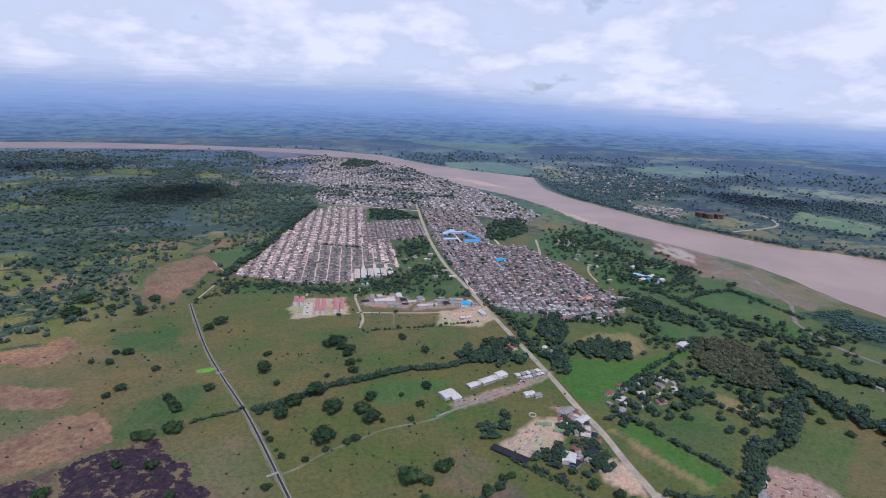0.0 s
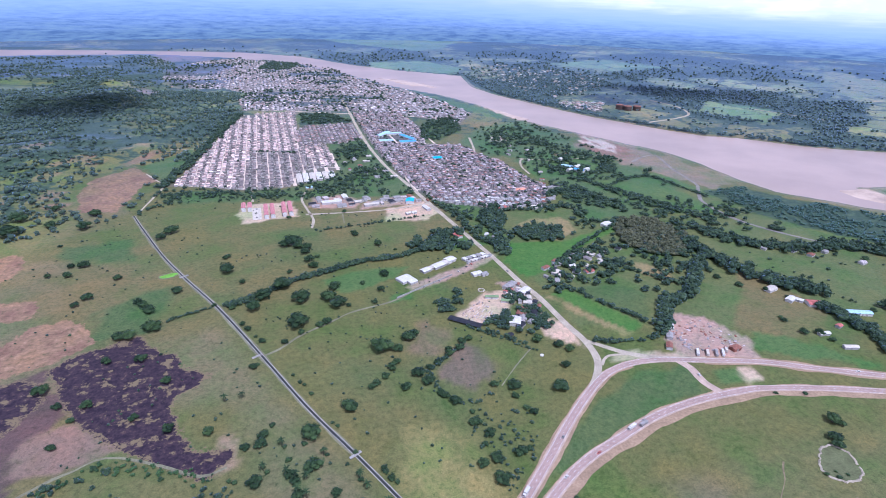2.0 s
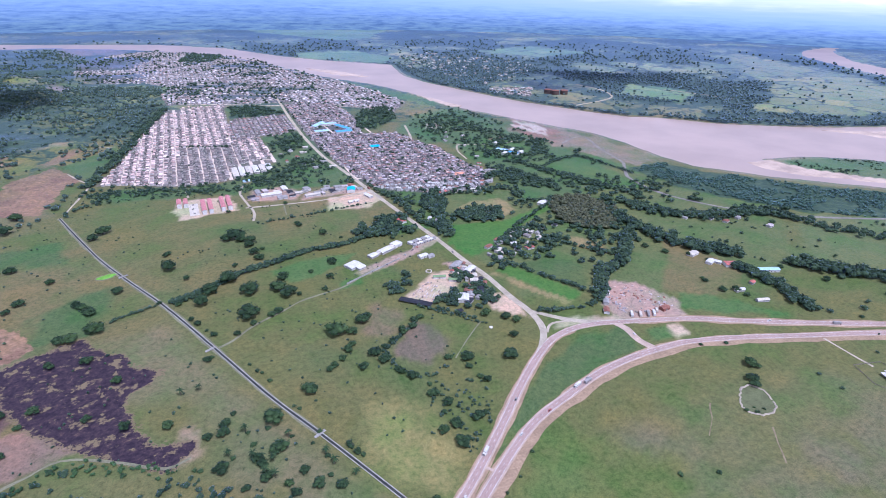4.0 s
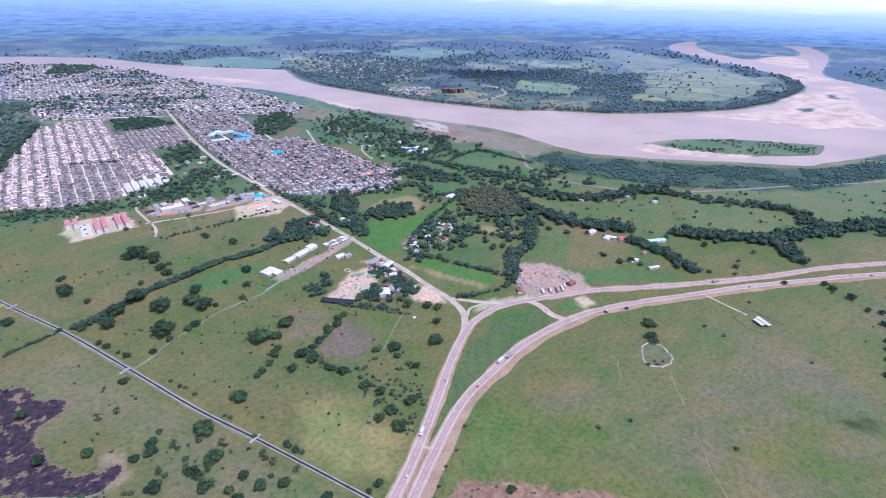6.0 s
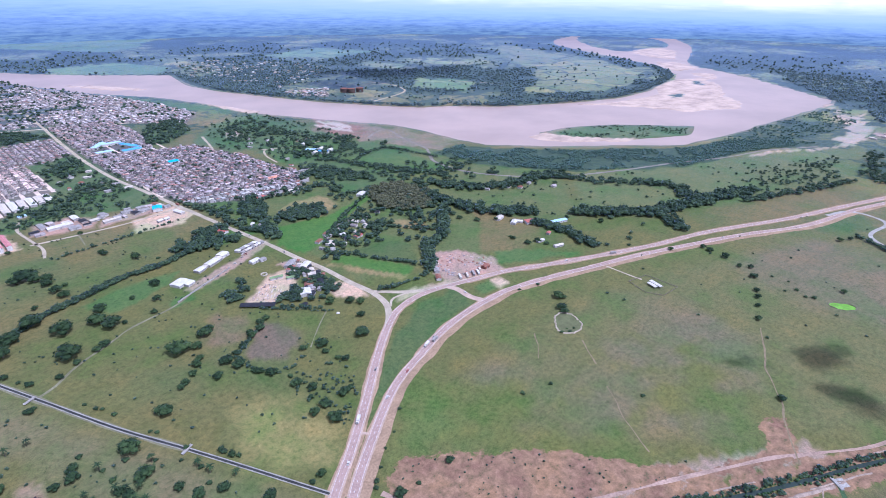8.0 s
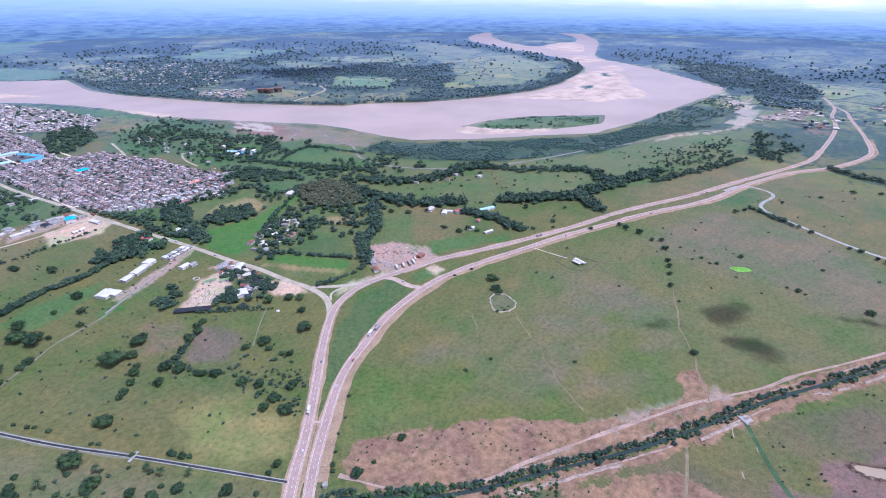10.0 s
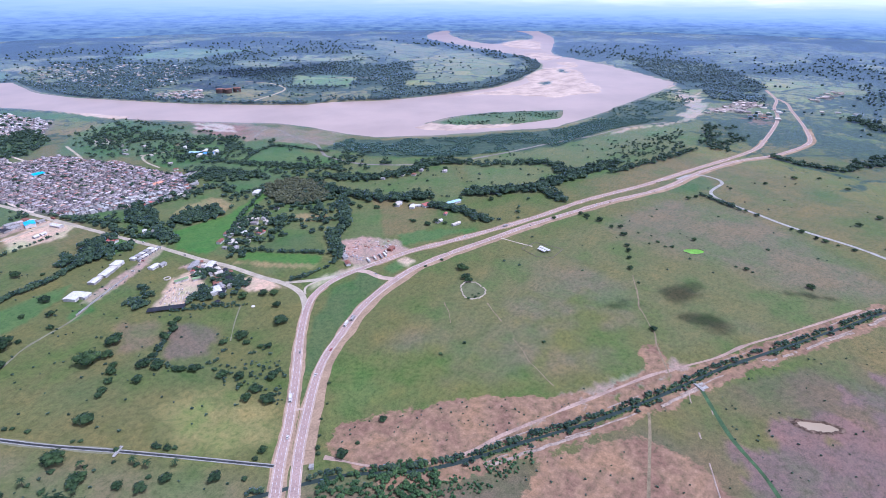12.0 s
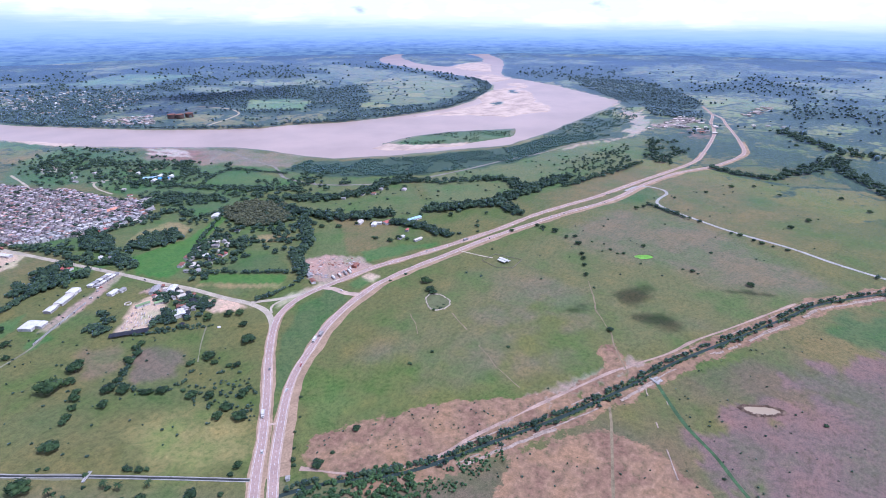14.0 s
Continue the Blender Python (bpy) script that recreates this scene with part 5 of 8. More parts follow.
def scatter(poly, spacing, cover=1.0, size=None):
    """Random places in a polygon, one per spacing x spacing metres, thinned into clumps by cover."""
    o = np.array(poly, float)
    (x0, y0), (x1, y1) = o.min(0), o.max(0)
    n = int((x1 - x0) * (y1 - y0) / spacing**2)
    x, y = rng.uniform(x0, x1, n), rng.uniform(y0, y1, n)
    ok = inside(x, y, o)
    if cover < 1:
        ok &= value_noise(x, y, size or 60, 3, 31.0) < 0.30 + 0.42 * cover
    return x[ok], y[ok]


def along(points, spacing, width):
    p = curve_points(points, spacing)
    n = len(p)
    q = p + rng.normal(size=(n, 2)) * (width * 0.35, width * 0.35)
    return q[:, 0], q[:, 1]


TREES = []
TREES += [(-469, 534, 8), (-452, 560, 10), (-493, 630, 7), (-579, 677, 30), (-486, 696, 21), (-537, 707, 18), (-593, 735, 25), (-490, 750, 18), (-560, 780, 15), (-155, 138, 9), (-173, 161, 16), (-188, 165, 6), (-192, 167, 5), (-165, 171, 6), (-242, 177, 6), (-150, 181, 7), (-294, 195, 7), (-154, 196, 5), (-185, 199, 10), (-173, 200, 14), (-172, 210, 13), (-217, 221, 12), (-335, 222, 9), (-166, 222, 7), (-250, 230, 13), (-282, 248, 10), (-333, 253, 8), (-327, 271, 12), (-351, 272, 11), (-153, 288, 5)]
TREES += [(-373, 295, 19), (-268, 296, 13), (-192, 306, 10), (-188, 310, 7), (-301, 334, 16), (-333, 335, 12), (-165, 344, 9), (-188, 349, 9), (-196, 360, 5), (-206, 375, 8), (-153, 376, 23), (-335, 377, 15), (-326, 377, 16), (-213, 386, 7), (-306, 390, 20), (-205, 418, 19), (-230, 423, 9), (-320, 428, 15), (-153, 430, 24), (-251, 432, 7), (-331, 444, 12), (-197, 444, 21), (-338, 450, 11), (-406, 453, 10), (-178, 466, 23), (-400, 470, 13), (-301, 472, 14), (-227, 485, 9), (-171, 505, 8), (-382, 517, 11)]
TREES += [(-251, 519, 21), (-445, 532, 11), (-260, 559, 9), (-436, 560, 15), (-154, 563, 14), (-258, 564, 9), (-153, 578, 17), (-165, 583, 17), (-185, 591, 17), (-171, 595, 26), (-364, 642, 17), (-355, 661, 19), (-186, 701, 8), (10, 37, 13), (26, 37, 5), (57, 39, 8), (-1, 53, 5), (3, 58, 6), (12, 67, 4), (-51, 77, 6), (26, 81, 4), (-35, 87, 6), (-26, 89, 9), (41, 91, 4), (-64, 94, 12), (60, 111, 5), (-88, 121, 11), (-120, 124, 9), (-104, 127, 14), (-95, 134, 6)]
TREES += [(-125, 134, 9), (11, 135, 17), (-113, 143, 10), (-141, 144, 12), (-68, 146, 6), (-72, 150, 8), (0, 152, 12), (-95, 153, 6), (12, 156, 14), (-75, 157, 7), (-143, 158, 10), (33, 159, 15), (-77, 161, 7), (41, 162, 8), (-148, 165, 10), (-131, 170, 17), (-105, 170, 5), (7, 173, 7), (-98, 181, 6), (-120, 182, 5), (14, 183, 13), (-138, 197, 7), (4, 198, 14), (59, 202, 10), (-133, 205, 22), (54, 209, 8), (5, 212, 7), (-112, 213, 5), (-116, 217, 5), (49, 225, 9)]
TREES += [(-7, 226, 14), (95, 231, 20), (-101, 233, 19), (-15, 236, 9), (52, 239, 18), (-18, 241, 9), (34, 244, 10), (-49, 252, 13), (-80, 258, 9), (-135, 258, 6), (-27, 259, 17), (16, 261, 9), (113, 262, 13), (-75, 263, 10), (-35, 271, 16), (-66, 272, 10), (-142, 272, 5), (-146, 276, 6), (-22, 280, 8), (-59, 284, 13), (127, 287, 13), (-14, 287, 8), (-54, 292, 11), (118, 296, 15), (1, 298, 11), (2, 305, 10), (14, 306, 11), (99, 308, 15), (-50, 314, 16), (-65, 316, 27)]
TREES += [(18, 318, 10), (26, 322, 10), (-37, 331, 20), (-31, 339, 14), (-149, 360, 8), (-130, 372, 9), (-122, 378, 11), (-97, 410, 8), (-109, 412, 21), (-67, 413, 10), (-120, 428, 20), (-57, 442, 13), (-114, 455, 15), (-79, 462, 8), (-50, 481, 18), (-149, 488, 9), (-141, 518, 13), (-147, 538, 16), (-137, 548, 7), (-28, 558, 7), (-51, 578, 17), (-82, 617, 13), (-85, 625, 11), (-97, 716, 10), (286, -298, 6), (173, -234, 4), (334, -92, 9), (424, -42, 5), (241, -12, 5), (189, 51, 5)]
TREES += [(159, 58, 6), (270, 95, 6), (263, 100, 5), (300, 132, 15), (316, 151, 17), (321, 187, 6), (293, 192, 6), (420, 260, 9), (416, 274, 13), (400, 278, 12), (396, 304, 9), (398, 311, 7), (427, 372, 10), (401, 388, 12), (385, 412, 12), (423, 464, 10), (698, -242, 8), (703, -223, 7), (541, -210, 12), (706, -207, 10), (711, -195, 8), (725, -174, 10), (726, -161, 8), (626, -148, 7), (541, -146, 5), (544, -138, 8), (545, -126, 6), (595, -58, 9), (553, -41, 7), (548, -33, 5)]
TREES += [(557, -20, 7), (453, -20, 10), (482, -7, 8), (573, -5, 5), (502, 2, 10), (517, 10, 9), (571, 14, 5), (551, 28, 13), (574, 43, 9), (566, 54, 9), (579, 79, 15), (582, 102, 11), (586, 114, 10), (543, 139, 9), (510, 184, 7), (549, 262, 12), (520, 306, 10), (628, 314, 7), (629, 344, 7), (638, 432, 12), (574, 462, 9), (968, -350, 11), (1027, -308, 11), (859, -262, 14), (806, -239, 11), (991, -209, 9), (1026, -161, 9), (1001, -123, 13), (933, -87, 9), (863, -44, 9)]
TREES += [(781, -8, 9), (763, 0, 11), (1489, -210, 14)]
TREES += [(320, 146, 9), (296, 124, 12), (279, 97, 4), (272, 101, 3.5)]
for tx, ty, td in TREES:
    if inside(np.array([tx]), np.array([ty]), [(-10, 282), (20, 310), (42, 272), (32, 252), (11, 240), (-16, 266)])[0]:
        continue
    tree(tx, ty, td * (1.04 if tx < -100 and ty > 350 else 0.82 if td > 12 else 0.9))



def frond_mesh(seed):
    """One drooping palm frond, 1 long: a folded strip that tapers to its tip."""
    r = np.random.default_rng(seed)
    vs, fs = [], []
    for k in range(6):
        u = k / 5
        z = 0.32 * math.sin(2.0 * u) - 0.62 * u * u
        half = 0.11 * math.sin(math.pi * min(0.12 + 0.86 * u, 1.0)) + 0.01
        sag = 0.55 * half * r.uniform(0.8, 1.3)
        vs += [(u * 0.95, -half, z - sag), (u * 0.95, 0, z), (u * 0.95, half, z - sag)]
    for k in range(5):
        for j in (0, 1):
            fs.append((3 * k + j, 3 * k + j + 1, 3 * k + j + 4, 3 * k + j + 3))
    return mesh_of("frond", vs, fs, MAT_LEAF_ONE)


def palm_trunk():
    """A slender ringed trunk, 1 high, that leans a little."""
    vs, fs = [], []
    for k in range(9):
        u = k / 8
        rad = (0.030 - 0.012 * u) * (1.12 if k % 2 else 0.95)
        vs += [(0.10 * u * u + rad * math.cos(a), rad * math.sin(a), u) for a in np.arange(7) * 2 * math.pi / 7]
    for k in range(8):
        for j in range(7):
            fs.append((7 * k + j, 7 * k + (j + 1) % 7, 7 * k + 7 + (j + 1) % 7, 7 * k + 7 + j))
    return mesh_of("trunk", vs, fs, MAT_BARK)


PALMS = [(-211, 260, 6.5), (-197, 262, 6.0), (-156, 198, 7.0), (-123, 182, 6.5), (-150, 167, 7.5), (-144, 163, 6.5), (-168, 174, 6.0), (-96, 156, 5.5), (-91, 144, 6.0), (-76, 129, 5.5), (-135, 160, 7.0), (-134, 143, 6.5), (-141, 147, 7.5)]
FRONDS, PALM_TRUNK = [frond_mesh(k) for k in range(3)], palm_trunk()
for px, py, high in PALMS:
    ob = thing("palm_tree", px, py, rng.uniform(0, 360), "slender palm tree with a tuft of drooping green fronds", "palm tree", "pasture palms")
    part("trunk", PALM_TRUNK, None, ob).matrix_basis = Matrix.Diagonal((high, high, high, 1))
    for k in range(13):
        f = part("frond", FRONDS[k % 3], None, ob)
        f.matrix_basis = pose(0.10 * high, 0, high, 0, rng.uniform(-38, 18), k * 27.7 + rng.uniform(-9, 9)) @ Matrix.Scale(rng.uniform(3.4, 4.4), 4)

# hedges and belts of trees
for line, spacing, width, lo, hi, label in (
    ([(-243, 423), (-214, 440), (-185, 462), (-153, 487), (-119, 501), (-82, 521), (-27, 533), (8, 549), (53, 564)], 2.1, 5, 7, 11, "dense dark field hedge of mixed trees"),
    ([(-295, 406), (-257, 427)], 2.6, 3, 4, 6, "low dark hedge beside the canal"),
    ([(411, 531), (420, 462), (443, 402), (496, 356)], 1.5, 17.5, 10.5, 17.6, "thick belt of tall dark trees"),
    ([(542, 313), (582, 280), (635, 240), (708, 219), (800, 201), (871, 181)], 1.6, 19, 10.5, 18.7, "thick belt of tall dark trees along a creek"),
    ([(650, 225), (622, 164)], 1.9, 15, 9.45, 15.4, "short belt of dark trees"),
    ([(463, 330), (475, 279), (468, 212)], 1.5, 12.5, 8.4, 14.3, "narrow row of dense dark conifers by the farm"),
    ([(461, 572), (500, 513), (562, 482), (644, 476), (690, 459)], 1.7, 22, 9.45, 16.5, "thick belt of dark trees"),
    ([(400, 775), (423, 735), (455, 671), (508, 611)], 5.0, 7, 7, 12, "broken hedge across a green meadow"),
    ([(366, 965), (400, 990), (456, 1030), (500, 985), (467, 900)], 3.0, 26, 8, 14, "wood round the riverside buildings"),
    ([(680, 450), (715, 387), (791, 300), (790, 250), (751, 240)], 2.5, 25, 8.4, 14.3, "broken belt of dark trees"),
    ([(394, 809), (436, 737), (481, 653)], 4.5, 8, 8, 12, "tree-lined field boundary"),
    ([(825, 162), (916, 135), (1017, 105), (1088, 87)], 2.8, 12.5, 8.4, 13.2, "hedge of dark trees along the road"),
    ([(800, -10), (776, -60), (756, -112)], 3.0, 6, 6, 10, "dark hedge along the gravel farm road"),
    ([(733, -168), (712, -238), (683, -298), (650, -375)], 12.0, 5, 6, 10, "loose trees along the gravel farm road"),
    ([(1142, -52), (1115, -114), (1113, -190), (1165, -207)], 3.1, 12.5, 8.4, 14.3, "dark hedge in open pasture"),
    ([(1165, -207), (1253, -257), (1370, -299), (1239, -320), (1113, -381), (1000, -420)], 3.1, 32.5, 9.45, 16.5, "ragged belt of dark trees"),
    ([(1668, -159), (1550, -247), (1450, -321), (1467, -398)], 3.7, 30, 10.5, 17.6, "far belt of dark trees"),
    ([(384, 455), (350, 410), (326, 383), (290, 362), (270, 345), (245, 305)], 2.2, 12, 9.45, 16.5, "tall tree row beside the scrap yard"),
    ([(245, 300), (215, 295), (185, 292), (160, 300)], 4.0, 6, 5, 9, "roadside hedge of small trees"),
    ([(22, 318), (0, 297), (-25, 273)], 1.9, 3, 3, 5.5, "dense dark hedge beside a fallow field"),
    ([(-25, 273), (-18, 250), (-11, 235), (6, 222), (28, 232)], 3.0, 5, 2.5, 5.5, "hedge of bushes round a fallow field"),
    ([(30, 348), (52, 326), (70, 312), (92, 290)], 3.6, 3, 2.5, 5, "low hedge along the shade house"),
    ([(33, 343), (60, 325), (85, 305)], 4.0, 4, 4, 7, "hedge of low trees"),
    ([(-414, 843), (-300, 838), (-200, 815), (-120, 850), (-70, 905), (-10, 984)], 1.7, 44, 4.5, 9.5, "dense woodland strip at the town edge"),
    ([(-425, 880), (-410, 1080), (-400, 1290), (-385, 1560)], 3.1, 15, 8.4, 14.3, "dark tree line along the town edge"),
    ([(-430, 740), (-400, 790), (-370, 840)], 5.0, 12, 6, 10, "trees at the head of the canal"),
    ([(28, 815), (60, 740), (80, 690), (100, 610), (112, 560)], 4.3, 17.5, 7.35, 13.2, "roadside trees"),
    ([(160, 700), (125, 640), (140, 590)], 2.5, 25, 10.5, 16.5, "cluster of big dark trees"),
    ([(-140, 640), (-60, 660), (30, 680)], 6.0, 4, 4, 8, "thin field hedge"),
    ([(0, 560), (40, 580), (60, 600), (30, 560), (70, 555)], 1.4, 27.5, 9.45, 15.4, "thick clump of dark trees by the road"),
    ([(640, 225), (560, 200), (490, 190)], 40.0, 30, 6, 9, "scattered pasture trees"),
):
    hx, hy = along(line, spacing, width)
    ok = clear_of_roads(hx, hy, 7.0)
    hx, hy = hx[ok], hy[ok]
    grove("tree_line", hx, hy, rng.uniform(lo, hi, len(hx)), MAT_LEAF, label)

gx_, gy_ = along([(-330, 172), (-312, 184), (-290, 194), (-262, 192), (-235, 182), (-205, 170)], 2.0, 9)
grove("bushes", gx_, gy_, rng.uniform(2.0, 5.0, len(gx_)), MAT_LEAF_LUSH, "belt of green bushes along a low ridge", None, "bushes")
# rows on both banks of the stream
for s in (-1, 1):
    sp = curve_points(STREAM, 4.2 if s > 0 else 6.0)
    sn = normals_of(sp)
    q = sp + sn * (s * (4.2 if s > 0 else 5.0) + rng.normal(size=(len(sp), 1)) * 0.9)
    ok = rng.random(len(q)) < (np.where(q[:, 0] > 300, 0.5, 0.85) if s > 0 else 0.16)
    q = q[ok & (line_distance(q[:, 0], q[:, 1], ROADS[1]) > 9) & (line_distance(q[:, 0], q[:, 1], ROADS[0]) > 9)]
    grove("tree_line", q[:, 0], q[:, 1], rng.uniform(4.0, 7.6, len(q)), MAT_LEAF, "row of round dark trees on the stream bank")
sp = curve_points(STREAM, 2.4)
sn = normals_of(sp)
for s in (-1, 1):
    q = sp + sn * (s * 2.7 + rng.normal(size=(len(sp), 1)) * 0.7)
    q = q[(value_noise(q[:, 0], q[:, 1], 30, 3, 5.0 + s) > 0.42) & (q[:, 0] > 8) & (rng.random(len(q)) < 0.8)]
    grove("bushes", q[:, 0], q[:, 1], rng.uniform(1.4, 3.0, len(q)), MAT_LEAF_LUSH, "green bank bushes hanging over the stream", SPECK_CROWNS, "bushes")
gx_, gy_ = scatter([(28, -32), (60, -46), (108, -76), (96, -84), (50, -68), (22, -52)], 2.8, 0.8, 20)
grove("bushes", gx_, gy_, rng.uniform(1.2, 2.8, len(gx_)), MAT_LEAF_LUSH, "lush green reeds and bushes below the stream", SPECK_CROWNS, "bushes")
gx_, gy_ = scatter([(-12, 32), (30, 0), (52, -22), (20, -60), (-40, -40), (-50, 20)], 3.6)
ok = clear_of_roads(gx_, gy_, 8)
grove("thicket", gx_[ok], gy_[ok], rng.uniform(2.6, 6, ok.sum()), MAT_LEAF_LUSH, "lush green thicket where the stream meets the road")

# woods
for poly, spacing, lo, hi, mat, cover, label in (
    ([(359, 632), (409, 615), (425, 548), (380, 482), (340, 485), (314, 525), (322, 581)], 5.5, 8, 13, MAT_LEAF_DRY, 1, "olive-brown plantation grove with feathery crowns"),
    ([(308, 757), (365, 764), (396, 683), (340, 606), (292, 626), (294, 708)], 9.0, 8, 13, MAT_LEAF, 0.5, "dense dark green wood"),
    ([(156, 600), (200, 622), (240, 600), (225, 556), (171, 555)], 6.0, 9, 14, MAT_LEAF, 1, "dense dark wood at the edge of a bright meadow"),
    ([(136, 672), (163, 694), (166, 646), (140, 605), (124, 630)], 7.0, 9, 14, MAT_LEAF, 1, "dark cluster of shade trees"),
    ([(130, 584), (143, 546), (122, 509), (113, 532)], 6.0, 9, 14, MAT_LEAF, 1, "dark shade trees by the road"),
    ([(160, 440), (184, 484), (301, 553), (300, 480), (242, 432), (212, 458), (179, 423), (158, 401)], 9.5, 6, 11, MAT_LEAF, 0.6, "shade trees round the hamlet houses"),
    ([(303, 827), (368, 828), (360, 739), (307, 729), (270, 757)], 10, 8, 13, MAT_LEAF, 0.5, "dense dark green wood"),
    ([(276, 1244), (405, 1345), (440, 1086), (330, 1130), (269, 1089)], 13, 9, 14, MAT_LEAF, 0.7, "trees between the town and the river"),
    ([(400, 1100), (520, 960), (480, 880), (330, 860), (290, 1000)], 17, 9, 14, MAT_LEAF, 0.6, "trees and gardens between town and river"),
    ([(1171, 110), (1385, 138), (1424, 12), (1278, 8), (1112, 14), (1110, 54)], 14, 8, 13, MAT_LEAF, 0.7, "scattered dark trees beside the far bend"),
    ([(1162, 178), (1280, 170), (1081, 98), (825, 162), (850, 198)], 13, 6, 10, MAT_LEAF, 0.7, "rough pasture dotted with trees"),
    ([(880, 200), (1003, 140), (1231, 185), (1037, 263)], 15, 4, 7, MAT_LEAF, 0.8, "orchard-like pasture dotted with small trees"),
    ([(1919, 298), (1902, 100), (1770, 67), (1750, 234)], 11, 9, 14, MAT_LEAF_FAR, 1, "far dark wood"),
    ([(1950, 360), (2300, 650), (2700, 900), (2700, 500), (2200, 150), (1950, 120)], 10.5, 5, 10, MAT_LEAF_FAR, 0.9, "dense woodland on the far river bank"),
    (PLANTATION, 5.1, 3.4, 6.8, MAT_LEAF_PLANT, 0.78, "even dark green plantation on the river flat"),
    (SCRUB_EAST, 10, 4, 8, MAT_LEAF_PLANT, 0.75, "green scrub on the river flat"),
    (ISLAND, 8.5, 2.5, 6, MAT_LEAF, 0.6, "low bushes on the river island"),
    (PARK_A, 10, 8, 13, MAT_LEAF, 1, "dark trees of a town park"),
    (PARK_B, 10, 8, 13, MAT_LEAF, 1, "dark wood inside the town"),
    (PARK_C, 10, 8, 13, MAT_LEAF, 0.8, "dark trees round town gardens"),
    ([(-336, 180), (-309, 190), (-268, 196), (-224, 178), (-173, 150), (-133, 124), (-150, 60), (-300, 110)], 8.0, 3, 7, MAT_LEAF, 0.75, "low green scrub on rough ground"),
    ([(80, 440), (100, 400), (116, 380), (108, 330), (92, 345), (70, 365), (62, 340), (95, 320), (118, 330), (128, 380)], 7.0, 6, 11, MAT_LEAF, 0.9, "dark yard trees among the sheds"),
    ([(96, 374), (124, 374), (126, 328), (103, 334)], 4.8, 6, 10, MAT_LEAF, 1, "dense dark trees in the farmyard"),
    ([(70, 366), (90, 380), (78, 350), (62, 338), (52, 346)], 5.5, 6, 10, MAT_LEAF, 1, "dark trees along the brick yard"),
    ([(85, 402), (100, 412), (104, 392), (92, 384)], 5.0, 6, 9, MAT_LEAF, 0.9, "dark trees between the sheds"),
    ([(20, 430), (40, 425), (36, 395), (10, 400)], 7.0, 6, 11, MAT_LEAF, 0.9, "dark trees beside the brick yard"),
    ([(-5, 410), (25, 400), (30, 380), (5, 375)], 7.0, 6, 10, MAT_LEAF, 0.9, "clump of dark trees at the yard's edge"),
    ([(395, 650), (420, 760), (520, 720), (620, 620), (600, 530), (520, 560), (440, 600)], 17, 8, 13, MAT_LEAF, 0.6, "loose trees in green meadows"),
    ([(340, 500), (395, 480), (420, 540), (410, 440), (330, 400), (300, 420)], 14, 7, 12, MAT_LEAF, 0.7, "garden trees among small fields"),
):
    gx_, gy_ = scatter(poly, spacing, cover)
    ok = clear_of_roads(gx_, gy_, 9)
    gx_, gy_ = gx_[ok], gy_[ok]
    if poly is ISLAND:
        ok = river_distance(gx_, gy_) > 6
        gx_, gy_ = gx_[ok], gy_[ok]
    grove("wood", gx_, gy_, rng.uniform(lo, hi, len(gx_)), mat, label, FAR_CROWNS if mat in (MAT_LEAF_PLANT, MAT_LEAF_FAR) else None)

# loose trees over the gardens and small fields between the town, the hamlet and the river
gx_, gy_ = scatter([(112, 560), (75, 720), (300, 720), (300, 860), (350, 960), (560, 880), (640, 640), (460, 575), (400, 460), (340, 380), (250, 300), (165, 330), (150, 420)], 15, 0.55, 70)
ok = clear_of_roads(gx_, gy_, 10)
for colour_, soft_, ragged_, outline_ in FIELDS:
    if colour_ in (LUSH, BRIGHT, TAN, SAND, PINK_YARD):
        ok &= polygon_distance(gx_, gy_, outline_) > 5
grove("garden_trees", gx_[ok], gy_[ok], rng.uniform(7, 13, ok.sum()), MAT_LEAF, "loose dark trees over gardens and small fields")
for line in ([(146, 415), (172, 416), (236, 325)], [(262, 470), (300, 430), (330, 400)], [(300, 700), (200, 690), (170, 690)], [(345, 614), (250, 540), (182, 474)], [(420, 800), (525, 845), (575, 715)]):
    hx, hy = along(line, 4.5, 4)
    grove("tree_line", hx, hy, rng.uniform(5, 10, len(hx)), MAT_LEAF, "hedge of dark trees round a bright field")

gx_, gy_ = scatter([(-190, 860), (-100, 960), (-130, 1185), (-20, 1230), (20, 850), (40, 790), (-60, 800)], 13, 0.8, 50)
ok = clear_of_roads(gx_, gy_, 9)
grove("garden_trees", gx_[ok], gy_[ok], rng.uniform(5, 11, ok.sum()), MAT_LEAF, "dark trees and gardens between the town's quarters")
gx_, gy_ = scatter([(255, 1300), (430, 1430), (500, 1150), (540, 900), (430, 830), (300, 830), (290, 1000), (225, 1060)], 19, 0.8, 70)
grove("garden_trees", gx_, gy_, rng.uniform(5, 11, len(gx_)), MAT_LEAF, "dark trees scattered over green gardens")
gx_, gy_ = scatter([(-430, 850), (-180, 870), (-100, 960), (-100, 800), (-180, 780), (-280, 800), (-410, 770)], 9, 0.75, 40)
grove("bushes", gx_, gy_, rng.uniform(2.5, 5.5, len(gx_)), MAT_LEAF, "green scrub bushes at the town's edge", None, "bushes")

for poly, spacing in (([(7, 215), (60, 205), (40, 140), (14, 118), (4, 142), (-2, 183)], 6.5),):
    gx_, gy_ = scatter(poly, spacing, 0.8, 22)
    ok = clear_of_roads(gx_, gy_, 9)
    grove("bushes", gx_[ok], gy_[ok], rng.uniform(1.8, 5.0, ok.sum()), MAT_LEAF, "dark bushes and saplings over rough grass", None, "bushes")

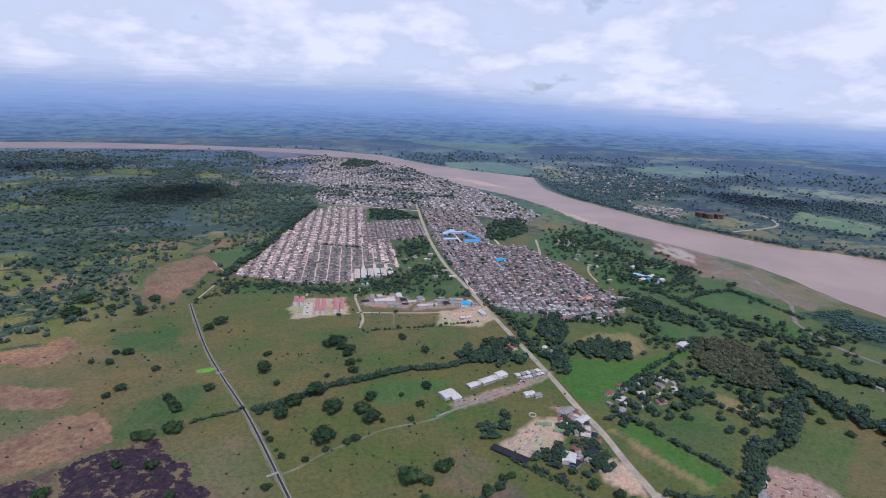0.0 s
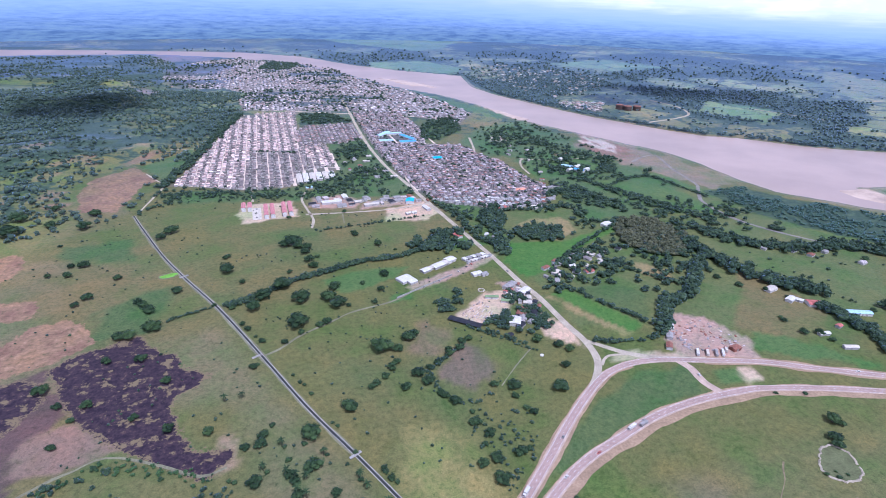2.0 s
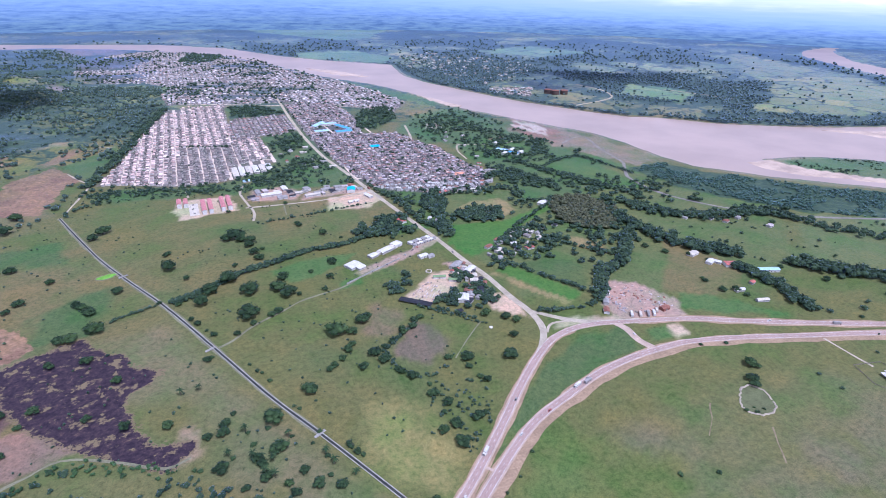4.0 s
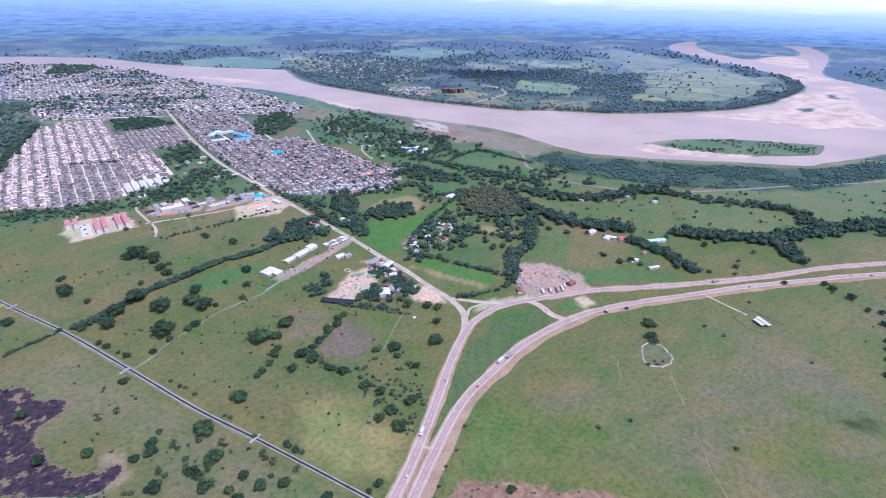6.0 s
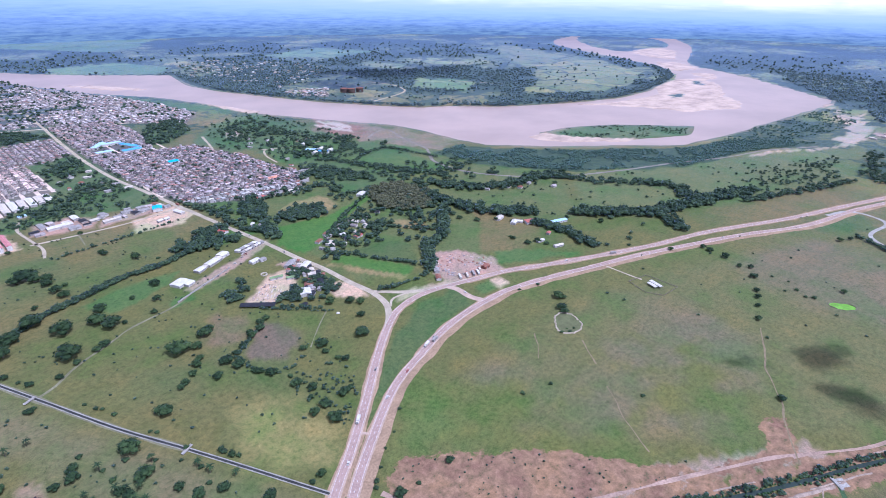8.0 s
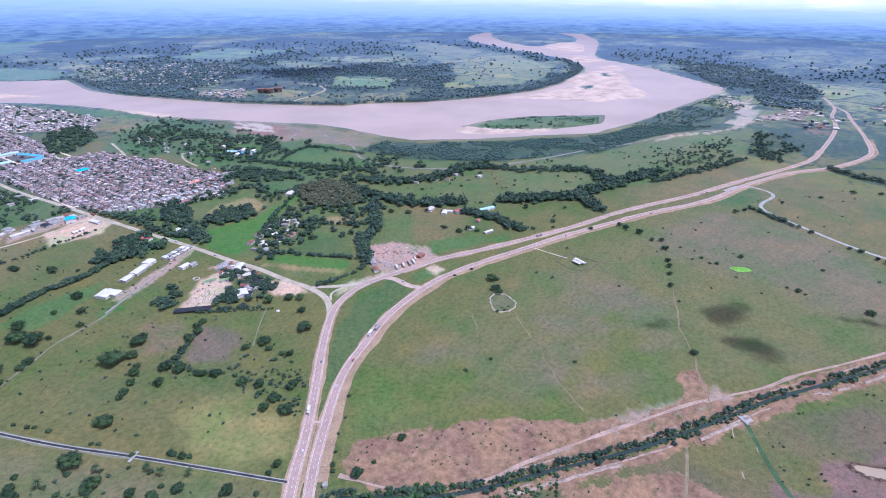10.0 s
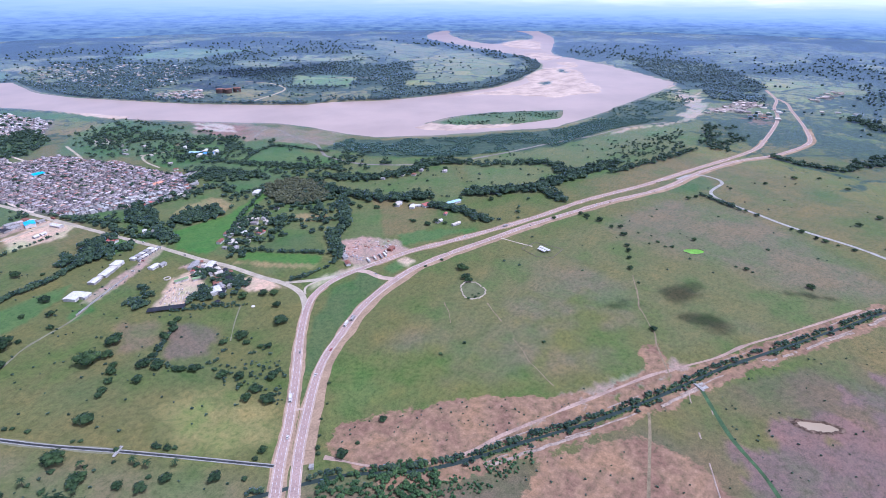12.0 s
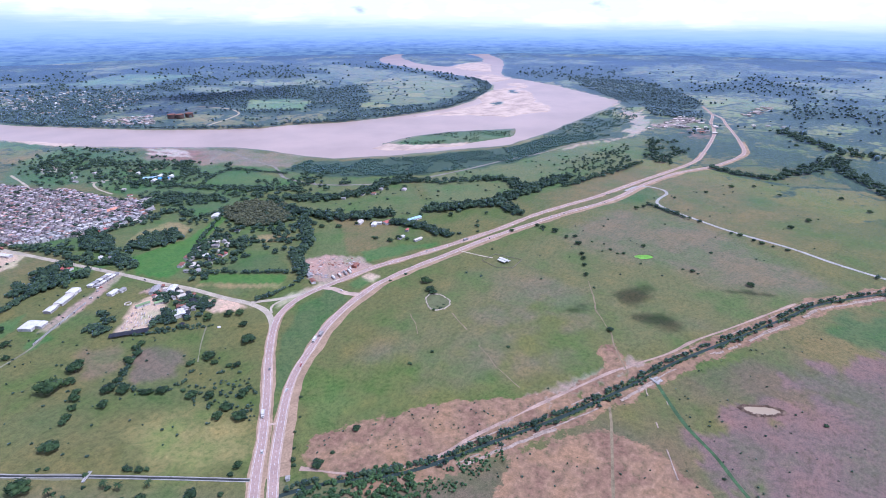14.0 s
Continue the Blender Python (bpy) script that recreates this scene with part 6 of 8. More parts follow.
# trees and thickets over the rough grazing west of the canal
gx_, gy_ = scatter([(-440, 800), (-430, 1000), (-470, 1190), (-640, 1260), (-900, 1250), (-760, 700), (-560, 560), (-470, 640)], 17, 0.72, 80)
ok = ~inside(gx_, gy_, [(-558, 855), (-565, 936), (-533, 987), (-515, 1033), (-442, 923), (-462, 908), (-462, 761), (-520, 767)]) & ~inside(gx_, gy_, [(-502, 1028), (-435, 1179), (-406, 1079), (-428, 913)])
grove("wood", gx_[ok], gy_[ok], 4 + 9 * rng.random(ok.sum()) ** 1.5, MAT_LEAF_HILL, "loose trees and thickets on rough grazing land")
# small bushes sprinkled over the pastures
gx_, gy_ = scatter([(-420, 860), (-60, 900), (90, 600), (140, 330), (60, 180), (-60, 80), (-330, 190), (-620, 480)], 26, 0.75, 90)
ok = clear_of_roads(gx_, gy_, 10)
gx_, gy_ = gx_[ok], gy_[ok]
grove("bushes", gx_, gy_, rng.uniform(1.6, 3.6, len(gx_)), MAT_LEAF, "small dark bushes sprinkled over pasture", None, "bushes")
gx_, gy_ = scatter([(60, -60), (500, -290), (640, -480), (100, -420), (-80, -160)], 22, 0.6, 60)
grove("bushes", gx_, gy_, rng.uniform(1.2, 2.6, len(gx_)), MAT_LEAF, "tiny shrubs on dry ground", None, "bushes")
gx_, gy_ = scatter([(20, 60), (90, 30), (200, -70), (260, -115), (110, -50), (10, 40)], 9, 0.6, 30)
grove("bushes", gx_, gy_, rng.uniform(1.0, 2.4, len(gx_)), MAT_LEAF, "dark weeds on bare pink soil", None, "bushes")
gx_, gy_ = scatter([(300, 200), (1000, 60), (1150, -260), (700, -300), (300, 100)], 60, 0.9, 90)
grove("bushes", gx_, gy_, rng.uniform(2.0, 4.5, len(gx_)), MAT_LEAF, "lone bushes in open pasture", None, "bushes")
gx_, gy_ = scatter([(430, 330), (900, 230), (1150, 120), (1200, 200), (700, 440), (500, 520)], 34, 0.9, 90)
grove("bushes", gx_, gy_, rng.uniform(3.0, 7.0, len(gx_)), MAT_LEAF, "lone trees in green meadow", None, "bushes")

# wooded hills in the west
gx_, gy_ = scatter([(-430, 880), (-380, 1620), (-640, 2050), (-900, 2900), (-1100, 3250), (-2700, 2900), (-2300, 1500), (-620, 500)], 15)
dens = value_noise(gx_, gy_, 210, 4, 15.0) * 0.65 + value_noise(gx_, gy_, 60, 3, 25.0) * 0.35
keep = rng.random(len(gx_)) < np.clip((dens - 0.44) / 0.12, 0.07, 0.9)
for p_ in ([(-2070, 2558), (-1855, 2989), (-1328, 2188), (-1519, 2014)], [(-983, 1720), (-1092, 1998), (-828, 1963), (-685, 1567), (-760, 1482)], [(-584, 1359), (-669, 1656), (-430, 1892), (-400, 1443), (-420, 1157), (-440, 1069)],
           [(-590, 2048), (-497, 2033), (-414, 1940), (-400, 1700), (-600, 1750)]):
    keep |= (polygon_distance(gx_, gy_, p_) < 20) & (rng.random(len(gx_)) < 0.85)
keep &= ~inside(gx_, gy_, [(-558, 855), (-565, 936), (-533, 987), (-515, 1033), (-442, 923), (-462, 908), (-462, 761), (-520, 767)]) | (rng.random(len(gx_)) < 0.12)
keep &= ~inside(gx_, gy_, TOWN_OLD)
gx_, gy_ = gx_[keep], gy_[keep]
hx, hy = scatter([(-1150, 1150), (-1250, 2050), (-720, 2080), (-430, 1930), (-400, 1200), (-480, 1180), (-620, 1280)], 9, 0.62, 170)
ok = ~inside(hx, hy, TOWN_OLD) & (polygon_distance(hx, hy, [(-790, 1930), (-786, 2040), (-705, 1920), (-712, 1850)]) > 5)
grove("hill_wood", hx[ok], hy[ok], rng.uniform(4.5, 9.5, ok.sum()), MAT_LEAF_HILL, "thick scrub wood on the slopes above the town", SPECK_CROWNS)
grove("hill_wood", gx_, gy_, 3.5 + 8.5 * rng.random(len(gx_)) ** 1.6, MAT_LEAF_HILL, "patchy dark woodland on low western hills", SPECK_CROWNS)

# country beyond the river
for lo_, hi_, spacing, size_lo, size_hi in ((0, 1500, 14, 5, 12), (1500, 3500, 25, 8, 17)):
    gx_, gy_ = scatter([(-3800, 4400), (-3800, 2900), (-600, 3400), (460, 2300), (500, 1800), (1000, 1100), (1600, 900), (2200, 1100), (3000, 2300), (4300, 3600), (3000, 4400)], spacing)
    rd = np.hypot(gx_ - 700, gy_ - 1000)
    dens = value_noise(gx_, gy_, 300, 5, 6.0)
    keep = (rd > lo_) & (rd < hi_) & (rng.random(len(gx_)) < np.clip((dens - 0.46) / 0.10, 0.05, 0.8))
    edge = river_distance(gx_, gy_)
    keep |= (np.abs(value_noise(gx_, gy_, 420, 3, 44.0) - 0.5) < 0.011) & (rd > lo_) & (rd < hi_)
    keep |= (edge < 55) & (rd < hi_) & (rd >= lo_) & (rng.random(len(gx_)) < 0.9)
    for far_meadow in FAR_MEADOWS:
        keep &= ~inside(gx_, gy_, far_meadow) | (rng.random(len(gx_)) < 0.05)
    keep |= inside(gx_, gy_, VILLAGE) & (rd > lo_) & (rd < hi_) & (rng.random(len(gx_)) < 0.55)
    keep &= (edge > 12) & (~inside(gx_, gy_, PENINSULA) | (edge < 40) | (rng.random(len(gx_)) < 0.05)) & (~inside(gx_, gy_, VILLAGE) | (rng.random(len(gx_)) < 0.85))
    keep &= ~inside(gx_, gy_, FAR_MEADOWS[0]) & (rng.random(len(gx_)) < np.clip((4000 - np.hypot(gx_ + 100, gy_ + 150)) / 1500, 0, 1))
    gx_, gy_ = gx_[keep], gy_[keep]
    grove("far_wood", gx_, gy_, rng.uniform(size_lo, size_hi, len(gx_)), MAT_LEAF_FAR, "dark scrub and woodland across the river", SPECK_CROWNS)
gx_, gy_ = scatter([(1400, -500), (1500, 60), (1950, 100), (2350, 700), (2640, 1180), (3300, 1560), (4550, 2500), (4600, -900), (1800, -1200)], 25)
dens = value_noise(gx_, gy_, 300, 5, 6.0)
keep = rng.random(len(gx_)) < np.clip((dens - 0.44) / 0.12, 0.06, 0.85)
keep |= np.abs(value_noise(gx_, gy_, 380, 3, 44.0) - 0.5) < 0.016
keep &= (river_distance(gx_, gy_) > 20) & clear_of_roads(gx_, gy_, 14)
keep &= rng.random(len(gx_)) < np.clip((3700 - np.hypot(gx_ + 100, gy_ + 150)) / 1500, 0, 1)
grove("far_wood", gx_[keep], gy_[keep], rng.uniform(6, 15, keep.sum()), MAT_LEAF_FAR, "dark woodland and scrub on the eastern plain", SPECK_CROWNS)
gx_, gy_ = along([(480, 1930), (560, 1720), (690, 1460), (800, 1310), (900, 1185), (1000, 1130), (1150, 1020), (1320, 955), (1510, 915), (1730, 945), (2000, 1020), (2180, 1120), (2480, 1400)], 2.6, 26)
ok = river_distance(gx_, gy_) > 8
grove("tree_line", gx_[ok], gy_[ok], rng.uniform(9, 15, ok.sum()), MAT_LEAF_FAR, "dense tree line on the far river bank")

# ---- the town ----
STREET = np.array((-0.12, 0.993))
CROSS = np.array((0.96, -0.28))


# annex roof tints, kept dark to stand in for shadow gaps between houses
BACK_SHADE = [(0.10, 0.085, 0.085), (0.16, 0.135, 0.13), (0.22, 0.18, 0.165), (0.08, 0.07, 0.072), (0.30, 0.26, 0.245)]


def rows_of_houses(poly, pitch, lot, depth, gap_chance, tints, shift=0.0, wild=0.0, block=95.0):
    """Back-to-back rows along parallel streets: arrays of x, y, width, depth, height, tint."""
    o = np.array(poly, float)
    c = o.mean(0)
    inv = np.linalg.inv(np.stack([STREET, CROSS], 1))
    uv = (o - c) @ inv.T
    out = []
    (u0, v0), (u1, v1) = uv.min(0), uv.max(0)
    v = v0 + shift
    while v < v1:
        for side in (-1, 1):
            u = u0 + rng.uniform(0, lot)
            while u < u1:
                w = lot * rng.uniform(0.8, 1.25)
                if (u - u0) % block > block - 6:
                    u += 6
                p = c + STREET * u + CROSS * (v + side * (depth * 0.5 + 0.2))
                if rng.random() > gap_chance:
                    # the house at the street and, on most lots, a lower annex in the yard behind
                    jx, jy = rng.normal(size=2) * wild
                    front = depth * rng.uniform(0.45, 0.68)
                    q = p + CROSS * side * (depth - front) * 0.5
                    out.append((q[0] + jx, q[1] + jy, w * 0.95, front, rng.uniform(2.6, 3.6) + (2.6 if rng.random() < 0.07 else 0), *tints[int(rng.integers(len(tints)))]))
                    if rng.random() < 0.72:
                        back = (depth - front) * rng.uniform(0.55, 0.95)
                        q = p - CROSS * side * (depth - back) * 0.5 + STREET * rng.uniform(-0.2, 0.2) * w
                        out.append((q[0] + jx, q[1] + jy, w * rng.uniform(0.5, 0.9), back, rng.uniform(2.2, 2.9), *BACK_SHADE[int(rng.integers(5))]))
                u += w
        v += pitch
    a = np.array(out)
    return a[inside(a[:, 0], a[:, 1], o)]


PALE = [(0.570, 0.447, 0.399), (0.460, 0.353, 0.311), (0.644, 0.533, 0.487), (0.331, 0.249, 0.223), (0.515, 0.387, 0.336), (0.405, 0.335, 0.319), (0.184, 0.146, 0.139), (0.681, 0.585, 0.538)]
MIXED = [(0.336, 0.304, 0.304), (0.208, 0.184, 0.188), (0.448, 0.416, 0.416), (0.104, 0.096, 0.100), (0.288, 0.216, 0.196), (0.528, 0.504, 0.504), (0.160, 0.144, 0.152), (0.272, 0.240, 0.240), (0.576, 0.552, 0.552), (0.320, 0.168, 0.136), (0.56, 0.44, 0.35), (0.46, 0.30, 0.24)]
OLD = MIXED + [(0.78, 0.77, 0.78), (0.72, 0.72, 0.74), (0.66, 0.63, 0.62), (0.58, 0.55, 0.55), (0.70, 0.68, 0.68), (0.46, 0.42, 0.42), (0.54, 0.50, 0.48)]
houses = [rows_of_houses(TOWN_WEST, 25.0, 5.6, 10.2, 0.10, PALE, 0.0, 0.7),
          rows_of_houses(TOWN_MID, 25.0, 5.4, 10.0, 0.14, MIXED, 4),
          rows_of_houses(TOWN_EAST, 24.5, 5.6, 10.5, 0.12, MIXED, 7, 1.0),
          rows_of_houses(TOWN_OLD, 30.0, 8.2, 12.0, 0.22, OLD, 3, 2.4)]
houses = np.concatenate(houses)
houses[:, 5:8] *= (1.08, 0.99, 1.0)
mauve = inside(houses[:, 0], houses[:, 1], TOWN_EAST) | inside(houses[:, 0], houses[:, 1], TOWN_MID)
houses[mauve, 5:8] *= (0.86, 0.82, 0.85)
pale = inside(houses[:, 0], houses[:, 1], TOWN_WEST)
houses[pale, 5:8] *= (1.16, 1.13, 1.10)
ok = np.ones(len(houses), bool)
for p_ in (PARK_A, PARK_B, PARK_C):
    ok &= ~inside(houses[:, 0], houses[:, 1], p_)
ok &= line_distance(houses[:, 0], houses[:, 1], ROAD_TOWN) > 9
# greyer, darker roofs in the rows beside the warehouses
grey = inside(houses[:, 0], houses[:, 1], [(-300, 830), (-290, 1120), (-190, 1120), (-140, 980), (-180, 850)])
houses[grey, 5:8] = houses[grey, 5:8] * 0.35 + 0.06
ok &= polygon_distance(houses[:, 0], houses[:, 1], [(-10, 1215), (33, 1300), (95, 1190), (45, 1160)]) > 3
ok &= polygon_distance(houses[:, 0], houses[:, 1], [(-192, 860), (-175, 960), (-110, 1000), (-90, 960)]) > 3
ok &= river_distance(houses[:, 0], houses[:, 1]) > 25
ok &= ~inside(houses[:, 0], houses[:, 1], TIP_WOOD)
ok &= ~((value_noise(houses[:, 0], houses[:, 1], 130, 3, 19.0) < 0.33) & (houses[:, 1] > 1500))
houses = houses[ok]
order = np.argsort(np.hypot(houses[:, 0] - 60, houses[:, 1] - 250))
houses = houses[order]

HOUSE_ROOFS = [surface("house_roof", tint, 0.25, 0.4, 1.5, 0.75, 0, 0, 0.35) for tint in ((0.28, 0.25, 0.24), (0.15, 0.13, 0.13), (0.48, 0.45, 0.44), (0.28, 0.16, 0.13), (0.52, 0.47, 0.42))]


def house_kinds():
    """Small town houses 1 wide and 1 deep, to be scaled: the wall mesh and roof meshes."""
    kinds = []
    for k in range(5):
        rise = (0.5, 0.7, 0.35, 0.9, 0.45)[k]
        wm = bpy.data.meshes.new("wall")
        b = gable_walls(6.2, 9.4, 3.0, rise)
        b.to_mesh(wm)
        b.free()
        wm.materials.append(MAT_WALL)
        rm = bpy.data.meshes.new("roof")
        b = prism_roof(6.2, 9.4, 3.0, rise, 0.2, 0.12)
        b.to_mesh(rm)
        b.free()
        rm.materials.append(HOUSE_ROOFS[k])
        dm = bpy.data.meshes.new("door")
        b = box_mesh(-0.5, 0.5, -4.78, -4.68, 0, 2.1)
        b.to_mesh(dm)
        b.free()
        dm.materials.append(MAT_GREY)
        kinds.append((wm, rm, dm))
    return kinds


KINDS = house_kinds()
HOUSE_LABELS = ("grey-roofed low town house in a terrace row", "dark-roofed low town house in a terrace row", "pale-roofed low town house in a terrace row", "rusty red-roofed low town house in a row", "cream-roofed low town house in a terrace row")
TOWN_TURN = math.degrees(math.atan2(STREET[1], STREET[0]))
for hx, hy, hw, hd, hh, *tint in houses[:180]:
    k = 4 if hx < -95 and rng.random() < 0.7 else int(rng.integers(5))
    ob = thing("house", hx, hy, TOWN_TURN + (180 if rng.random() < 0.5 else 0), HOUSE_LABELS[k], "house", "town houses")
    s = Matrix.Diagonal((hw / 6.2, hd / 9.4, hh / 3.0, 1))
    for name, me in zip(("wall", "roof", "door"), KINDS[k]):
        p = part(name, me, None, ob)
        p.matrix_basis = s


def town_mass(a, name, label):
    """All further houses as one mesh of gabled blocks with tinted roofs."""
    n = len(a)
    ux, uy = STREET / np.linalg.norm(STREET)
    w, d, h = a[:, 2] / 2, a[:, 3] / 2, a[:, 4]
    rise = rng.uniform(0.2, 1.0, n)
    loc = [(-1, -1, 0), (1, -1, 0), (1, 1, 0), (-1, 1, 0), (-1, -1, 1), (1, -1, 1), (1, 1, 1), (-1, 1, 1), (-1, 0, 2), (1, 0, 2)]
    v = np.zeros((n, 18, 3))
    wall = [0, 1, 2, 3, 4, 5, 6, 7, 8, 9]
    for i, k in enumerate(wall + [4, 5, 6, 7, 8, 9, 8, 9]):
        sx, sy, lev = loc[k]
        over = 1.04 if i > 9 else 1.0
        lx, ly = sx * w * over, sy * d * over
        v[:, i, 0] = a[:, 0] + lx * ux - ly * uy
        v[:, i, 1] = a[:, 1] + lx * uy + ly * ux
        v[:, i, 2] = (0 if lev == 0 else h if lev == 1 else h + rise) + (0.12 if i > 9 else 0)
    f = [(0, 1, 5, 4), (2, 3, 7, 6), (1, 2, 6, 5), (3, 0, 4, 7), (10, 11, 15, 14), (12, 13, 16, 17), (5, 6, 9, 9), (4, 7, 8, 8)]
    quads = np.array(f[:6])
    tris = np.array([(5, 6, 9), (7, 4, 8)])
    faces = np.concatenate([np.concatenate([quads[:, [0, 1, 2]], quads[:, [0, 2, 3]]]), tris])
    faces = (faces[None] + (np.arange(n) * 18)[:, None, None]).reshape(-1, 3)
    col = np.zeros((n, 18, 3))
    tint = a[:, 5:8]
    wallc = np.array((0.50, 0.45, 0.42)) * rng.uniform(0.6, 1.3, (n, 1))
    col[:, :10], col[:, 10:] = wallc[:, None], (tint * rng.uniform(0.50, 1.38, (n, 1)))[:, None]
    ob = part(name, mesh_of(name, v.reshape(-1, 3), faces, MAT_ROOF, False, col.reshape(-1, 3)), None)
    tagged(ob, label, "houses", "", "stuff")


town_mass(houses[180:], "town_houses", "dense rows of low town houses with pale and grey roofs")
# streets between the rows
for poly, pitch, shift, width in ((TOWN_WEST, 25.0, 0, 7.0), (TOWN_EAST, 49.0, 7, 5.0)):
    o = np.array(poly, float)
    c = o.mean(0)
    uv = (o - c) @ np.linalg.inv(np.stack([STREET, CROSS], 1)).T
    v = uv[:, 1].min() + shift + pitch / (2 if pitch < 40 else 4)
    while v < uv[:, 1].max():
        u = np.arange(uv[:, 0].min(), uv[:, 0].max(), 4.0)
        p = c + STREET * u[:, None] + CROSS * v
        p = p[inside(p[:, 0], p[:, 1], o)]
        if len(p) > 6:
            strip("street", [p[0], p[len(p) // 2], p[-1]], width, 0.11, MAT_STREET, step=15, label="pale dusty straight town street", category="street")
        v += pitch
# cross streets in the gaps between the blocks
for poly, width in ((TOWN_WEST, 4.5), (TOWN_EAST, 5.0), (TOWN_OLD, 7.0)):
    o = np.array(poly, float)
    c = o.mean(0)
    uv = (o - c) @ np.linalg.inv(np.stack([STREET, CROSS], 1)).T
    u = uv[:, 0].min() + 91.0
    while u < uv[:, 0].max():
        v = np.arange(uv[:, 1].min(), uv[:, 1].max(), 4.0)
        p = c + STREET * u + CROSS * v[:, None]
        p = p[inside(p[:, 0], p[:, 1], o)]
        for park in (PARK_A, PARK_B, PARK_C):
            p = p[~inside(p[:, 0], p[:, 1], park)]
        if len(p) > 6:
            strip("street", [p[0], p[len(p) // 2], p[-1]], width, 0.13, MAT_STREET, step=15, label="pale dusty cross street between house blocks", category="street")
        u += 95.0
# trees in the town
gx_, gy_ = scatter(TIP_WOOD, 12)
grove("wood", gx_, gy_, rng.uniform(9, 14, len(gx_)), MAT_LEAF, "dark wood at the river end of the old town", FAR_CROWNS)
gx_, gy_ = scatter(TOWN_OLD, 19)
keep = rng.random(len(gx_)) < np.clip((0.62 - value_noise(gx_, gy_, 130, 3, 19.0)) / 0.2, 0.1, 1)
grove("town_trees", gx_[keep], gy_[keep], rng.uniform(7, 13, keep.sum()), MAT_LEAF, "dark trees among the old town houses", FAR_CROWNS)
gx_, gy_ = scatter(TOWN_EAST, 17, 0.8)
grove("town_trees", gx_, gy_, rng.uniform(4.5, 9, len(gx_)), MAT_LEAF, "dark yard trees among town houses")
gx_, gy_ = scatter(TOWN_WEST, 44)
grove("town_trees", gx_, gy_, rng.uniform(4, 7, len(gx_)), MAT_LEAF, "small street trees between terraces")
gx_, gy_ = along([(-300, 1130), (-195, 1100)], 6, 6)
grove("town_trees", gx_, gy_, rng.uniform(6, 9, len(gx_)), MAT_LEAF, "row of trees across the terraces")
# the village over the river
far_a = rows_of_houses(VILLAGE, 44, 12, 13, 0.88, OLD[8:9] + OLD[10:], 0, 12)
far_b = rows_of_houses([(660, 1720), (830, 1690), (740, 1520), (655, 1600)], 30, 12, 12, 0.35, [(0.5, 0.4, 0.36), (0.45, 0.28, 0.24), (0.62, 0.6, 0.6)], 0, 5)
far_c = rows_of_houses([(1500, 180), (1780, 140), (1760, 60), (1600, 90)], 26, 10, 12, 0.45, PALE, 0, 6)
far_d = rows_of_houses([(1900, -20), (2150, -60), (2150, -110), (1900, -60)], 26, 12, 14, 0.5, PALE, 0, 6)
town_mass(np.concatenate([far_a, far_b, far_c, far_d]), "village_houses", "scattered pale village houses among trees")

# ---- larger buildings, one by one ----
# red-roofed apartment rows beside the town
for ax, ay, label in ((-263, 752, "unfinished"), (-253, 752, ""), (-224, 728, ""), (-214, 730, ""), (-196, 735, ""), (-186, 738, "")):
    ln = 26 if ax < -240 else 52
    ob = thing("apartment_row", ax, ay, 98, "two-storey white apartment terrace with a red tiled roof", "building", "apartment rows")
    part("wall", gable_walls(ln, 6.4, 7.0, 1.2), MAT_WHITE, ob)
    part("roof", prism_roof(ln, 6.4, 7.0, 1.2, 0.4, 0.15), MAT_PINK, ob)
    for k in range(int(ln / 6.5)):
        u = -ln / 2 + 6.5 * (k + 0.5)
        for z0 in (1.0, 3.7):
            for s in (-1, 1):
                part("window", box_mesh(u - 0.7, u + 0.7, s * 3.2 - 0.05, s * 3.2 + 0.05, z0, z0 + 1.2), MAT_GLASS, ob)
        part("party_wall", box_mesh(u + 3.15, u + 3.35, -3.5, 3.5, 0, 7.3), MAT_WHITE, ob)
ob = thing("sports_court", -239, 728, 98, "pale cream concrete sports court between apartment rows", "court")
part("slab", box_mesh(-27, 27, -7, 7, 0.05, 0.35), MAT_CREAM, ob)
for s in (-20, 20):
    part("goal", box_mesh(s - 0.6, s + 0.6, -1.6, 1.6, 0.35, 2.4), MAT_GREY, ob)
# long pale roofs at the town's corner
for k in range(6):
    p = np.array((-180, 905)) + CROSS * (k * 14.0) + STREET * (k * 8)
    building("warehouse", p[0], p[1], TOWN_TURN, 56 - 3 * k, 10, 3.6, 1.0, MAT_WALL, (MAT_CREAM, MAT_WHITE)[k % 2], "long low pale-roofed warehouse in a row", "long warehouses", 4, 2)
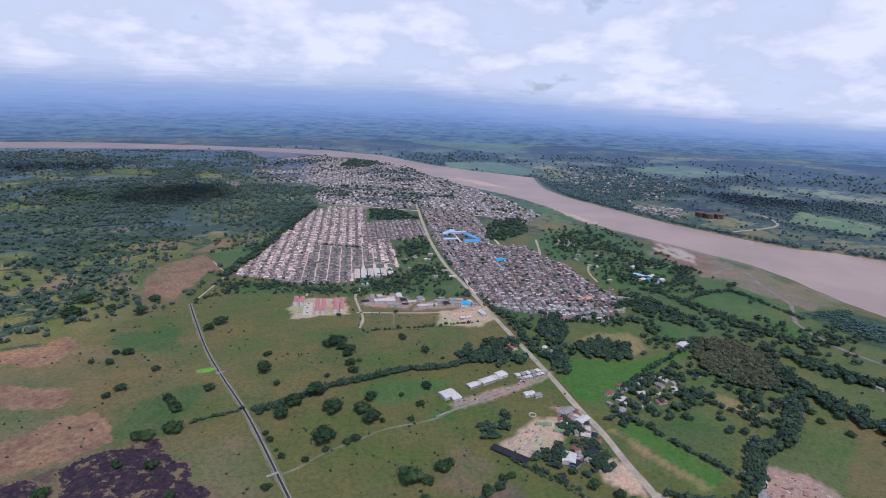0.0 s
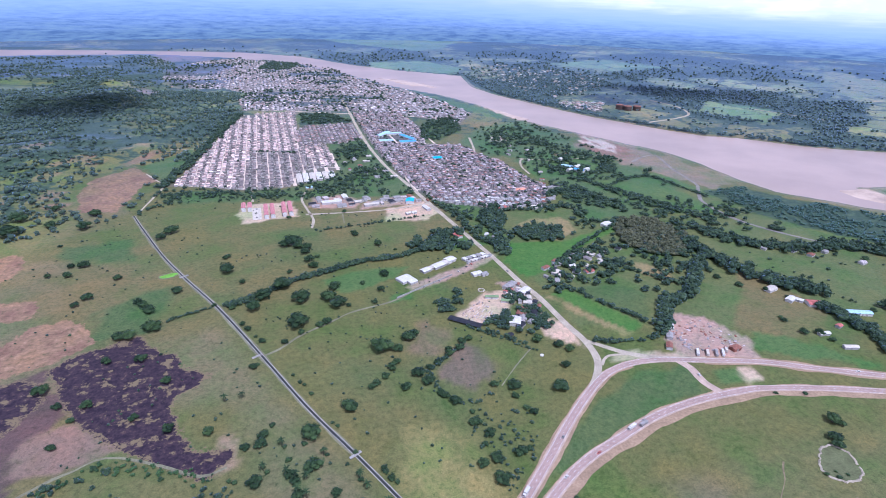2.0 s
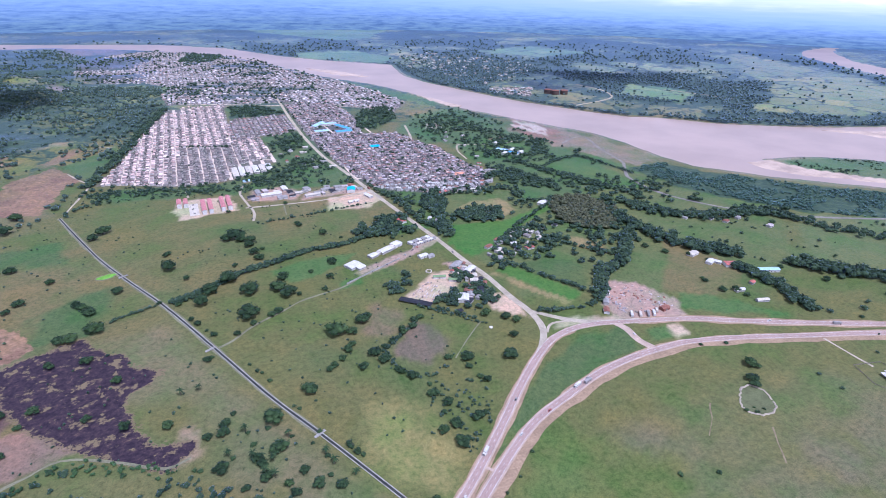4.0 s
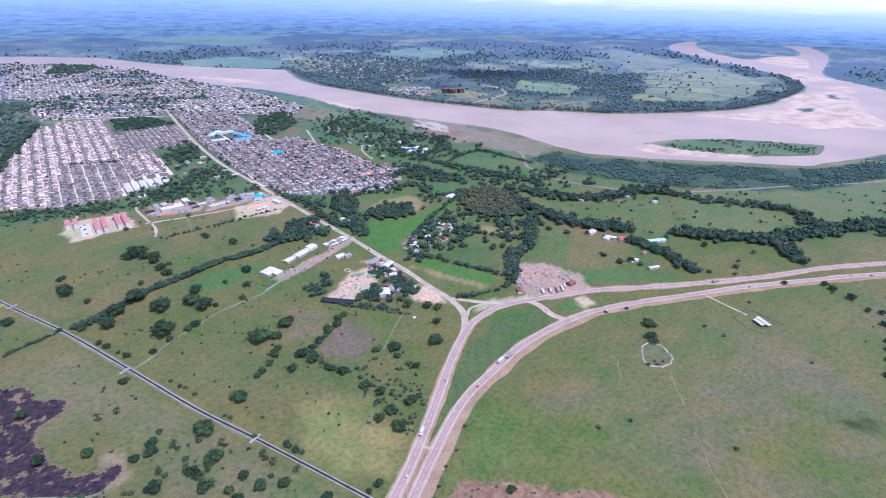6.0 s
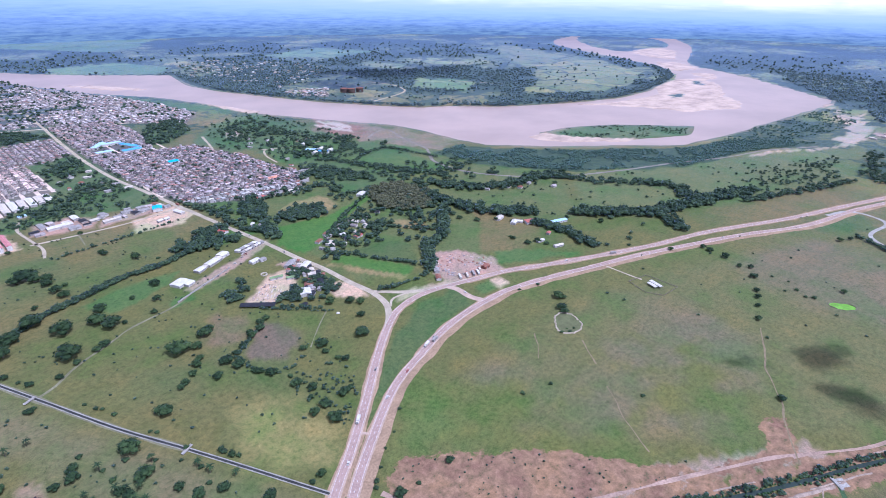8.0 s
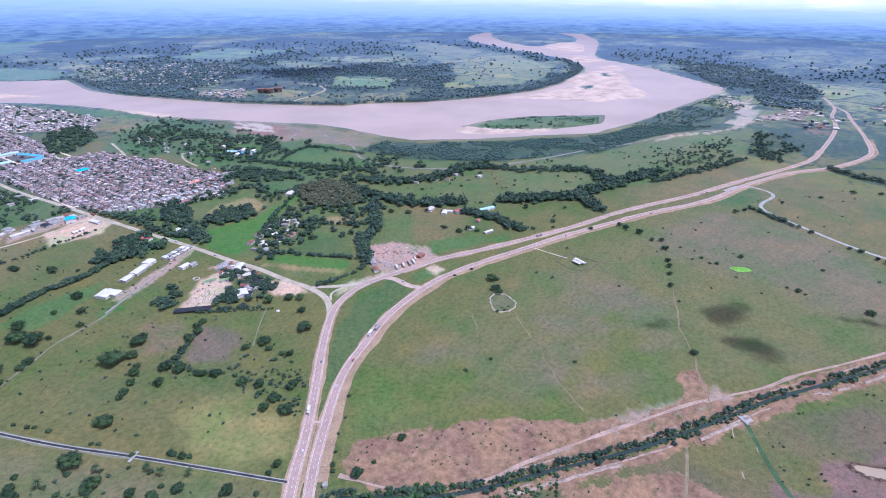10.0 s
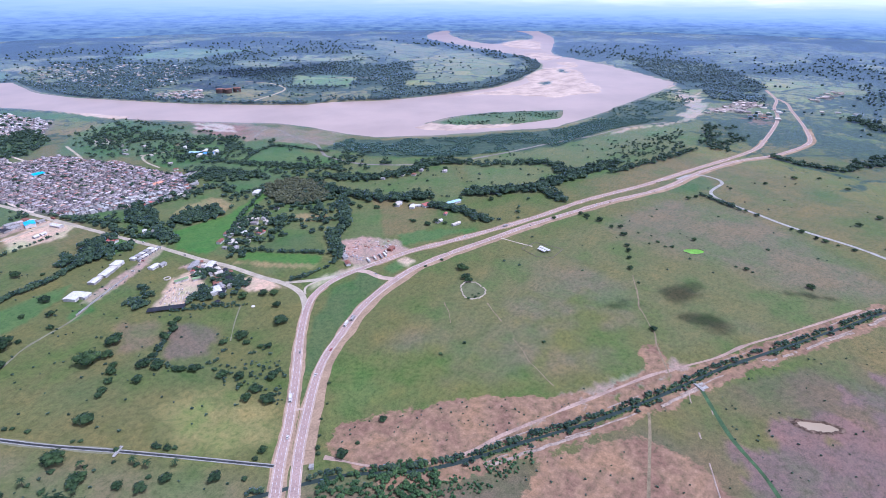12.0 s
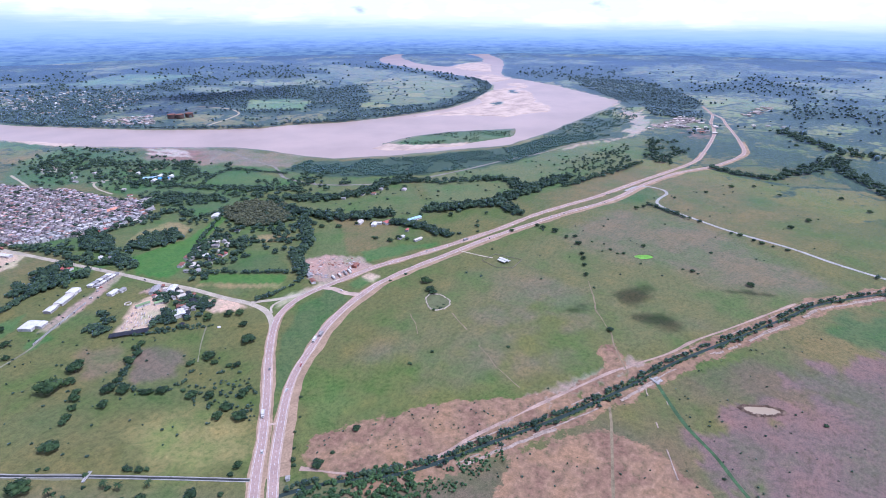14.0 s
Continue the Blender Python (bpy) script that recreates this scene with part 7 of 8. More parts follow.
# schools and halls with blue roofs
for bx, by, turn, w, d, mat, label in ((12, 1262, 60, 56, 14, MAT_BLUE_PALE, "pale blue-roofed white school wing in the town"), (40, 1268, 8, 40, 13, MAT_BLUE_PALE, "pale blue-roofed white school wing in the town"), (72, 1222, -62, 60, 13, MAT_BLUE, "bright blue-roofed white school wing in the town"),
                                       (66, 1178, 8, 40, 18, MAT_BLUE, "broad blue-roofed hall among town houses"), (14, 1192, 8, 34, 16, MAT_BLUE_PALE, "pale blue-roofed hall among town houses"),
                                       (113, 1022, 8, 20, 17, MAT_TEAL, "bright blue-roofed hall among houses"), (18, 752, 80, 17, 14, MAT_TEAL, "bright blue-roofed shed by the road"),
                                       (384, 926, -50, 26, 12, MAT_BLUE_PALE, "pale blue-roofed building in a riverside garden"), (404, 922, 40, 18, 10, MAT_WHITE, "white-roofed building in a riverside garden"), (398, 896, -50, 22, 10, MAT_BLUE, "blue-roofed building in a riverside garden"), (416, 900, 40, 14, 9, MAT_WHITE, "white-roofed building in a riverside garden"), (378, 900, 40, 14, 9, MAT_WHITE, "small white-roofed building in a riverside garden"),
                                       (392, 985, 40, 16, 9, MAT_WHITE, "white farm building near the river")):
    building("hall", bx, by, turn, w, d, 5.0, 1.6, MAT_WHITE, mat, label, "", 5, 2)
# roadside compound with white sheds
R = math.degrees(math.atan2(498 - 444, 55 + 29))
for wx, wy, w, d, h, mat, label in ((-25, 464, 16, 12, 3.2, MAT_WHITE, "white flat-looking warehouse at the compound's end"), (-17, 457, 10, 8, 3.0, MAT_WHITE, "low white shed with a pale wall"),
                                    (5, 485, 11, 7, 3.2, MAT_WHITE, "small white metal shed in the compound"), (14, 491, 8, 5, 3.0, MAT_CREAM, "small cream metal shed in the compound"), (24, 496, 17, 8, 3.6, MAT_WHITE, "long white warehouse beside a dirt yard"),
                                    (35, 504, 5, 8, 3.2, MAT_CREAM, "narrow cream storehouse in the compound"), (43, 511, 12, 9, 4.0, MAT_WHITE, "tall white warehouse beside a dirt yard")):
    building("warehouse", wx, wy, R, w * 1.12, d * 1.3, h, 0.9, MAT_WALL, mat, label, "compound sheds", 2, 1)
for k in range(5):
    building("workshop", 64 + 7.0 * k, 511 + 3.0 * k, R, 5.6, 7, 3.0, 0.5, MAT_WALL, (MAT_WHITE, MAT_GREY)[k % 2], "small workshop with white and grey sheet roof", "workshops", 1, 1)
for k in range(7):
    building("workshop", 68 + 5.6 * k, 503 + 2.6 * k, R, 4.6, 5, 2.6, 0.4, MAT_WALL, (MAT_GREY, MAT_CREAM, MAT_WHITE)[k % 3], "small roadside workshop with weathered roof", "workshops", 1, 1)
building("house", 70, 466, 20, 13, 8, 3.2, 1.2, MAT_WHITE, MAT_WHITE, "white house with a bright metal roof under trees", "", 2, 1, "house")
building("house", 80, 464, 20, 9, 7, 3.0, 1.0, MAT_WALL, MAT_GREY, "grey-roofed house under trees", "", 2, 1, "house")
bm = bmesh.new()
box(bm, -31, 62, -0.15, 0.15, 0, 2.2)
part("boundary_wall", bm, MAT_CONCRETE).matrix_basis = pose(-14, 436, 0, 0, 0, R)
tagged(bpy.data.objects["boundary_wall"], "low pale concrete wall along the compound", "wall", "", "structure")
# the quarry yard and the farm sheds south of the road
for bx, by, turn, w, d, h, mat, wall, label in ((86, 346, 70, 15, 12, 4.0, MAT_WHITE, MAT_WHITE, "white-roofed house in a tree-filled yard"), (97, 352, 70, 10, 8, 3.2, MAT_GREY, MAT_WALL, "grey-roofed outbuilding in a shaded yard"),
                                                (104, 428, 40, 20, 9, 3.6, MAT_GREY, MAT_WALL, "grey-roofed shop row beside the road"), (118, 412, 40, 16, 9, 3.6, MAT_WHITE, MAT_WALL, "white-roofed shop row beside the road"),
                                                (98, 415, 40, 12, 7, 3.2, MAT_RED, MAT_WALL, "red tiled house beside the road"), (74, 404, -10, 16, 5, 3.0, MAT_GREEN, MAT_WALL, "faded green sheet-roofed work shed"),
                                                (90, 392, -20, 14, 5, 3.0, MAT_GREEN, MAT_WALL, "faded green sheet-roofed work shed"), (100, 365, 60, 18, 10, 3.4, MAT_RUST, MAT_WALL, "dark rusty-roofed barn among trees"),
                                                (112, 358, 60, 14, 9, 3.2, MAT_NET, MAT_WALL, "black sheet-roofed barn among trees"), (71, 592, 110, 14, 9, 3.2, MAT_RED, MAT_WHITE, "red-roofed white house beside the road"),
                                                (116, 590, 70, 9, 6, 3, MAT_WHITE, MAT_WALL, "small white-roofed roadside house"), (124, 578, 70, 9, 6, 3, MAT_GREY, MAT_WALL, "small grey-roofed roadside house"),
                                                (319, 606, 40, 17, 10, 3.4, MAT_WHITE, MAT_WHITE, "white-roofed farmhouse at the wood's edge"), (330, 613, 40, 9, 7, 3.0, MAT_WHITE, MAT_WHITE, "small white farm shed near a wood"),
                                                (434, 372, 20, 16, 9, 3.4, MAT_CREAM, MAT_WHITE, "cream-roofed farmhouse by a tree belt"), (440, 345, 30, 14, 8, 3.2, MAT_WHITE, MAT_WHITE, "white-roofed farm building with two wings"),
                                                (449, 342, -50, 10, 6, 3.2, MAT_WHITE, MAT_WHITE, "white farm wing under a metal roof"), (462, 331, -15, 18, 12, 3.6, MAT_RED, MAT_WALL, "red tiled farmhouse with a broad hip-like roof"),
                                                (420, 272, 0, 13, 5, 2.8, MAT_WHITE, MAT_WALL, "white-roofed shed among conifers"), (428, 245, -10, 15, 5, 2.8, MAT_CREAM, MAT_WALL, "long cream-roofed shed among conifers"),
                                                (450, 283, 20, 7, 5, 3.0, MAT_RED, MAT_WALL, "small red-roofed hut among conifers"), (257, 312, 62, 14, 6, 3.0, MAT_WHITE, MAT_WALL, "white-roofed kiosk row at the yard"),
                                                (245, 294, 62, 11, 6, 3.0, MAT_GREY, MAT_WALL, "grey-roofed kiosk row at the yard"), (234, 276, 62, 10, 6, 3.2, MAT_RUST, MAT_WALL, "rusty-roofed workshop at the yard"),
                                                (186, 478, 20, 12, 7, 3, MAT_GREY, MAT_WALL, "grey-roofed hamlet house under shade trees"), (176, 455, 40, 13, 7, 3, MAT_CREAM, MAT_WALL, "cream-roofed hamlet house under shade trees"), (168, 432, 50, 10, 7, 3, MAT_GREY, MAT_WALL, "grey-roofed hamlet house under shade trees"),
                                                (205, 470, 20, 10, 7, 3, MAT_WHITE, MAT_WALL, "pale-roofed hamlet house under trees"), (222, 452, 15, 12, 8, 3, MAT_RED, MAT_WALL, "dark red-roofed hamlet house under trees"), (250, 478, 70, 10, 7, 3, MAT_CREAM, MAT_WALL, "cream-roofed hamlet house under shade trees"),
                                                (-118, 765, 10, 34, 12, 3.6, MAT_WHITE, MAT_WALL, "long white-roofed depot in a yard"), (-140, 780, 100, 22, 8, 3.4, MAT_GREY, MAT_WALL, "grey-roofed depot building in a yard"), (-95, 790, 100, 20, 9, 3.4, MAT_WHITE, MAT_WALL, "white-roofed depot building in a yard"),
                                                (-50, 745, 12, 26, 8, 3.6, MAT_CREAM, MAT_WALL, "cream-roofed store row beside the lane"), (-25, 768, 12, 16, 10, 3.6, MAT_GREY, MAT_WALL, "grey-roofed store beside the paved road"), (-3, 775, 12, 12, 10, 3.6, MAT_GREY, MAT_WALL, "grey-roofed store beside the paved road"),
                                                (42, 716, 110, 20, 7, 3.4, MAT_WHITE, MAT_WALL, "white-roofed shop row by the road"), (8, 695, 20, 8, 6, 3.0, MAT_WHITE, MAT_WALL, "small white site hut on bare soil"), (18, 698, 20, 8, 6, 3.0, MAT_WHITE, MAT_WALL, "small white site hut on bare soil"),
                                                (172, 702, 10, 16, 10, 3.2, MAT_RED, MAT_WALL, "salmon red-roofed house at the town edge"), (232, 790, 10, 22, 12, 3.6, surface("coral_roof", (0.66, 0.30, 0.20), 0.2, 0.2, 0.9, 0.7), MAT_WALL, "coral-roofed house among the town's terraces"), (-160, 850, 20, 12, 8, 3, MAT_BLUE_PALE, MAT_WALL, "pale blue-roofed hut at the town edge")):
    building("house", bx, by, turn, w, d, h, 1.1, wall, mat, label, "", 2, 1, "house")
# closely set small houses and sheds: hamlet, roadside shops, depots, farmyards
r3 = np.random.default_rng(33)
SMALL_ROOFS = ((MAT_GREY, "grey"), (MAT_PIECE, "brownish"), (MAT_RUST, "rusty"), (MAT_CREAM, "cream"), (MAT_GREY, "grey"), (MAT_NET, "dark"))
for group, what, spots, turn, lo, hi in (
    ("hamlet houses", "roofed hamlet house under shade trees", ((175, 463), (188, 490), (159, 446), (219, 506), (191, 438), (248, 501), (226, 470), (258, 494), (296, 515), (200, 486), (212, 492), (236, 488), (166, 470), (240, 516), (180, 446), (270, 508), (205, 452)), 35, 6, 12),
    ("roadside shops", "roofed shop shed in the roadside compound", ((118, 394), (119, 408), (106, 400), (110, 412), (101, 424), (112, 420), (122, 384), (113, 386), (104, 388), (117, 430), (108, 433), (96, 408), (124, 372)), 64, 5, 10),
    ("farmyard sheds", "roofed shed in the shady farmyard", ((92, 356), (100, 362), (108, 356), (96, 346), (104, 344), (112, 348), (118, 340), (86, 352), (90, 338)), 40, 5, 11),
    ("depot sheds", "roofed depot shed behind a wall", ((-150, 762), (-146, 750), (-128, 786), (-108, 778), (-86, 772), (-72, 762), (-62, 768), (-40, 756), (-32, 748), (-14, 756), (0, 760), (10, 775), (26, 768), (34, 756), (-100, 745), (-84, 750), (22, 782), (-56, 780), (-20, 782)), 14, 8, 16),
    ("corner houses", "roofed house at the ragged edge of the town", ((262, 742), (270, 760), (282, 775), (296, 800), (292, 820), (274, 735), (302, 780), (240, 704), (228, 696), (310, 808), (286, 752), (256, 722)), 12, 9, 15),
    ("field huts", "roofed hut at the edge of the meadow", ((513, 486), (554, 473), (570, 457), (623, 423), (599, 464)), 20, 7, 12),
    ("edge houses", "roofed house at the town's gardens", ((-90, 1010), (-70, 1040), (-60, 985), (-44, 1020), (-36, 1060), (-80, 960), (-52, 930), (-30, 960), (-10, 940), (-26, 905), (4, 905), (300, 850), (312, 900), (330, 1040), (318, 990), (345, 1075), (300, 1075), (286, 1040), (310, 1120), (345, 1140)), 8, 8, 15),
    ("riverside houses", "roofed house by the far road", ((1582, 98), (1600, 84), (1620, 60), (1654, 13), (1550, -4), (1524, 58), (1560, 70), (1590, 50), (1630, 36), (1540, 30), (1570, 20), (1610, 105), (1736, -83), (1761, -169), (1750, -120), (1680, 30), (1700, 62)), 20, 12, 24),
):
    for px, py in spots:
        mat, tone = SMALL_ROOFS[int(r3.integers(6))]
        w = r3.uniform(lo, hi)
        building("shed" if "shed" in what else "hut" if "hut" in what else "house", px + r3.uniform(-1.5, 1.5), py + r3.uniform(-1.5, 1.5), turn + 90 * int(r3.integers(2)) + r3.normal() * 5, w, w * r3.uniform(0.55, 0.8), r3.uniform(2.5, 3.3), r3.uniform(0.4, 1.1),
                 MAT_WALL, mat, tone + "-" + what, group, 1, 1, "shed" if "shed" in what else "house")
# long barn with a pale blue roof
building("barn", 498, 304, -14, 27, 8, 3.6, 1.2, MAT_WHITE, MAT_BLUE_PALE, "long barn with a pale blue metal roof", "", 6, 2, "barn")
# milking shed in the open field
ob = thing("milking_shed", 431, 95, -103, "white-roofed open milking shed in fenced pasture", "shed")
for ry, long, high in ((2.9, 18.0, 3.0), (-2.9, 13.0, 2.7)):
    roof = part("roof", prism_roof(long, 4.4, high, 0.6, 0.3, 0.12), MAT_WHITE, ob)
    roof.matrix_basis = pose(0, ry, 0)
    for px in np.linspace(-long / 2 + 0.5, long / 2 - 0.5, 5):
        for py in (-1.9, 1.9):
            part("post", box_mesh(px - 0.1, px + 0.1, ry + py - 0.1, ry + py + 0.1, 0, high), MAT_WOOD, ob)
# rail fence of the cattle pen round the shed
ob = thing("cattle_pen", 430, 96, 0, "weathered rail fence of a cattle pen round the shed", "fence")
PEN = [(416, 121), (447, 117), (450, 75), (418, 74), (408, 93)]
for (ax, ay), (bx, by) in zip(PEN, PEN[1:] + PEN[:1]):
    reach = math.hypot(bx - ax, by - ay)
    turn = math.degrees(math.atan2(by - ay, bx - ax))
    for step in range(int(reach // 3.2)):
        share = step * 3.2 / reach
        post = part("post", box_mesh(-0.12, 0.12, -0.12, 0.12, 0, 1.6), MAT_WOOD, ob)
        post.matrix_basis = pose(ax + (bx - ax) * share - 430, ay + (by - ay) * share - 96, 0, 0, 0, turn)
    for high in (0.55, 1.0, 1.4):
        rail = part("rail", box_mesh(0, reach, -0.06, 0.06, high - 0.08, high + 0.08), MAT_WOOD, ob)
        rail.matrix_basis = pose(ax - 430, ay - 96, 0, 0, 0, turn)
# black shade-net house and drying floor
ob = thing("shade_house", 30, 354, -36, "long low house under black shade net", "shade house")
part("net", prism_roof(40, 9, 2.4, 0.5, 0.1, 0.1), MAT_NET, ob)
for px in np.linspace(-18, 18, 7):
    for py in (-4.3, 4.3):
        part("post", box_mesh(px - 0.1, px + 0.1, py - 0.1, py + 0.1, 0, 2.5), MAT_WOOD, ob)
ob = thing("shade_house", 72, 322, 10, "small shed under dark blue net", "shade house")
part("net", prism_roof(9, 6, 2.2, 0.6, 0.1, 0.1), MAT_NET, ob)
for px in (-4, 4):
    for py in (-2.7, 2.7):
        part("post", box_mesh(px - 0.1, px + 0.1, py - 0.1, py + 0.1, 0, 2.3), MAT_WOOD, ob)
# rows of bricks and boards drying in the yard


def stack_mesh(long, wide, high, mat):
    """A stack with worn edges that leans in a little towards the top."""
    bm = bmesh.new()
    vs = box(bm, -long / 2, long / 2, -wide / 2, wide / 2, 0, high)
    for v in vs[4:]:
        v.co.x *= 0.96
        v.co.y *= 0.88
    bmesh.ops.bevel(bm, geom=[e for e in bm.edges if e.verts[0].co.z + e.verts[1].co.z > high], offset=0.08, segments=1, affect="EDGES")
    me = bpy.data.meshes.new("clay_block")
    bm.to_mesh(me)
    bm.free()
    me.materials.append(mat)
    return me


MAT_CLAY = surface("clay_brick", (0.50, 0.37, 0.29), 0.25, 0.5, 2.0, 0.9, 0, 0, 0.25)
STACKS = [stack_mesh(5.0, 0.7, 0.9, MAT_CLAY), stack_mesh(3.2, 0.9, 1.1, MAT_CLAY), stack_mesh(6.5, 0.6, 0.7, MAT_CREAM), stack_mesh(2.2, 1.2, 1.0, MAT_PIECE)]
r2 = np.random.default_rng(21)
for k in range(150):
    px, py = 40 + r2.uniform(-18, 26), 368 + r2.uniform(-16, 30)
    if polygon_distance(np.array([px]), np.array([py]), [(28, 374), (66, 412), (84, 392), (76, 368), (54, 353), (40, 347)])[0] > -2:
        continue
    ob = part("clay_block", STACKS[k % 4], None)
    ob.matrix_basis = pose(px, py, 0, 0, 0, 52 + r2.normal() * 4)
    tagged(ob, "long low block of pale clay drying in the yard", "clay block", "clay blocks")
# round water tank in the near field, kiln ring by the yard
ob = thing("water_trough", 95, 283, 0, "round white concrete cattle trough", "trough")
bm = bmesh.new()
bmesh.ops.create_cone(bm, cap_ends=True, segments=20, radius1=2.0, radius2=1.9, depth=0.9, matrix=Matrix.Translation((0, 0, 0.45)))
part("tank", bm, MAT_WHITE, ob)
ob = thing("kiln_ring", 66, 424, 0, "round low brick ring with a pale rim", "kiln")
bm = bmesh.new()
for r0, r1, z0, z1 in ((4.2, 4.2, 0, 1.4), (4.2, 3.4, 1.4, 1.4), (3.4, 3.4, 1.4, 0.2)):
    a0, a1 = [[bm.verts.new((r * math.cos(a), r * math.sin(a), z)) for a in np.linspace(0, 2 * math.pi, 25)[:-1]] for r, z in ((r0, z0), (r1, z1))]
    for i in range(24):
        bm.faces.new((a0[i], a0[(i + 1) % 24], a1[(i + 1) % 24], a1[i]))
part("ring_wall", bm, MAT_CREAM, ob)
# fuel tanks across the river
MAT_TANK = surface("dark_rusty_plate", (0.085, 0.055, 0.05), 0.35, 0.1, 0.5, 0.7)
for tx, ty in ((832, 1572), (848, 1548), (880, 1545)):
    ob = thing("storage_tank", tx, ty, 0, "rusty brown cylindrical storage tank near the river", "tank", "river tanks")
    bm = bmesh.new()
    bmesh.ops.create_cone(bm, cap_ends=False, segments=24, radius1=13, radius2=13, depth=14, matrix=Matrix.Translation((0, 0, 7)))
    part("shell", bm, MAT_TANK, ob)
    bm = bmesh.new()
    bmesh.ops.create_cone(bm, cap_ends=True, segments=24, radius1=13.4, radius2=2, depth=2, matrix=Matrix.Translation((0, 0, 15)))
    part("tank_roof", bm, MAT_RUST, ob)

# ---- the scrap yard: trailers, trucks, heaps ----


def car(x, y, turn, paint, label, long=4.3, name="car", z=0.3):
    ob = thing(name, x, y, turn, label, "car", "road vehicles", z)
    bm = bmesh.new()
    box(bm, -long / 2, long / 2, -0.85, 0.85, 0.35, 0.95)
    bmesh.ops.bevel(bm, geom=bm.edges[:], offset=0.12, segments=1, affect="EDGES")
    part("body", bm, paint, ob)
    bm = bmesh.new()
    vs = box(bm, -long * 0.32, long * 0.22, -0.74, 0.74, 0.95, 1.5)
    for v in vs[4:]:
        v.co.x *= 0.75
    part("cabin", bm, MAT_GLASS, ob)
    part("car_roof", box_mesh(-long * 0.22, long * 0.15, -0.7, 0.7, 1.5, 1.56), paint, ob)
    wheels(ob, (-long * 0.3, long * 0.3), 0.8, 0.33)
    return ob


def wheels(ob, xs, half, r):
    for wx in xs:
        for s in (-1, 1):
            bm = bmesh.new()
            bmesh.ops.create_cone(bm, cap_ends=True, segments=10, radius1=r, radius2=r, depth=0.24, matrix=Matrix.Translation((wx, s * half, r)) @ Matrix.Rotation(math.pi / 2, 4, "X"))
            wheel = part("wheel", bm, MAT_TYRE, ob)
            bm = bmesh.new()
            bmesh.ops.create_cone(bm, cap_ends=True, segments=8, radius1=r * 0.5, radius2=r * 0.4, depth=0.28, matrix=Matrix.Translation((wx, s * half, r)) @ Matrix.Rotation(math.pi / 2, 4, "X"))
            part("rim", bm, MAT_GREY, wheel, "grey steel rim")


def truck(x, y, turn, paint, load, label, long=9.0, z=0.3, group="road vehicles"):
    ob = thing("truck", x, y, turn, label, "truck", group, z)
    bm = bmesh.new()
    box(bm, long / 2 - 2.0, long / 2, -1.15, 1.15, 0.6, 2.8)
    bmesh.ops.bevel(bm, geom=bm.edges[:], offset=0.15, segments=1, affect="EDGES")
    part("cab", bm, paint, ob)
    part("windscreen", box_mesh(long / 2 - 0.05, long / 2 + 0.03, -1.0, 1.0, 1.7, 2.5), MAT_GLASS, ob)
    part("chassis", box_mesh(-long / 2, long / 2 - 0.3, -0.5, 0.5, 0.5, 0.8), MAT_GREY, ob)
    part("cargo_box", box_mesh(-long / 2, long / 2 - 2.3, -1.25, 1.25, 0.8, 3.3), load, ob)
    wheels(ob, (-long * 0.36, -long * 0.22, long * 0.36), 1.05, 0.5)
    return ob


for k, (px, py, ln) in enumerate(((258, 262, 11), (268, 260, 12), (277, 258, 12), (284, 257, 12), (291, 262, 9))):
    truck(px, py, 62, (MAT_WHITE, MAT_RED, MAT_GREY)[k % 3], (MAT_WHITE, MAT_CREAM, MAT_GREY)[k % 3], "parked trailer truck in the dusty yard", ln, 0.0, "parked trucks")
building("shed", 302, 262, 12, 10, 7, 3.4, 0.8, MAT_RUST, MAT_RUST, "dark rusty tool shed in the scrap yard", "", 0, 1, "shed")
for k in range(170):
    px, py = 285 + r2.uniform(-38, 40), 290 + r2.uniform(-36, 46)
    if polygon_distance(np.array([px]), np.array([py]), [(275, 334), (307, 320), (328, 278), (314, 252), (287, 258), (250, 264), (246, 294)])[0] > -3:
        continue
    bm = bmesh.new()
    bmesh.ops.create_icosphere(bm, subdivisions=1, radius=1.0)
    for v in bm.verts:
        v.co *= r2.uniform(0.6, 1.3)
        v.co.z = max(v.co.z * 0.7, -0.1) + 0.1
    s = r2.uniform(0.6, 1.7)
    bmesh.ops.scale(bm, vec=(s * r2.uniform(0.8, 2.6), s, s * 0.7), verts=bm.verts)
    ob = part("rubble_mound", bm, (MAT_PIECE, MAT_PIECE, MAT_CLAY, MAT_RUST, MAT_GREY)[int(r2.integers(5))])
    ob.matrix_basis = pose(px, py, 0, 0, 0, r2.uniform(0, 180))
    tagged(ob, "low mound of scrap and rubble on dusty ground", "rubble mound", "rubble mounds")

# ---- vehicles on the roads ----


def on_road(line, x, y, side):
    p = curve_points(line, 2.0)
    i = int(np.argmin(np.hypot(p[:, 0] - x, p[:, 1] - y)))
    i = min(max(i, 1), len(p) - 2)
    t = p[i + 1] - p[i - 1]
    t /= np.linalg.norm(t)
    q = p[i] + np.array((-t[1], t[0])) * side
    return q[0], q[1], math.degrees(math.atan2(t[1], t[0])) + (180 if side > 0 else 0)


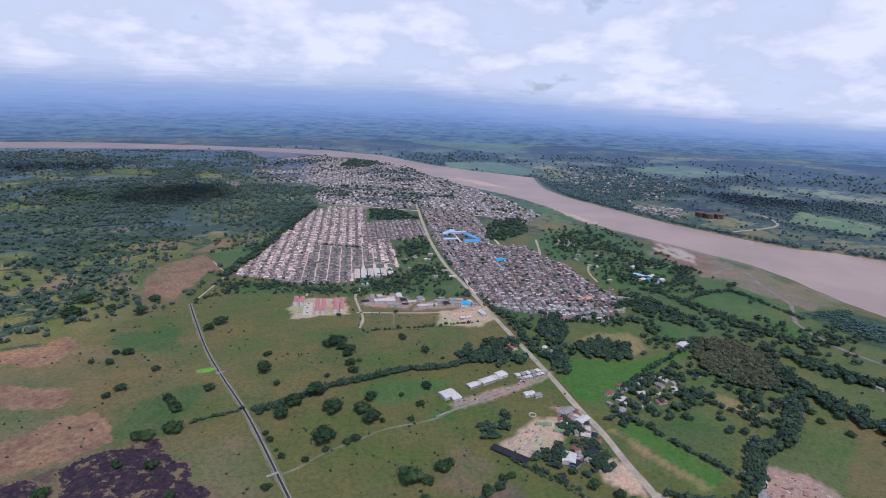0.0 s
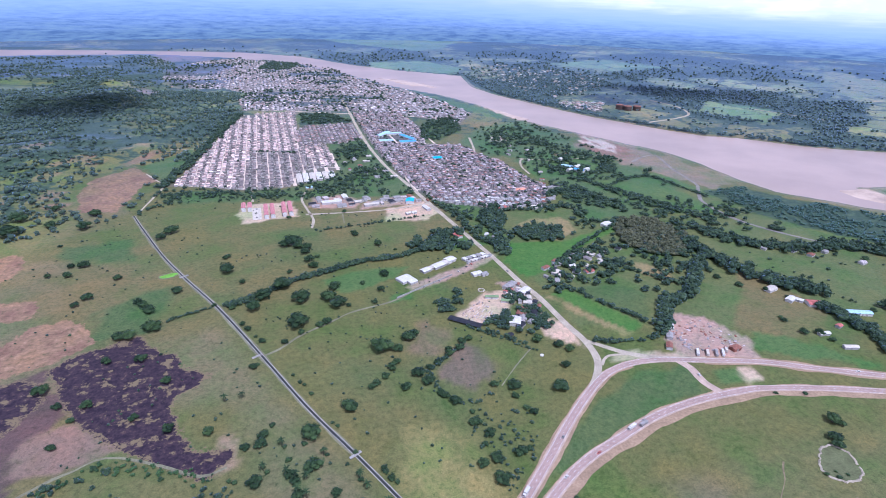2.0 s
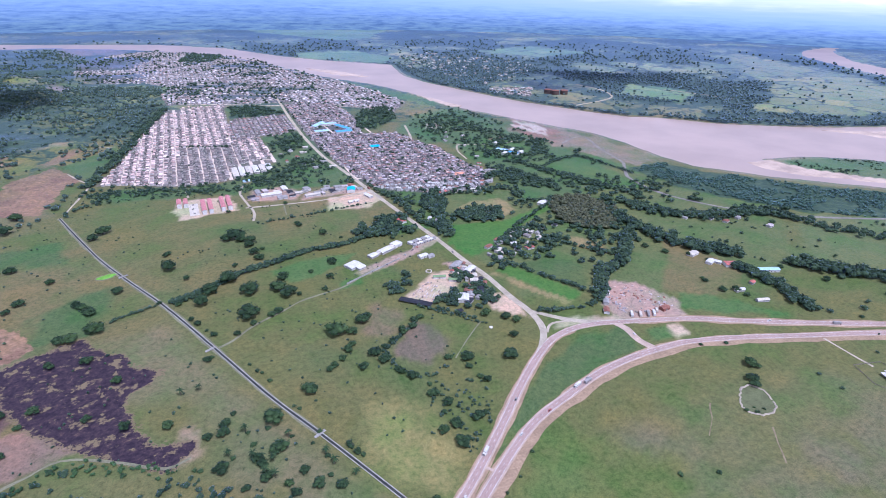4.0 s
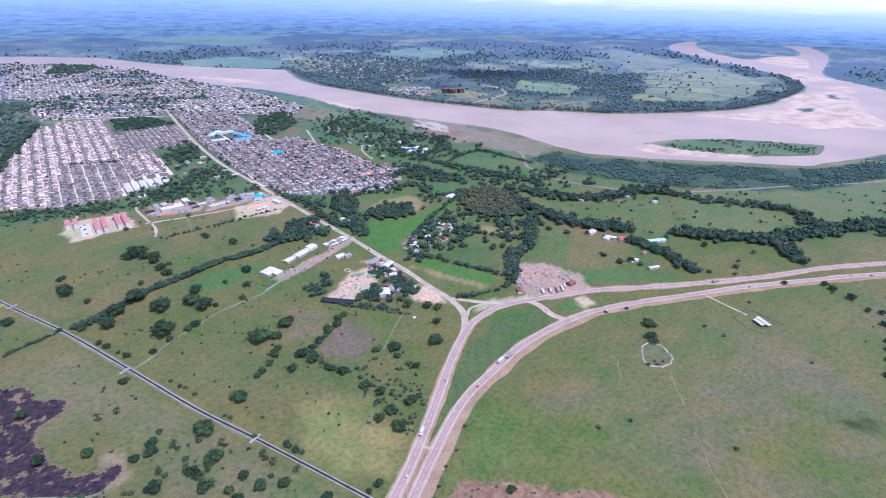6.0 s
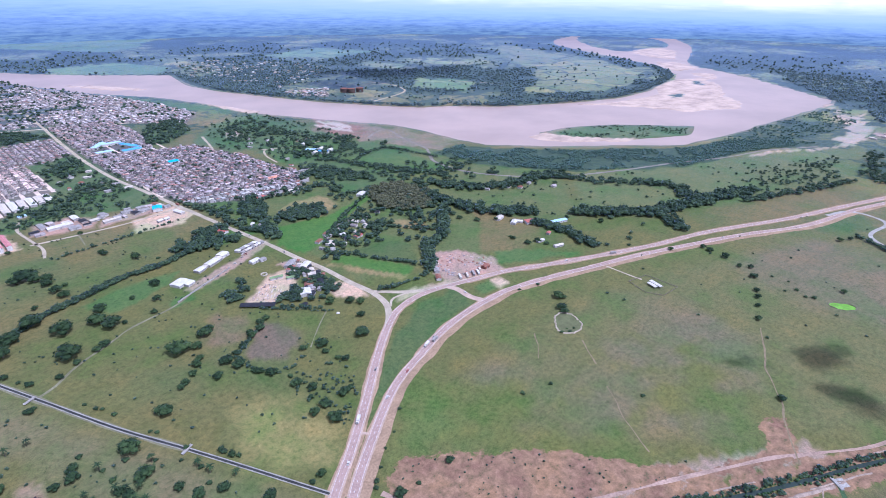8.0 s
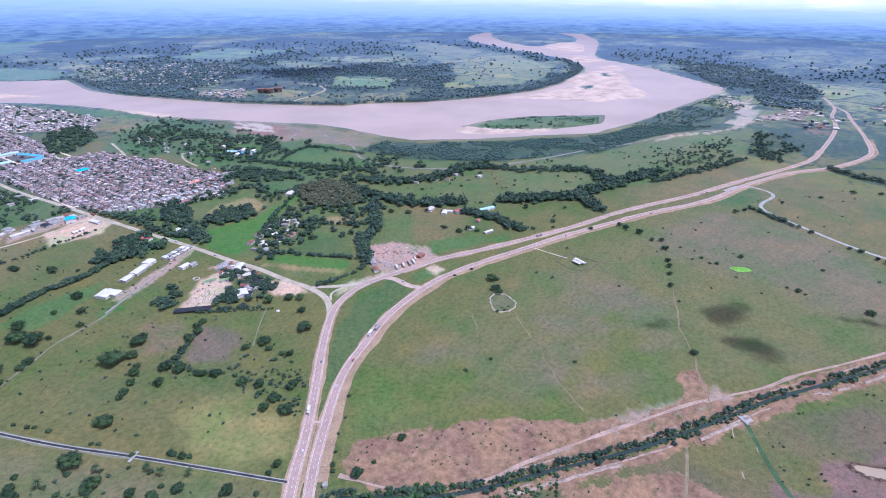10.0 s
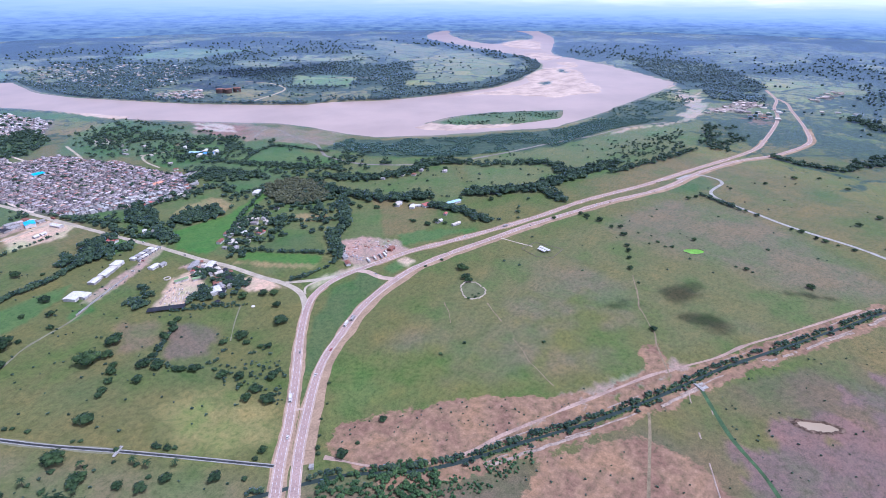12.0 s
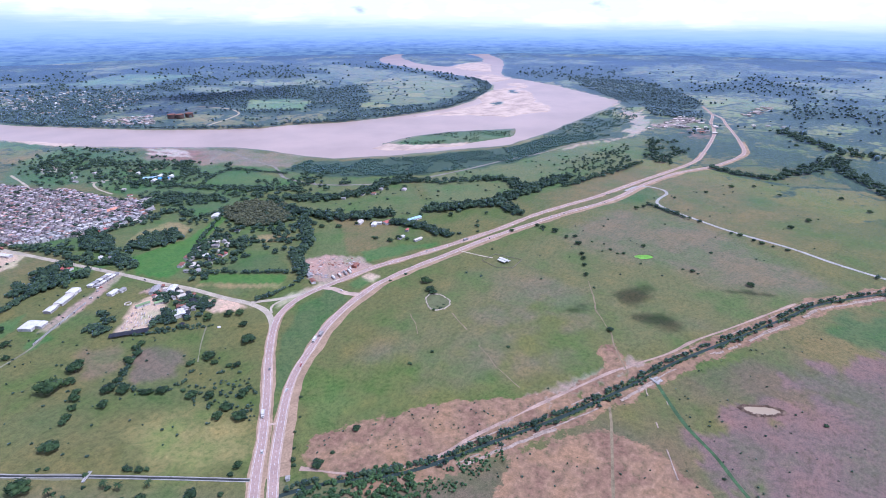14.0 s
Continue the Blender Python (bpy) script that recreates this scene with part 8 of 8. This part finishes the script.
for line, x, y, side, kind, paint, label in (
    (ROAD_LEFT, 25, 121, 1.6, "truck", MAT_WHITE, "white box truck on the carriageway"),
    (ROAD_LEFT, -5, 86, -1.6, "car", MAT_WHITE, "white car on the carriageway"),
    (ROAD_LEFT, 72, 172, -1.6, "car", MAT_GREY, "grey car on the carriageway"),
    (ROAD_RIGHT, 135, 172, 1.6, "truck", MAT_WHITE, "white truck on the curving bypass"),
    (ROAD_RIGHT, 146, 176, -1.6, "truck", MAT_GREY, "grey lorry on the curving bypass"),
    (ROAD_RIGHT, 150, 177, 1.6, "car", MAT_GREY, "dark grey car on the bypass"),
    (ROAD_RIGHT, 61, 129, 1.6, "car", MAT_WHITE, "white car on the bypass"),
    (ROAD_RIGHT, 95, 150, -1.6, "car", MAT_RED, "red car on the bypass"),
    (ROAD_LEFT, 468, 178, -1.6, "truck", MAT_GREY, "dark truck on the old carriageway"),
    (ROAD_LEFT, 400, 206, 1.6, "car", MAT_WHITE, "white car on the old carriageway"),
    (ROAD_RIGHT, 640, 110, 1.6, "car", MAT_WHITE, "white car far along the bypass"),
    (ROAD_TOWN, 115, 470, 1.6, "car", MAT_GREY, "grey car on the town road"),
    (ROAD_TOWN, 96, 556, -1.6, "car", MAT_WHITE, "white car on the town road"),
    (ROAD_TOWN, 48, 755, -1.6, "truck", MAT_RUST, "rust-coloured truck on the town road"),
    (ROAD_LINK, 236, 228, 1.6, "car", MAT_WHITE, "white car on the link road"),
):
    qx, qy, turn = on_road(line, x, y, side)
    if kind == "car":
        car(qx, qy, turn, paint, label)
    else:
        truck(qx, qy, turn, paint, paint, label)
for k, (px, py) in enumerate(((10, 452), (18, 456), (34, 468), (48, 478), (62, 490), (70, 497), (66, 499), (-4, 443))):
    car(px, py, R + 90 * (k % 2), (MAT_WHITE, MAT_GREY, MAT_RED)[k % 3], "parked car in the compound yard", z=0.05)
# roadside concrete booth by the stream bridge
ob = thing("guard_booth", -13, 46, 45, "small white concrete booth beside the highway", "booth")
part("wall", box_mesh(-1.5, 1.5, -1.5, 1.5, 0, 2.6), MAT_WHITE, ob)
part("roof_slab", box_mesh(-1.9, 1.9, -1.9, 1.9, 2.6, 2.85), MAT_CONCRETE, ob)
part("door", box_mesh(-0.45, 0.45, -1.56, -1.46, 0, 2.0), MAT_GREY, ob)
ob = thing("weir", 268, -157, 60, "pale concrete weir in the stream", "weir")
part("sill", box_mesh(-6, 6, -1.2, 1.2, 0, 0.8), MAT_CONCRETE, ob)
part("apron", box_mesh(-4, 4, -8, -1.2, 0, 0.35), MAT_CONCRETE, ob)


# ---- small clouds overhead, whose shade lies on the fields ----


def cloud_material():
    m = bpy.data.materials.new("thin_cloud")
    m.use_nodes = True
    nt, lk = m.node_tree.nodes, m.node_tree.links
    nt.clear()
    di, tr, mx, out = [nt.new(k) for k in ("ShaderNodeBsdfDiffuse", "ShaderNodeBsdfTransparent", "ShaderNodeMixShader", "ShaderNodeOutputMaterial")]
    di.inputs["Color"].default_value = (0.85, 0.85, 0.87, 1)
    mx.inputs[0].default_value = 0.26
    lk.new(tr.outputs[0], mx.inputs[1])
    lk.new(di.outputs[0], mx.inputs[2])
    lk.new(mx.outputs[0], out.inputs["Surface"])
    return m


MAT_CLOUD = cloud_material()


def cloud(x, y, length, width, turn, lobes, height=900.0):
    """A thin lumpy cloud that shades the ground at x, y."""
    away = height / math.tan(radians(SUN_ELEVATION))
    cx, cy = x + away * math.sin(radians(SUN_AZIMUTH)), y + away * math.cos(radians(SUN_AZIMUTH))
    vs, fs, n = [], [], 0
    for k in range(lobes):
        r = rng.uniform(0.16, 0.34) * width
        u, v = rng.normal() * length * 0.24, rng.normal() * width * 0.20
        p = BALL_TWO[0] * (1 + rng.uniform(-0.15, 0.15, (len(BALL_TWO[0]), 1))) * (r * 1.25, r, r * 0.45) + (u, v, rng.uniform(-6, 6))
        vs.append(p)
        fs.append(BALL_TWO[1] + n)
        n += len(p)
    ob = part("cloud", mesh_of("cloud", np.concatenate(vs), np.concatenate(fs), MAT_CLOUD, True), None)
    ob.matrix_basis = pose(cx, cy, height, 0, 0, turn)
    tagged(ob, "small thin white fair-weather cloud high overhead", "cloud", "fair-weather clouds", "structure")


for spot in ((430, -92, 58, 40, -20, 16), (384, -128, 56, 34, -75, 16), (520, -212, 70, 20, -70, 12), (360, -46, 36, 20, -30, 8), (-876, 1690, 420, 260, 20, 26), (-1640, 2240, 700, 300, 20, 26), (1250, 1900, 600, 300, -20, 22), (900, 1750, 420, 160, -30, 16)):
    cloud(*spot)
